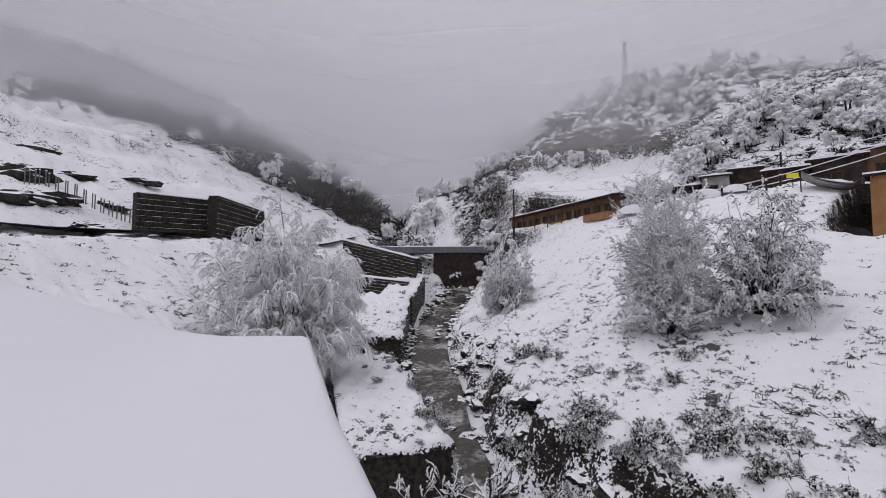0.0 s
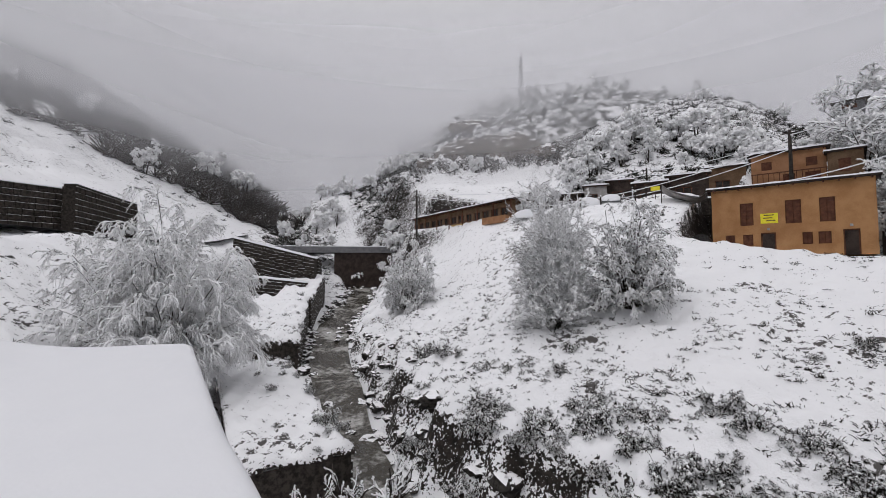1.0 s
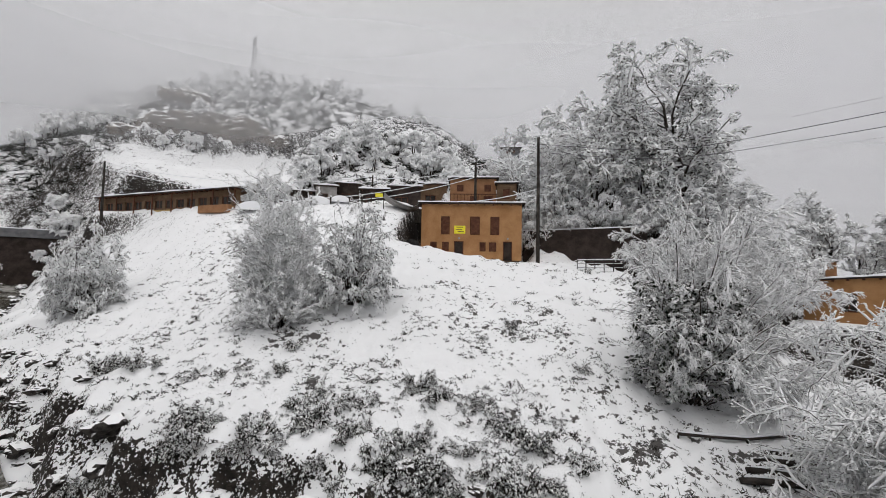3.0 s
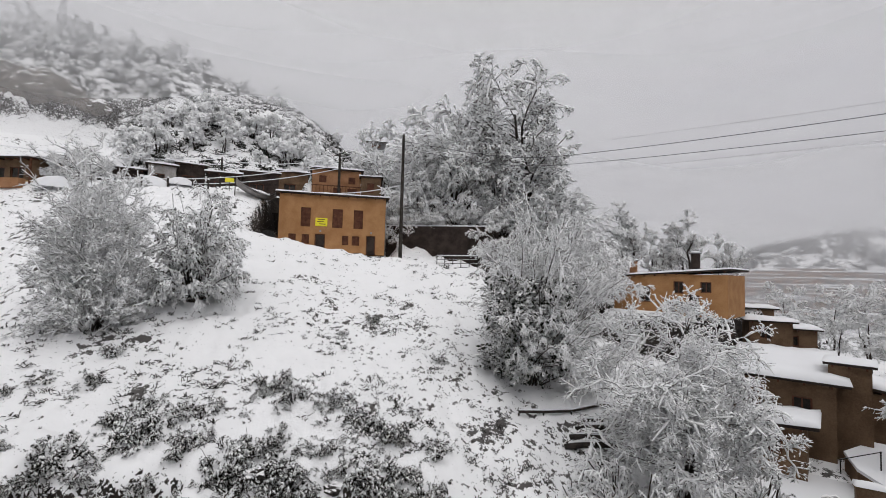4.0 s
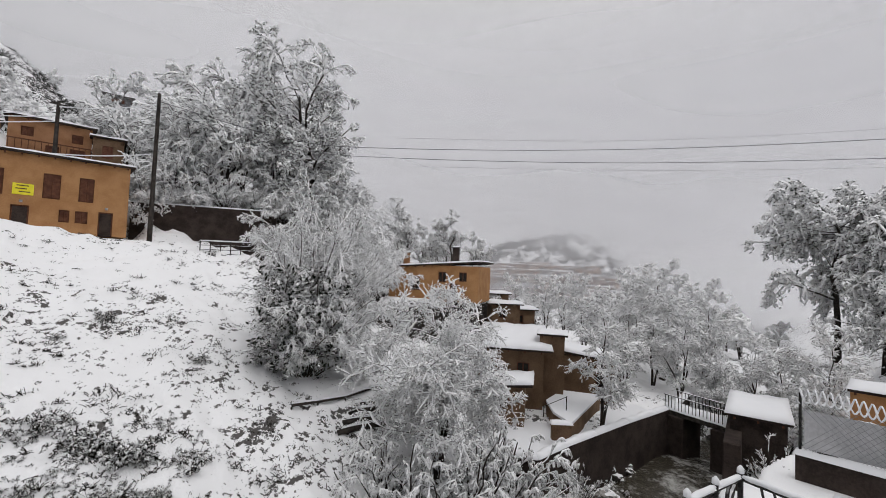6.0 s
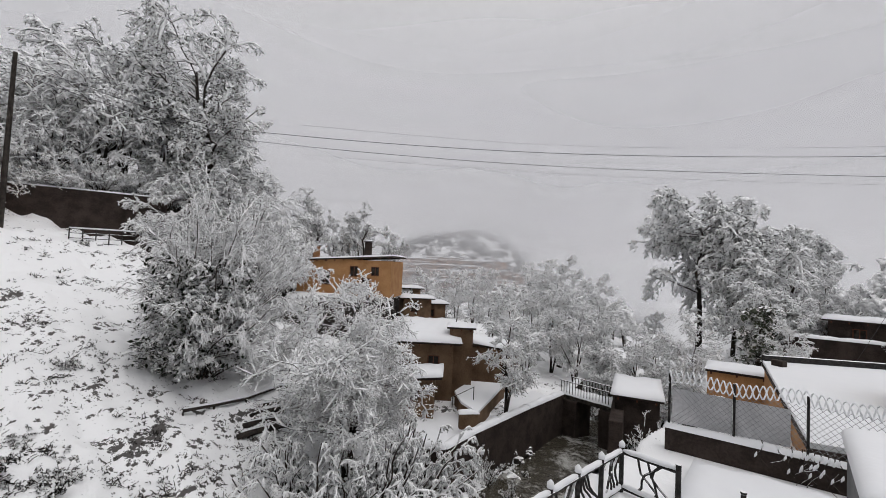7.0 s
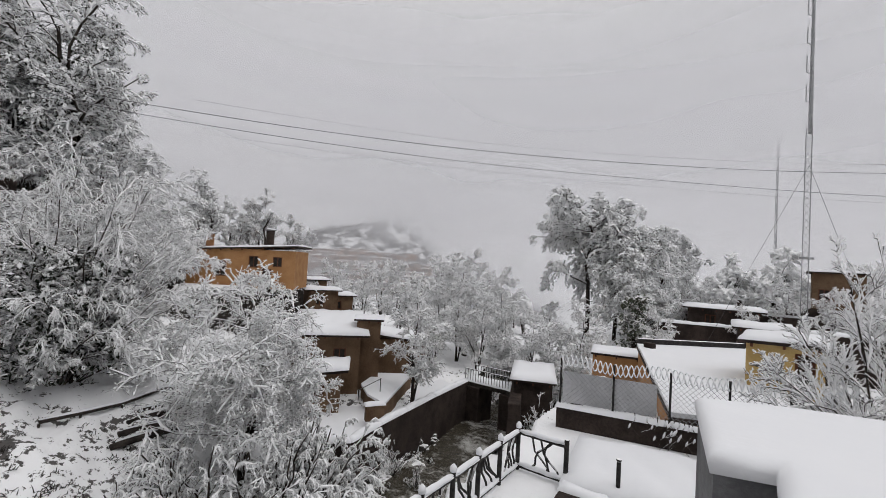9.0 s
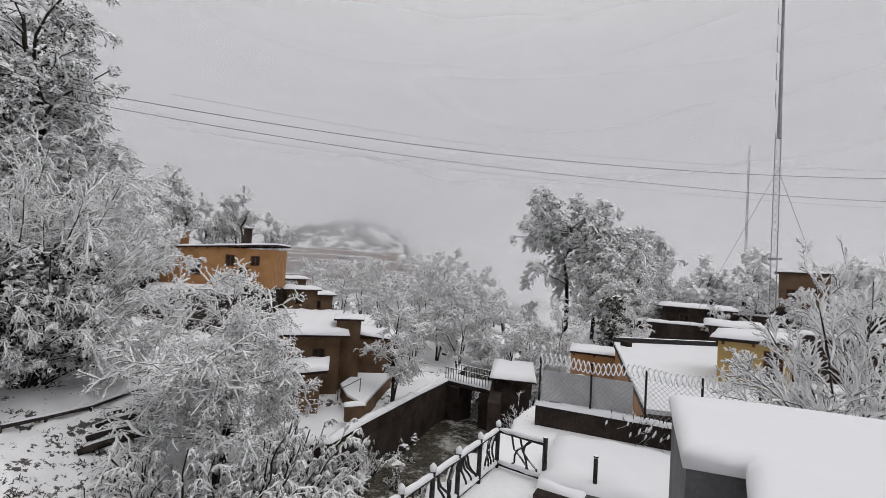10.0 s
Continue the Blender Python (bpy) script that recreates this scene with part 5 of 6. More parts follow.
def build_lodge():
    """The long low inn above the gorge, seen at a slant."""
    a, c = Vector(spot(9.4, 82, 0)), Vector(spot(22.6, 60, 0))
    n = (c - a).length
    turn = math.degrees(math.atan2(c.y - a.y, c.x - a.x))
    z = 7.2
    wins = tuple((-n / 2 + 1.0 + k * 2.1, -n / 2 + 2.5 + k * 2.1, 1.2, 2.4) for k in range(int((n - 2) / 2.1)))
    mid = (a + c) / 2
    h = building("inn", (mid.x, mid.y, z), turn, n, 6, 3.2, "brown", wins, (), "long low brown inn with deep snow on its roof", "inn", eave=0.7, snow=0.3, slope=0.0, shutters=False, seed=20)
    base = Shape()
    for k in range(int(n / 0.22)):
        base.box(-n / 2 + k * 0.22, -0.06, 0.1, -n / 2 + k * 0.22 + 0.19, -0.004, 1.0)
    part("plinth", base, "ochre_pale", h, "pale ochre board cladding")
    for k in range(8):
        x = -n / 2 + 0.4 + k * (n - 0.8) / 7
        part("porch_post", Shape().box(x - 0.07, -0.62, 0, x + 0.07, -0.5, 3.2), "timber", h)
    # snowy bank behind
    part("lean_to", Shape().block(n / 2 - 5.5, -1.6, 0, n / 2 - 0.5, -0.8, 1.0, 0.04), "terracotta", h)


build_lodge()


def build_cottage():
    a, c = Vector(spot(87.9, 50, 0)), Vector(spot(99.7, 46.5, 0))
    n = (c - a).length
    turn = math.degrees(math.atan2(c.y - a.y, c.x - a.x))
    mid = (a + c) / 2
    z = -3.6
    u = lambda b: (math.tan(radians(b - 93.8)) * 48.0)
    zz = lambda e: rise(e, 48) - z
    h = building("cottage", (mid.x, mid.y, z), turn, n, 6, 3.95, "ochre", ((u(90.6), u(92.0), zz(-3.0), zz(-1.2)), (u(94.6), u(95.7), zz(-1.8), zz(-0.4)), (u(97.4), u(98.5), zz(-1.6), zz(-0.4))),
                 ((u(96.2), u(97.3), 0.0, 2.0),), "ochre clay cottage with small timber windows and a snowy roof", eave=0.3, snow=0.2, slope=0.075, shutters=False, seed=22)
    for b, d, zb, hh, mat in ((90.1, 51, 0.2, 1.5, "terracotta"), (96.6, 49, 0.9, 1.5, "dark")):
        chimney((*spot(b, d), zb), 0.75, hh, mat, "square clay chimney with a snow cap on the cottage roof")
    # lower roofs just beyond
    for i, (b, d, z, w, h) in enumerate(((103.4, 52, -6.0, 3.4, 2.2), (105.6, 55, -6.8, 3.0, 2.2), (102.3, 59, -5.2, 3.0, 2.2))):
        building("lower_house", (*spot(b, d), z - 1.2), -b + 10, w, 4, h + 1.0, "brown", ((-0.8, 0.1, 1.6, 2.6),), (), "small brown house with stepped snowy roof below the cottage", eave=0.4, snow=0.25, group="houses below the cottage", shutters=False, seed=23 + i)


build_cottage()


def build_streamside_house():
    """The mud-brick house with its terrace beside the gorge."""
    z = -9.9
    z = -10.2
    building("streamside_house", (*spot(104.0, 32.4), z), -106, 5.0, 12.5, 4.5, "brown", ((-1.9, -1.0, 2.4, 3.6), (0.6, 1.5, 2.4, 3.6)), ((-0.6, 0.3, 0.0, 2.0),), "brown mud-brick house with a broad thick snow roof beside the gorge", eave=0.6, snow=0.35, seed=30, shutters=False)
    building("mud_tower", (*spot(109.4, 33.4), z), -110, 1.8, 2.4, 5.5, "brown", (), (), "tall brown mud-walled flue tower with a dark cap", "outbuilding", eave=0.22, snow=0.06, seed=31, shutters=False)
    building("back_house", (*spot(113.3, 36.2), z), -112, 4.6, 4, 3.7, "brown", ((0.9, 1.7, 1.4, 2.4),), (), "brown mud house at the far end of the terrace", eave=0.15, snow=0.2, slope=-0.12, seed=32, shutters=False)
    up = [spot(108.9, 31.6), spot(109.8, 29.2), spot(112.0, 27.4), spot(115.3, 34.6), spot(110.8, 34.6)]
    up = up if sum(up[i - 1][0] * up[i][1] - up[i][0] * up[i - 1][1] for i in range(5)) > 0 else up[::-1]
    t = thing("raised_terrace", (0, 0, 0), 0, "raised brown-walled terrace with untouched snow on it", "terrace")
    part("wall", Shape().prism(up, -10.6, -9.05), "brown", t)
    ux, uy = sum(p[0] for p in up) / 5, sum(p[1] for p in up) / 5
    part("snow", Shape().prism([(ux + (x - ux) * 1.02, uy + (y - uy) * 1.02) for x, y in up], -9.046, -8.9), "snow", t)
    building("porch", (*spot(103.6, 29.0), z), -108, 2.6, 2.2, 2.7, "brown", ((-0.7, 0.3, 1.2, 2.1),), (), "lean-to porch with a sloping snowy roof", "porch", eave=0.5, snow=0.3, slope=0.1, seed=33, shutters=False)
    st = thing("outdoor_stairs", (*spot(108.6, 31.0), z), -150, "narrow snowy stone steps up to the house", "stairs")
    for k in range(7):
        part("step", Shape().block(k * 0.28, 0, 0, k * 0.28 + 0.3, 1.0, 0.18 * (k + 1), 0.02), "rock", st)
    part("rail", Shape().tube([(0, -0.05, 1.0), (2.0, -0.05, 2.2)], 0.03, 6).tube([(0.05, -0.05, 0), (0.05, -0.05, 1.0)], 0.03, 6).tube([(1.95, -0.05, 1.2), (1.95, -0.05, 2.2)], 0.03, 6), "iron", st)
    # snow on the terrace
    edge = [spot(102.2, 25.4), spot(107.8, 23.9), spot(111.6, 26.4), spot(114.6, 28.8), spot(118.0, 32.8), spot(120.8, 36.5), spot(116.5, 40.0), spot(112.0, 37), spot(108, 32), spot(103.5, 29.5)]
    outline = edge[::-1] if sum((edge[i - 1][0] * edge[i][1] - edge[i][0] * edge[i - 1][1]) for i in range(len(edge))) < 0 else edge
    solo("terrace", Shape().prism(outline, -10.8, -10.05), "snow", "raised terrace deep in smooth snow beside the gorge", "terrace", kind="structure")
    # low wall that steps across the terrace
    pts = [spot(109.6, 26.6), spot(112.0, 26.9)]
    for i, (p, q) in enumerate(zip(pts, pts[1:])):
        n = math.dist(p, q)
        w = thing("garden_wall", (*p, -9.75), math.degrees(math.atan2(q[1] - p[1], q[0] - p[0])), "low brown mud garden wall with a snow cap", "wall")
        part("masonry", Shape().block(0, -0.18, 0, n, 0.18, 0.95, 0.04), "brown", w)
        part("snow", snow_cap(0, -0.18, n, 0.18, 0.954, 0.22, 0.08, 40 + i, 16, 5), "snow", w, smooth=True)
    # gorge wall under the terrace
    line = [spot(100.5, 23.6), spot(107.8, 23.4), spot(111.4, 25.8), spot(114.7, 28.2), spot(118.2, 31.4), spot(121.2, 34.6), spot(123.3, 37.4), spot(124.6, 41.5)]
    w = thing("gorge_wall", (0, 0, 0), 0, "high dark rubble retaining wall of the gorge", "wall")
    for i, (p, q) in enumerate(zip(line, line[1:])):
        n, a = math.dist(p, q), math.degrees(math.atan2(q[1] - p[1], q[0] - p[0]))
        m = pose(*p, 0, 0, 0, a)
        part("masonry", Shape().block(-0.1, -0.28, -14.2, n + 0.1, 0.28, -9.6, 0.05, m), "dark", w)
        cap = snow_cap(-0.05, -0.25, n + 0.05, 0.25, -9.59, 0.24, 0.05, 50 + i, 22, 5)
        cap.v = [tuple(m @ Vector(v)) for v in cap.v]
        part("snow", cap, "snow", w, smooth=True)
    # far wall of the gorge and the footbridge
    line = [spot(129.5, 38.5), spot(129.2, 33), spot(128.9, 28)]
    w = thing("gorge_wall", (0, 0, 0), 0, "dark rubble wall on the village side of the gorge", "wall")
    for i, (p, q) in enumerate(zip(line, line[1:])):
        n, a = math.dist(p, q), math.degrees(math.atan2(q[1] - p[1], q[0] - p[0]))
        part("masonry", Shape().block(-0.1, -0.4, -14.2, n + 0.1, 0.4, -8.6, 0.05, pose(*p, 0, 0, 0, a)), "dark", w)
    a, c = Vector(spot(123.0, 37.0, -9.9)), Vector(spot(129.2, 34.8, -9.9))
    n = (c - a).length
    b = thing("footbridge", tuple(a), math.degrees(math.atan2(c.y - a.y, c.x - a.x)), "narrow snowy footbridge with iron railings over the gorge", "bridge")
    part("deck", Shape().block(0, -0.9, 0, n, 0.9, 0.35, 0.04), "stone", b)
    part("snow", snow_cap(0, -0.85, n, 0.85, 0.354, 0.22, 0.03, 60, 16, 6), "snow", b, smooth=True)
    for y in (-0.82, 0.82):
        part("handrail", Shape().tube([(0, y, 1.35), (n, y, 1.35)], 0.05, 6), "iron", b)
        for k in range(int(n / 0.25)):
            part("baluster", Shape().tube([(k * 0.25 + 0.1, y, 0.4), (k * 0.25 + 0.1, y, 1.33)], 0.025, 4), "iron", b)
    part("abutment", Shape().block(-0.4, -1.1, -4.0, 1.6, 1.1, -0.004, 0.05), "dark", b)
    part("abutment", Shape().block(n - 1.0, -1.1, -4.0, n + 0.6, 1.1, -0.004, 0.05), "dark", b)


build_streamside_house()


def build_near_roofs():
    """The roof under the onlooker's feet, the stair head and the yard below."""
    front_x = [-22, -12.9, -8.9, -5.67, -3.63, -1.27, -0.38, 0.3, 0.75, 0.9]
    front_y = [12.9, 12.6, 12.1, 11.4, 11.96, 5.4, 3.28, 1.3, -1.0, -6.0]
    nx, ny = 90, 40
    xs = np.interp(np.linspace(0, 1, nx), np.linspace(0, 1, len(front_x)), front_x)
    pts = []
    for x in xs:
        yf = np.interp(x, front_x, front_y)
        for j in range(ny):
            y = yf - (yf + 6.2) * (j / (ny - 1)) ** 1.6
            rise_left = 0.0573 * max(0.0, -x - 5.0) ** 1.5 * 1.25
            e = min((yf - y), 10)
            z = -1.65 + rise_left * min(1, max(0, (y + 2) / 10)) - 0.3 * math.exp(-e / 0.12) + 0.02 * math.sin(1.3 * x + 0.7 * y) + 0.012 * math.sin(3.1 * y - 2 * x)
            if j == 0:
                z -= 0.25
            pts.append((x, y, z))
    r = thing("near_roof", (0, 0, 0), 0, "wide flat roof under an unbroken blanket of snow", "roof")
    part("snow", grid_mesh("snow", np.array(pts), nx, ny, "snow"), None, r)
    deck = [(x, y - 0.15) for x, y in zip(front_x, front_y)] + [(-22, -6.1)]
    area = sum(deck[i - 1][0] * deck[i][1] - deck[i][0] * deck[i - 1][1] for i in range(len(deck)))
    part("wall", Shape().prism(deck if area > 0 else deck[::-1], -6.5, -2.05), "concrete", r)
    # stair head with its snow
    z = -1.75
    s = thing("stair_head", (0, 0, 0), 0, "grey cement-rendered stair head under deep snow", "outbuilding")
    outline = [spot(149.8, 6.85), spot(151.4, 4.85), spot(157.4, 5.0), spot(158.3, 3.6), spot(160.5, 1.9), spot(185, 2.4), spot(185, 9.4), spot(167.2, 7.8), spot(158, 7.3)]
    area = sum(outline[i - 1][0] * outline[i][1] - outline[i][0] * outline[i - 1][1] for i in range(len(outline)))
    if area < 0:
        outline = outline[::-1]
    part("wall", Shape().prism(outline, -5.6, z - 0.02), "concrete", s)
    part("snow", drift(outline, z, 0.17), "snow", s, smooth=True)
    # yard slab, vent pipe, dark box for an opening
    m = pose(*spot(144, 12.8), -5.6, 0, 0, -144)
    b = thing("yard_platform", tuple(m.translation), -144, "low raised platform in the yard under smooth snow", "platform")
    part("base", Shape().block(-1.7, -1.8, 0, 2.6, 1.5, 0.42, 0.04), "concrete", b)
    part("snow", snow_cap(-1.7, -1.8, 2.6, 1.5, 0.424, 0.25, 0.06, 71, 18, 14), "snow", b, smooth=True)
    v = thing("vent_pipe", (*spot(141.8, 11.2), -5.0), 0, "dark upright vent pipe in the snowy yard", "pipe")
    part("tube", Shape().tube([(0, 0, -0.6), (0, 0, 0.58), (0, 0, 0.6)], [0.05, 0.05, 0.04], 10), "iron", v)
    part("cap", Shape().tube([(0, 0, 0.603), (0, 0, 0.64)], 0.06, 10), "iron", v)
    # Solid dark box added to stand in for a dark opening of unclear use.
    hb = thing("hatch", (*spot(137.6, 10.4), -5.4), -150, "low solid dark box put in for a dark opening, rimmed by snow", "hatch")
    part("box", Shape().block(-0.5, -0.35, 0, 0.5, 0.35, 0.35, 0.03), "dark", hb)
    part("snow", snow_cap(-0.5, 0.0, 0.5, 0.35, 0.354, 0.16, 0.04, 73, 8, 5), "snow", hb, smooth=True)


build_near_roofs()


def build_yard_rail():
    rng = random.Random(8)
    line = [spot(100, 6.6), spot(117.6, 8.2), spot(129.7, 12.0), spot(135.7, 11.5)]
    r = thing("yard_railing", (0, 0, 0), 0, "rustic iron railing of branch-like bars, lined with snow", "railing")
    for p, q in zip(line, line[1:]):
        n = math.dist(p, q)
        k = max(1, round(n / 1.05))
        for i in range(k):
            a = [p[c] + (q[c] - p[c]) * i / k for c in (0, 1)]
            b = [p[c] + (q[c] - p[c]) * (i + 1) / k for c in (0, 1)]
            part("post", Shape().tube([(*a, -5.75), (*a, -4.3)], [0.06, 0.055], 8), "iron", r)
            part("post_snow", Shape().tube([(*a, -4.298), (*a, -4.2), (*a, -4.14)], [0.075, 0.07, 0.02], 8), "snow", r, smooth=True)
            for z, rad in ((-4.42, 0.05), (-5.3, 0.045)):
                part("rail", Shape().tube([(*a, z), (*b, z)], rad, 6), "iron", r)
                mid = [(*[a[c] + (b[c] - a[c]) * t / 6 for c in (0, 1)], z + 0.06 + 0.012 * rng.uniform(-1, 1)) for t in range(7)]
                part("rail_snow", Shape().tube(mid, [0.03] + [0.06 + 0.012 * rng.random() for _ in range(5)] + [0.03], 7), "snow", r, smooth=True)
            for _ in range(4):
                t0, t1 = rng.uniform(0.05, 0.95), rng.uniform(0.05, 0.95)
                pts = []
                for s in range(6):
                    u = s / 5
                    t = t0 + (t1 - t0) * u + 0.06 * math.sin(u * 7 + rng.random())
                    pts.append((a[0] + (b[0] - a[0]) * t, a[1] + (b[1] - a[1]) * t, -5.28 + 0.84 * u))
                part("branch_bar", Shape().tube(pts, 0.028, 5), "iron", r)
    a = line[-1]
    part("post", Shape().tube([(*a, -5.75), (*a, -4.25)], 0.06, 8), "iron", r)


build_yard_rail()


def build_yard_wall():
    a, c = Vector(spot(134.2, 15.6, 0)), Vector(spot(163, 16.4, 0))
    n = (c - a).length
    turn = math.degrees(math.atan2(c.y - a.y, c.x - a.x))
    m = pose(a.x, a.y, 0, 0, 0, turn)
    w = thing("yard_wall", (a.x, a.y, -6.3), turn, "dark brick yard wall topped with snow", "wall")
    part("core", Shape().box(0, 0.04, 0, n, 0.36, 1.62), "dark", w)
    part("snow", snow_cap(0, 0, n, 0.4, 1.624, 0.16, 0.05, 80, 30, 5), "snow", w, smooth=True)
    # bare vines that hang over it
    rng = random.Random(31)
    v = thing("hanging_vine", (a.x, a.y, -4.5), turn, "bare vines hanging over the yard wall, caught with snow", "vine")
    for k in range(16):
        x, l = 3.3 + rng.gauss(0, 0.8), rng.uniform(0.4, 1.1)
        pts = [(x + 0.12 * math.sin(j * 1.7 + k) * j / 3, -0.1 - 0.02 * j, 0.1 - l * j / 5) for j in range(6)]
        part("vine", Shape().tube(pts, [0.018, 0.016, 0.014, 0.012, 0.01, 0.008], 4), "limb", v)
        for j in range(1, 5, 2):
            x1, y1, z1 = pts[j]
            part("snow", Shape().tube([(x1 - 0.03, y1 - 0.02, z1 - 0.08), (x1, y1 - 0.03, z1), (x1 + 0.02, y1 - 0.02, z1 + 0.08)], [0.012, 0.035, 0.012], 5), "snow", v, smooth=True)
    # fence on the wall
    f = thing("chain_link_fence", (a.x, a.y, -4.66), turn, "snowy chain-link fence with coiled wire on the yard wall", "fence")
    for b in (134.5, 140.8, 147.05, 153.1, 159):
        x = 15.6 * math.sin(radians(b - 134.2)) * 1.0
        part("post", Shape().tube([(x, 0.2, 0), (x, 0.2, 1.62)], 0.035, 8), "iron", f)
    mesh_a, mesh_b = Shape(), Shape()
    step = 0.16
    k = -9
    while k * step < n:
        for s, sign in ((mesh_a, 1), (mesh_b, -1)):
            x0 = k * step if sign > 0 else k * step + 1.3
            x1 = x0 + 1.3 * sign
            if 0 <= min(x0, x1) and max(x0, x1) <= n:
                s.tube([(x0, 0.2, 0.05), (x1, 0.2, 1.35)], 0.006, 3)
        k += 1
    part("wire_mesh", mesh_a, "metal", f)
    part("wire_mesh", mesh_b, "metal", f)
    turns = int(n / 0.32)
    for ph in (0.0, 3.1):
        coil = []
        for i in range(turns * 9):
            t = i / 9
            coil.append((t * 0.32, 0.2 + 0.19 * math.cos(t * 6.283 + ph), 1.5 + 0.06 * math.sin(t * 0.8) + 0.19 * math.sin(t * 6.283 + ph)))
        part("coil", Shape().tube(coil, 0.022, 4), "snow", f, "coiled wire thick with snow")
    # grey sheeting fixed behind the mesh
    rng = random.Random(4)
    for x0, x1 in ((0.15, 1.75), (1.8, 3.1)):
        part("sheeting", Shape().add([(x0 + (x1 - x0) * i / 6, 0.26 + 0.03 * rng.random(), z) for z in (0.1, 0.6, 1.15) for i in range(7)],
                                     [(j * 7 + i, j * 7 + i + 1, (j + 1) * 7 + i + 1, (j + 1) * 7 + i) for j in range(2) for i in range(6)]), "plastic", f, "worn grey plastic sheeting")


build_yard_wall()


def build_village():
    """Roofs, walls and the mast behind the yard."""
    z = -4.6
    p = [spot(143.4, 31.0), spot(153.9, 35.0), spot(159.8, 18.2), spot(147.3, 16.6)]
    area = sum(p[i - 1][0] * p[i][1] - p[i][0] * p[i - 1][1] for i in range(4))
    p = p if area > 0 else p[::-1]
    b = thing("flat_roofed_house", (0, 0, 0), 0, "broad low house with one wide flat snow roof", "house")
    part("wall", Shape().prism(p, -8.5, z - 0.2), "ochre", b)
    cx, cy = sum(q[0] for q in p) / 4, sum(q[1] for q in p) / 4
    grow_out = lambda f: [(cx + (x - cx) * f, cy + (y - cy) * f) for x, y in p]
    part("roof", Shape().prism(grow_out(1.04), z - 0.196, z - 0.02), "dark", b)
    part("roof_snow", Shape().prism(grow_out(1.03), z - 0.016, z + 0.14), "snow", b)
    part("parapet", Shape().box(0, 0, 0, math.dist(spot(143.4, 31.0), spot(153.9, 35.0)), 0.3, 0.45, pose(*spot(143.4, 31.0), z, 0, 0, math.degrees(math.atan2(spot(153.9, 35)[1] - spot(143.4, 31)[1], spot(153.9, 35)[0] - spot(143.4, 31)[0])))), "iron", b)
    part("vent", Shape().block(-0.3, -0.2, 0, 0.3, 0.2, 0.35, 0.03, pose(*spot(144.6, 29.8), z + 0.1)), "dark", b)
    building("ochre_wall_house", (*spot(141.0, 31.5), -8.6), -141, 3.0, 3, 3.0, "ochre", (), (), "low ochre house with a thin snow line", eave=0.1, snow=0.12, seed=90)
    # yellow penthouse
    building("yellow_shed", (*spot(157.2, 23.0), -4.75), -158, 2.6, 3.4, 2.15, "ochre_pale", (), ((0.35, 1.0, 0.15, 1.9),), "pale yellow rendered shed with snow on its roof", "shed", eave=0.25, snow=0.16, slope=0.04, seed=91)
    building("small_snow_house", (*spot(131.2, 30.5), -10.4), -131, 2.6, 5.0, 2.6, "dark", (), (), "small dark house with a bright snowy roof by the bridge", eave=0.25, snow=0.28, seed=92)
    # terraces of walls behind
    for i, (b0, b1, d, zb, h, mat) in enumerate(((145, 156, 47, -5.6, 1.2, "dark"), (148, 160, 56, -5.0, 1.5, "dark"), (144, 157, 66, -5.2, 1.6, "dark"), (154, 168, 44, -5.0, 1.2, "dark"), (150, 170, 76, -4.6, 1.8, "dark"))):
        p0, p1 = Vector(spot(b0, d, 0)), Vector(spot(b1, d + 2, 0))
        n, t = (p1 - p0).length, math.degrees(math.atan2(p1.y - p0.y, p1.x - p0.x))
        w = thing("terrace_wall", (p0.x, p0.y, zb - 4), t, "long dark stone terrace wall with a line of snow", "wall", "terrace walls in the village")
        part("masonry", Shape().block(0, 0, 0, n, 0.6, 4 + h, 0.05), mat, w)
        part("snow", snow_cap(0, 0, n, 1.5, 4.004 + h, 0.2, 0.05, 100 + i, 30, 5), "snow", w, smooth=True)
    building("brick_house", (*spot(161.2, 58), -2.4), -158, 4.0, 5, 3.6, "brown", ((-1.5, -0.6, 0.9, 2.0), (0.2, 1.1, 0.9, 2.0)), (), "brick house half hidden among the trees", eave=0.4, snow=0.25, seed=95, shutters=False)
    building("village_house", (*spot(151.8, 50), -5.0), -150, 6.0, 5, 2.0, "dark", ((-1.5, -0.6, 0.6, 1.5),), (), "low dark village house with a snowy roof", eave=0.4, snow=0.25, seed=96, shutters=False)
    building("village_house", (*spot(155.5, 42), -5.6), -152, 3.4, 4, 1.8, "dark", (), (), "low dark village house with a snowy roof", eave=0.4, snow=0.3, seed=97)
    # lattice mast
    m = thing("lattice_mast", (*spot(158.75, 30.0), -5.2), 20, "slender steel lattice mast with a thin whip on top", "mast")
    lo, hi, r = 0.0, rise(15.7, 30.0) + 5.2, 0.2
    corner = lambda k, z, rad: (rad * math.cos(k * 2.094), rad * math.sin(k * 2.094), z)
    for k in range(3):
        part("leg", Shape().tube([corner(k, lo, r), corner(k, hi, r * 0.85)], 0.022, 5), "metal", m)
    steps = 34
    for i in range(steps):
        za, zb = lo + (hi - lo) * i / steps, lo + (hi - lo) * (i + 1) / steps
        for k in range(3):
            part("brace", Shape().tube([corner(k, za, r), corner(k + 1, zb, r)], 0.014, 4), "metal", m)
    part("collar", Shape().tube([(0, 0, hi * 0.48), (0, 0, hi * 0.48 + 0.1)], 0.32, 12), "metal", m)
    part("upper_tube", Shape().tube([(0, 0, hi - 0.3), (0, 0, hi + 9.5)], [0.1, 0.06], 8), "metal", m)
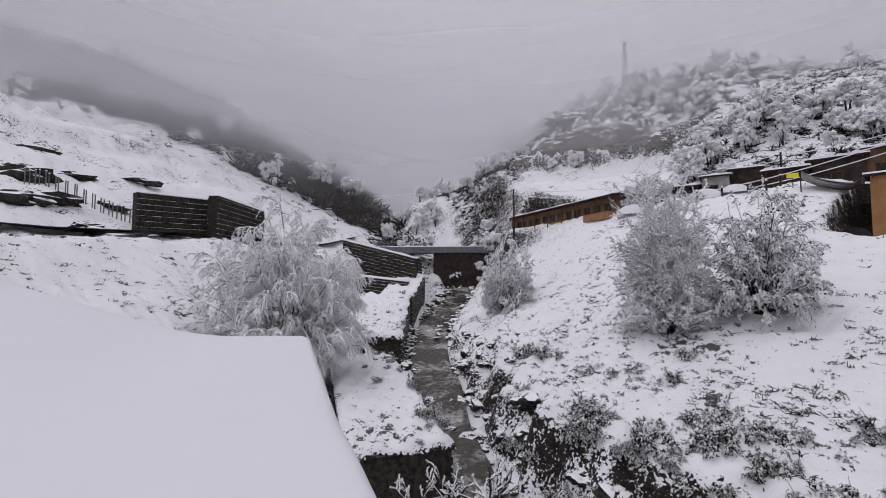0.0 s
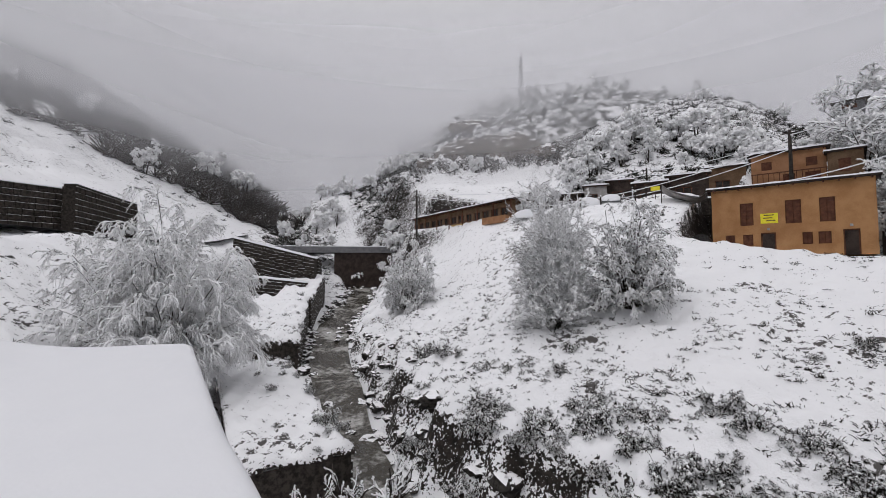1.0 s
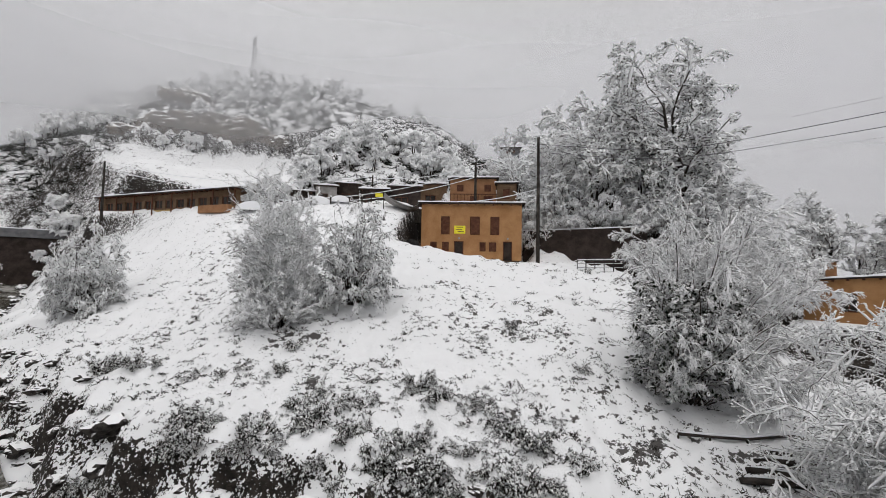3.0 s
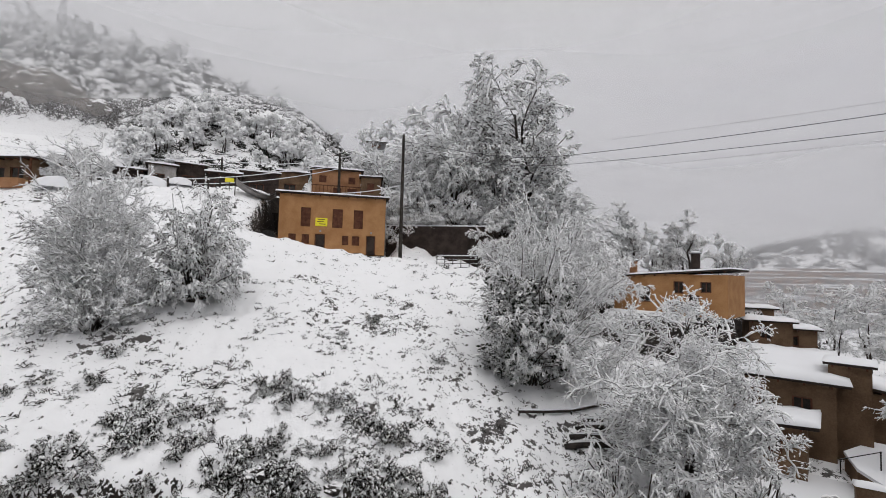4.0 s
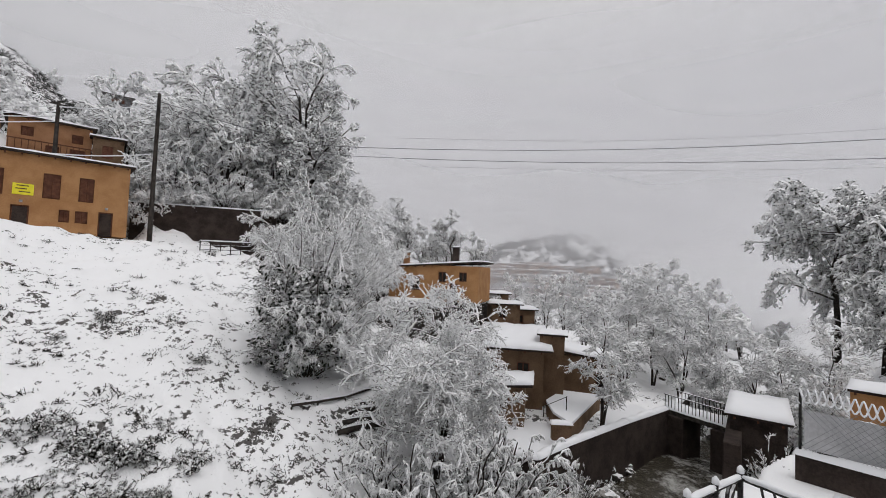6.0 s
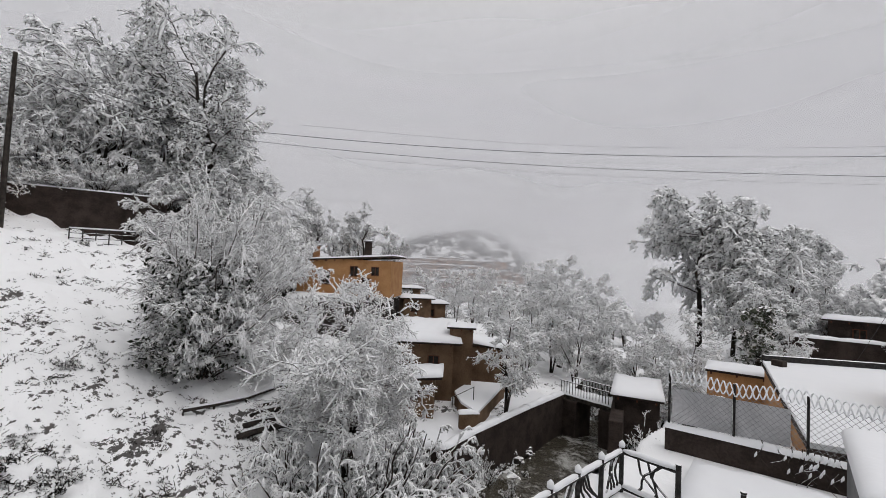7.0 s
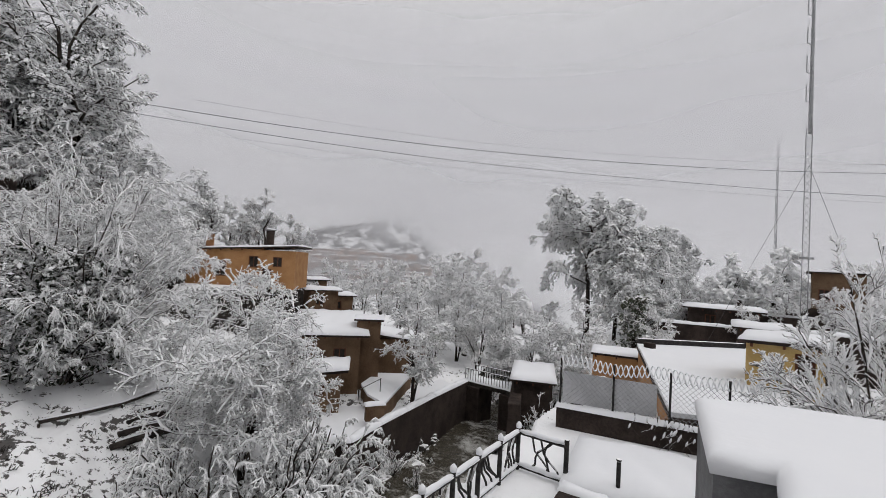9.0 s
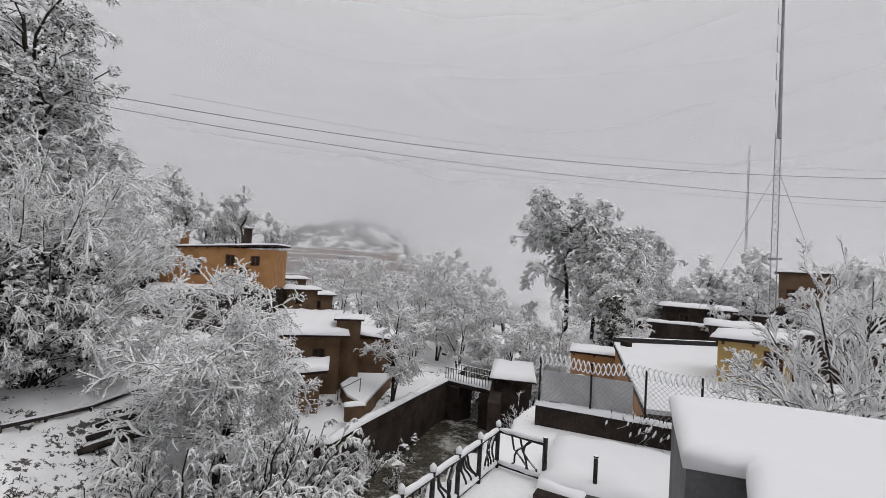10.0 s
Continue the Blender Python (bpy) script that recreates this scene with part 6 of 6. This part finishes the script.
    for k in range(5):
        part("aerial", Shape().tube([(0.08, 0, hi + 1.4 + k * 1.6), (0.22, 0, hi + 1.5 + k * 1.6), (0.22, 0, hi + 2.4 + k * 1.6)], 0.025, 5), "metal", m)
    for b, d in ((150, 36), (166, 26)):
        g = Vector(spot(b, d, -5.0)) - m.location
        gl = Matrix.Rotation(radians(-20), 3, "Z") @ g
        part("guy_wire", Shape().tube([(0, 0, hi * 0.85), tuple(gl)], 0.012, 4), "blackwire", m)


build_village()


def build_retaining_wall():
    """Dark wall behind the pole with a garden fence in front."""
    a, c = Vector(spot(58.6, 53.5, 0)), Vector(spot(73.5, 51, 0))
    n, t = (c - a).length, math.degrees(math.atan2(c.y - a.y, c.x - a.x))
    w = thing("retaining_wall", (a.x, a.y, -0.5), t, "tall dark brown retaining wall under the trees", "wall")
    part("masonry", Shape().block(0, 0, 0, n, 0.6, 6.0, 0.05), "dark", w)
    part("snow", snow_cap(0, 0, n, 0.7, 6.004, 0.18, 0.05, 110, 24, 5), "snow", w, smooth=True)
    PLACE = [spot(65.4, 46.5), spot(70.8, 45.2)]
    n, t = math.dist(*PLACE), math.degrees(math.atan2(PLACE[1][1] - PLACE[0][1], PLACE[1][0] - PLACE[0][0]))
    f = thing("garden_fence", (*PLACE[0], 0.2), t, "low iron fence with snow-lined rails at the slope's edge", "fence")
    for k in range(6):
        part("post", Shape().tube([(k * n / 5, 0, -0.6), (k * n / 5, 0, 1.55)], 0.05, 6), "iron", f)
    for z in (0.35, 0.75, 1.15, 1.5):
        part("rail", Shape().tube([(0, 0, z), (n, 0, z)], 0.04, 6), "iron", f)
    part("rail_snow", Shape().tube([(0, 0, 1.57), (n * 0.5, 0, 1.58), (n, 0, 1.57)], 0.055, 6), "snow", f, smooth=True)


build_retaining_wall()


def build_slope_steps():
    """Rough log steps and a water pipe at the foot of the slope."""
    rng = random.Random(21)
    first = None
    for k in range(9):
        x, y = spot(85.4 + 0.55 * k, 22.6 + 0.75 * k)
        m = pose(x, y, land_at(x, y) + 0.1, 0, rng.uniform(-4, 4), -70 + rng.uniform(-9, 9))
        if first is None:
            first = thing("log_step", (0, 0, 0), 0, "dark rough log laid as a step in the snowy slope", "log", "log steps on the slope")
            first.matrix_basis = m
            part("log", Shape().tube([(-1.3, 0, -0.05), (-0.4, 0.05, 0), (0.5, -0.03, 0.02), (1.2, 0.02, -0.04)], [0.14, 0.16, 0.15, 0.13], 8), "pole", first, smooth=True)
            part("snow", Shape().tube([(-1.1, 0.08, 0.1), (-0.3, 0.1, 0.15), (0.4, 0.06, 0.16), (1.0, 0.08, 0.1)], [0.04, 0.1, 0.11, 0.04], 7), "snow", first, smooth=True)
        else:
            copy_thing(first, m)
    line = [spot(b, d) for b, d in ((76.5, 23.6), (79.6, 23.9), (83.0, 24.6), (86.5, 26.2), (90.2, 28.2))]
    pts = [(x, y, land_at(x, y) + 0.16) for x, y in line]
    p = thing("water_pipe", (0, 0, 0), 0, "long dark water pipe along the slope's foot, topped with snow", "pipe")
    part("pipe", Shape().tube(pts, 0.09, 8), "pole", p, smooth=True)
    part("snow", Shape().tube([(x, y, z + 0.09) for x, y, z in pts], [0.04, 0.08, 0.07, 0.08, 0.04], 7), "snow", p, smooth=True)
    for x, y, z in pts:
        part("prop", Shape().tube([(x, y, z - 1.0), (x, y, z - 0.08)], 0.05, 6), "pole", p)


build_slope_steps()


def catenary(a, b, sag, n=14):
    a, b = Vector(a), Vector(b)
    return [tuple(a.lerp(b, i / n) - Vector((0, 0, sag * 4 * (i / n) * (1 - i / n)))) for i in range(n + 1)]


def build_poles():
    def pole(b, d, z0, z1, r, label, arms=1):
        p = thing("utility_pole", (*spot(b, d), z0), -b, label, "pole")
        h = z1 - z0
        part("shaft", Shape().tube([(0, 0, -0.5), (0, 0, h)], [r * 1.2, r * 0.8], 10), "pole", p)
        for k in range(arms):
            part("crossarm", Shape().box(-0.6, -0.06, h - 0.35 - k * 0.7, 0.6, 0.06, h - 0.25 - k * 0.7), "pole", p)
            for x in (-0.5, 0, 0.5):
                part("insulator", Shape().tube([(x, 0, h - 0.247 - k * 0.7), (x, 0, h - 0.1 - k * 0.7)], [0.05, 0.03], 6), "concrete", p)
        return p
    pole(60.5, 45, 1.4, rise(17.7, 45), 0.17, "tall dark wooden utility pole beside the ochre house", 0)
    pole(52.25, 54, 7.2, rise(14.8, 54), 0.17, "weathered wooden utility pole behind the ochre house", 1)
    pole(9.4, 76, 7.0, rise(11.1, 76), 0.16, "wooden utility pole beside the inn", 1)
    pole(38.5, 62, 9.0, 14.0, 0.13, "wooden utility pole among the lane huts", 1)
    runs = [
        ("frosted", spot(9.4, 76, rise(10.9, 76)), spot(38.5, 62, 13.8), 1.6), ("frosted", spot(9.4, 76, rise(10.4, 76)), spot(38.5, 62, 13.2), 2.2),
        ("frosted", spot(38.5, 62, 13.7), spot(52.25, 54, rise(14.3, 54)), 0.7), ("frosted", spot(38.5, 62, 13.1), spot(52.25, 54, rise(13.4, 54)), 0.9),
        ("frosted", spot(28, 60, 9.6), spot(52.25, 54, rise(13.8, 54)), 1.0), ("frosted", spot(28, 60, 9.3), spot(52.25, 54, rise(12.9, 54)), 1.1),
        ("frosted", spot(47, 48, 8.1), spot(60.5, 45, 9.0), 0.5),
        ("frosted", spot(52.25, 54, rise(14.3, 54)), spot(60.5, 45, rise(16.6, 45)), 0.3),
        ("frosted", spot(60.5, 45, rise(16.9, 45)), spot(165, 62, rise(10.7, 62)), -0.5), ("frosted", spot(60.5, 45, rise(16.0, 45)), spot(165, 62, rise(9.3, 62)), 1.0),
    ]
    for _, a, b, sag in runs[:8]:
        solo("cable", Shape().tube(catenary(a, b, sag), 0.05, 5), "snow", "sagging overhead cable coated with snow", "cable", "overhead cables of the lane")
    # cables over the valley, on bearings past the old tree
    def long_wire(points, r, mat, label):
        pts = [spot(b, d, rise(e, d)) for b, d, e in points]
        out = []
        for i in range(len(pts) - 1):
            p0, p1, p2, p3 = (Vector(pts[max(0, min(len(pts) - 1, i + k))]) for k in (-1, 0, 1, 2))
            for j in range(8):
                t = j / 8
                out.append(tuple(0.5 * (2 * p1 + (p2 - p0) * t + (2 * p0 - 5 * p1 + 4 * p2 - p3) * t * t + (3 * p1 - p0 - 3 * p2 + p3) * t ** 3)))
        solo("cable", Shape().tube(out + [pts[-1]], r, 5), mat, label, "cable", "cables over the valley")
    far = [(60.5, 45), (74.2, 38), (87.6, 34), (119.9, 34), (148.2, 42), (164.2, 55), (175, 70)]
    for els, mat, r in (((16.9, 15.2, 15.4, 15.2, 12.7, 10.7, 9.4), "blackwire", 0.022), ((15.9, 14.2, 14.2, 13.6, 10.9, 8.6, 7.4), "blackwire", 0.02)):
        long_wire([(b, d, e) for (b, d), e in zip(far, els)], r, mat, "thin dark overhead cable crossing the valley")
    for shift in (1.3, -2.2):
        long_wire([(b, d * 1.5, e + shift) for (b, d), e in zip(far[2:], (15.4, 14.9, 12.3, 10.2, 9.0))], 0.016, "wire", "faint pale overhead cable crossing the valley")
    # tower on the cliff top, faint in the cloud
    t = thing("hilltop_tower", (*spot(23.4, 150), rise(22.6, 150) - 2), 0, "slim lattice tower on the hilltop, half lost in cloud", "tower")
    for x, y in ((-0.7, -0.7), (0.7, -0.7), (0.7, 0.7), (-0.7, 0.7)):
        part("leg", Shape().tube([(x, y, -3), (x * 0.4, y * 0.4, 16)], 0.14, 5), "metal", t)
    for k in range(9):
        f = 1 - 0.6 * k / 9
        part("brace", Shape().tube([(-0.7 * f, -0.7 * f, k * 1.8), (0.7 * f, -0.7 * f, k * 1.8 + 1.6)], 0.08, 4), "metal", t)
    building("hilltop_hut", (*spot(24.4, 126), rise(22.4, 126)), -24, 5.5, 4, 2.2, "concrete", (), (), "pale hut beside the hilltop tower", "hut", eave=0.3, snow=0.3, seed=120)


build_poles()


def build_gorge():
    """Walls, ledges, ruin, road bridge and boulders of the upper gorge."""
    rng = random.Random(12)

    def stone_wall(name, label, p, q, z0, z1, thick, course=0.42, group="", snow=0.22, slope=0.0):
        """A wall of separate rough blocks from p to q; slope: rise along it."""
        n, t = math.dist(p, q), math.degrees(math.atan2(q[1] - p[1], q[0] - p[0]))
        w = thing(name, (*p, z0), t, label, "wall", group)
        core = Shape().add([(0, 0.06, -0.5), (n, 0.06, -0.5), (n, thick - 0.06, -0.5), (0, thick - 0.06, -0.5), (0, 0.06, z1 - z0), (n, 0.06, z1 - z0 + slope * n), (n, thick - 0.06, z1 - z0 + slope * n), (0, thick - 0.06, z1 - z0)],
                           [(3, 2, 1, 0), (4, 5, 6, 7), (0, 1, 5, 4), (1, 2, 6, 5), (2, 3, 7, 6), (3, 0, 4, 7)])
        part("core", core, "stone", w)
        rows = int((z1 - z0) / course)
        for face in (0, 1):
            for r in range(rows):
                x = -rng.random() * 0.5
                while x < n:
                    l = rng.uniform(0.5, 1.1)
                    a, b = max(0, x), min(n, x + l)
                    if b - a > 0.2:
                        zz = r * course + slope * (a + b) / 2
                        y = (-0.02 - 0.06 * rng.random()) if face == 0 else thick - 0.1
                        part("stone", Shape().block(a + 0.015, y, zz + 0.015, b - 0.015, y + 0.2, zz + course - 0.015, 0.05), "stone", w)
                    x += l
            if thick > 2:
                break
        cap = snow_cap(0, 0, n, thick, z1 - z0 + 0.004, snow, 0.1, rng.randrange(999), 60 if thick > 2 else 20, 26 if thick > 2 else 8)
        lump = 0.5 * snow if thick > 2 else 0.0
        cap.v = [(x, y - 0.6 * lump * math.sin(1.9 * x + 0.8) * (y < 0.3), z + slope * x + lump * (math.sin(2.3 * x + 1.1 * y) * math.sin(2.9 * y - 0.7 * x) + 0.5 * math.sin(5.3 * x - 2 * y) * math.sin(4.7 * y)) * (0.02 < y < thick - 0.02)) for x, y, z in cap.v]
        part("snow", cap, "ground" if thick > 2 else "snow", w, smooth=True)
        return w

    # stepped ledges on the near bank, each a revetment with earth behind
    stone_wall("revetment", "massive stone ledge above the stream, snow piled on top", spot(1.4, 22.0), spot(-6.7, 38), -11.6, -8.7, 5.2, 0.5, snow=0.35, slope=0.09)
    stone_wall("revetment", "stone ledge above the stream with a thick snow cushion", spot(-5.4, 42.0), spot(-4.3, 56), -9.4, -6.3, 6.3, 0.5, snow=0.4, slope=0.24)
    stone_wall("revetment", "dark stone embankment wall along the stream under the ruin", spot(-4.0, 56.5), spot(-2.4, 72), -8.6, -3.2, 4.5, 0.5, snow=0.35, slope=0.18)
    stone_wall("ruined_wall", "dark roofless stone ruin with snow on its broken courses", spot(-3.4, 70), spot(-12.6, 74), -4.0, 2.4, 1.6, 0.55, snow=0.3, slope=0.25)
    stone_wall("ruined_wall", "broken lower wall of the stone ruin", spot(-4.4, 64), spot(-12.4, 68), -5.0, -1.2, 1.2, 0.5, snow=0.3, slope=0.1)
    stone_wall("ruined_wall", "fallen corner of the stone ruin", spot(-3.2, 72), spot(-2.8, 84), -4.0, 2.6, 1.2, 0.55, snow=0.25)
    # road bridge
    a, c = Vector(spot(-11.5, 92, 0)), Vector(spot(9.0, 86, 0))
    n = (c - a).length
    b = thing("road_bridge", (a.x, a.y, 4.2), math.degrees(math.atan2(c.y - a.y, c.x - a.x)), "concrete road bridge over the gorge with snowy parapets", "bridge")
    part("deck", Shape().block(0, 0, 0, n, 5.0, 0.7, 0.05), "concrete", b)
    part("road_snow", snow_cap(0, 0.2, n, 4.8, 0.704, 0.15, 0.0, 130, 24, 8), "snow", b, smooth=True)
    for y in (0.0, 4.75):
        part("parapet", Shape().block(0, y, 0.704, n, y + 0.25, 1.25, 0.03), "concrete", b)
        part("parapet_snow", snow_cap(0, y, n, y + 0.25, 1.254, 0.14, 0.04, 131, 30, 4), "snow", b, smooth=True)
    x0 = n * 0.515
    part("abutment", Shape().block(x0, 0.3, -7.5, n, 4.7, -0.004, 0.08), "dark", b)
    part("abutment", Shape().block(0, 0.3, -7.5, n * 0.3, 4.7, -0.004, 0.08), "dark", b)
    # road and walls of the near slope
    road = []
    for i in range(60):
        t = i / 59
        bearing = -75 + 63.5 * t
        d = np.interp(bearing, [-75, -46, -36, -27, -16, -11.5], [52, 50, 51, 55, 74, 92])
        z = np.interp(bearing, [-75, -46, -36, -27, -16, -11.5], [2.4, 2.9, 3.75, 4.6, 5.2, 5.0])
        for k in range(5):
            dd = d + (k - 2) * 1.3
            road.append((*spot(bearing, dd), 0.0))
    road = np.array(road)
    level = land(road[:, :2], False).reshape(60, 5)[:, 1:4].mean(1)
    road[:, 2] = np.repeat(level + 0.3, 5) + np.tile([0.0, 0.08, 0.1, 0.08, 0.0], 60)
    me = grid_mesh("road", road[::-1], 60, 5, "asphalt")
    tagged(new("road", me), "slushy grey mountain road along the slope", "road", kind="structure")
    stone_wall("roadside_wall", "dark stone retaining wall above the road", spot(-35.6, 55), spot(-28.3, 58), 3.6, 8.4, 1.2, 0.6, group="retaining walls above the road", snow=0.15, slope=0.03)
    stone_wall("roadside_wall", "dark stone retaining wall above the road", spot(-27.8, 56.5), spot(-22.6, 66), 4.0, 9.0, 1.2, 0.6, group="retaining walls above the road", snow=0.15, slope=-0.03)
    # row of pale posts on the bank above the road
    first = None
    for k in range(26):
        bb = -44.5 + k * 0.36 + 0.1 * math.sin(k * 3.3)
        d = 60 - 0.1 * k
        p = (*spot(bb, d), land_at(*spot(bb, d)))
        if first is None:
            first = thing("fence_stake", p, 0, "pale wooden stake in a row on the snowy bank", "stake", "stakes above the road")
            part("shaft", Shape().tube([(0, 0, -2.2), (0, 0, 1.5)], 0.055, 6), "concrete", first)
            part("snow", Shape().tube([(0, 0, 1.502), (0, 0, 1.58), (0, 0, 1.62)], [0.08, 0.08, 0.02], 6), "snow", first, smooth=True)
        else:
            copy_thing(first, pose(*p))
    # dark outcrops in the bank above the road
    for i, (bb, d, sx, sz) in enumerate(((-45.5, 56, 3.6, 1.3), (-42.5, 57, 2.6, 0.9), (-39.8, 54, 2.2, 0.7), (-45.0, 62, 4.0, 1.5), (-38.0, 61, 2.0, 0.7), (-30.0, 70, 2.4, 0.6), (-41.0, 70, 3.0, 0.7), (-35.5, 76, 3.2, 0.7), (-44.0, 78, 3.0, 0.8), (-26.5, 80, 2.6, 0.6))):
        bm = bmesh.new()
        bmesh.ops.create_icosphere(bm, subdivisions=3, radius=1)
        for v in bm.verts:
            v.co *= 0.8 + 0.55 * noise.noise(v.co * 1.7 + Vector((i * 9, 3, 0)))
        me = bpy.data.meshes.new("outcrop")
        bm.to_mesh(me)
        bm.free()
        me.materials.append(M["rock"])
        ob = tagged(new("outcrop", me), "dark rock outcrop breaking through the snowy bank", "rock", "outcrops above the road")
        ob.matrix_basis = pose(*spot(bb, d), land_at(*spot(bb, d)) + 0.1, 0, 0, -bb) @ Matrix.Diagonal((sx, 1.3, sz, 1))
    # bare cliff faces of the hill
    for i, (bb, d, e, sx, sz) in enumerate(((11.6, 100.5, 14.6, 4.5, 1.6), (14.6, 100.5, 15.6, 5.5, 2.8), (18.4, 100, 16.4, 6.5, 4.0), (22.4, 99.5, 16.2, 5.5, 3.4), (26.0, 99.5, 15.6, 4.0, 2.2), (16.5, 103, 19.2, 5, 1.8))):
        bm = bmesh.new()
        bmesh.ops.create_icosphere(bm, subdivisions=4, radius=1)
        for v in bm.verts:
            n1, n2 = noise.noise(v.co * 1.4 + Vector((i * 5, 1, 0))), noise.noise(v.co * 4.5 + Vector((0, i * 3, 2)))
            v.co *= 0.85 + 0.45 * n1 + 0.16 * n2
            v.co.z = v.co.z * 0.85 + 0.15 * round(v.co.z * 5) / 5
        me = bpy.data.meshes.new("cliff")
        bm.to_mesh(me)
        bm.free()
        me.materials.append(M["cliff"])
        ob = tagged(new("cliff", me), "bare brown cliff face with snow on its ledges", "cliff", "cliffs of the hill")
        x, y = spot(bb, d)
        ob.matrix_basis = pose(x, y, rise(e, d), 22, 0, -bb) @ Matrix.Diagonal((sx, 1.9, sz, 1))
    # boulders in and beside the stream
    kinds = []
    for sd in range(5):
        r2 = np.random.RandomState(200 + sd)
        bm = bmesh.new()
        bmesh.ops.create_icosphere(bm, subdivisions=3, radius=1)
        for v in bm.verts:
            v.co *= 0.78 + 0.5 * noise.noise(v.co * 1.3 + Vector((sd * 7, 0, 0))) + 0.16 * noise.noise(v.co * 3.7 + Vector((0, sd * 5, 0)))
            v.co.z *= 0.7
        me = bpy.data.meshes.new("boulder")
        bm.to_mesh(me)
        bm.free()
        me.materials.append(M["rock"])
        kinds.append(me)
    r3 = np.random.RandomState(7)
    for i in range(295):
        k = r3.randint(141, 212) if i < 265 else r3.randint(212, 246)
        k = min(k, len(P_FINE) - 2)
        t = P_FINE[k + 1, :2] - P_FINE[k, :2]
        nrm = np.array([-t[1], t[0]]) / np.linalg.norm(t)
        side = r3.uniform(-1, 1)
        off = math.copysign(abs(side) ** (0.16 if i % 3 else 0.8), side) * (2.6 if k < 212 else 3.2)
        if i >= 190 and i < 265:
            k = r3.randint(178, 212)
            off = r3.uniform(2.4, 5.2)
        x, y = P_FINE[k, :2] + nrm * off
        ob = tagged(new("boulder", kinds[i % 5]), "wet dark boulder with a cap of snow in the stream", "boulder", "boulders of the stream")
        s = r3.uniform(0.3, 0.95) * (0.62 + 0.5 * abs(side))
        if 190 <= i < 265:
            s *= 0.95
        ob.matrix_basis = pose(x, y, land_at(x, y) if 190 <= i < 265 else P_FINE[k, 2] + 0.35, r3.uniform(-15, 15), r3.uniform(-15, 15), r3.uniform(0, 360)) @ Matrix.Diagonal((s * r3.uniform(0.8, 1.4), s, s * r3.uniform(0.7, 1.0), 1))

    p, q = spot(103, 21.0), spot(119, 29.4)
    for i in range(100):
        if i < 46:
            f = r3.uniform()
            x, y = p[0] + (q[0] - p[0]) * f + r3.normal() * 0.9, p[1] + (q[1] - p[1]) * f + r3.normal() * 0.7
        else:
            k = r3.randint(141, 182)
            t = P_FINE[k + 1, :2] - P_FINE[k, :2]
            x, y = P_FINE[k, :2] + np.array([-t[1], t[0]]) / np.linalg.norm(t) * r3.uniform(-3.8, -1.6)
        s = r3.uniform(0.3, 0.9)
        ob = tagged(new("boulder", kinds[i % 5]), "dark wet boulder with snow at the foot of the wall", "boulder", "boulders at the walls' feet")
        ob.matrix_basis = pose(x, y, land_at(x, y) + 0.1, r3.uniform(-15, 15), r3.uniform(-15, 15), r3.uniform(0, 360)) @ Matrix.Diagonal((s * r3.uniform(0.8, 1.4), s, s * r3.uniform(0.6, 0.9), 1))


build_gorge()


def build_far_mast():
    m = thing("far_mast", spot(156.2, 152, -6), 0, "thin lattice mast standing pale in the mist", "mast")
    for k in range(3):
        part("leg", Shape().tube([(0.35 * math.cos(k * 2.094), 0.35 * math.sin(k * 2.094), 0), (0.2 * math.cos(k * 2.094), 0.2 * math.sin(k * 2.094), 46)], 0.07, 5), "metal", m)
    for k in range(21):
        part("brace", Shape().tube([(0.3, 0, k * 2.1), (-0.15, 0.26, k * 2.1 + 1.0), (-0.15, -0.26, k * 2.1 + 2.0)], 0.05, 4), "metal", m)


build_far_mast()


def build_far_village():
    """Small houses on the hill across the valley, pale in the mist."""
    rng = random.Random(77)
    first = None
    for k in range(56):
        b, d = rng.uniform(101, 116), rng.uniform(188, 228)
        x, y = spot(b, d)
        m = pose(x, y, land_at(x, y, False) - 0.5, 0, 0, -b + rng.uniform(-12, 12)) @ Matrix.Diagonal((rng.uniform(0.8, 2.0), 1, rng.uniform(0.8, 1.3), 1))
        if first is None:
            first = building("far_house", (0, 0, 0), 0, 7, 5, 3.6, "terracotta", tuple((-2.8 + 2 * i, -1.8 + 2 * i, 1.3, 2.5) for i in range(3)), (), "distant reddish house with a snowy flat roof", eave=0.4, snow=0.35, group="houses across the valley", shutters=False, seed=140)
            first.matrix_basis = m
        else:
            copy_thing(first, m)


build_far_village()
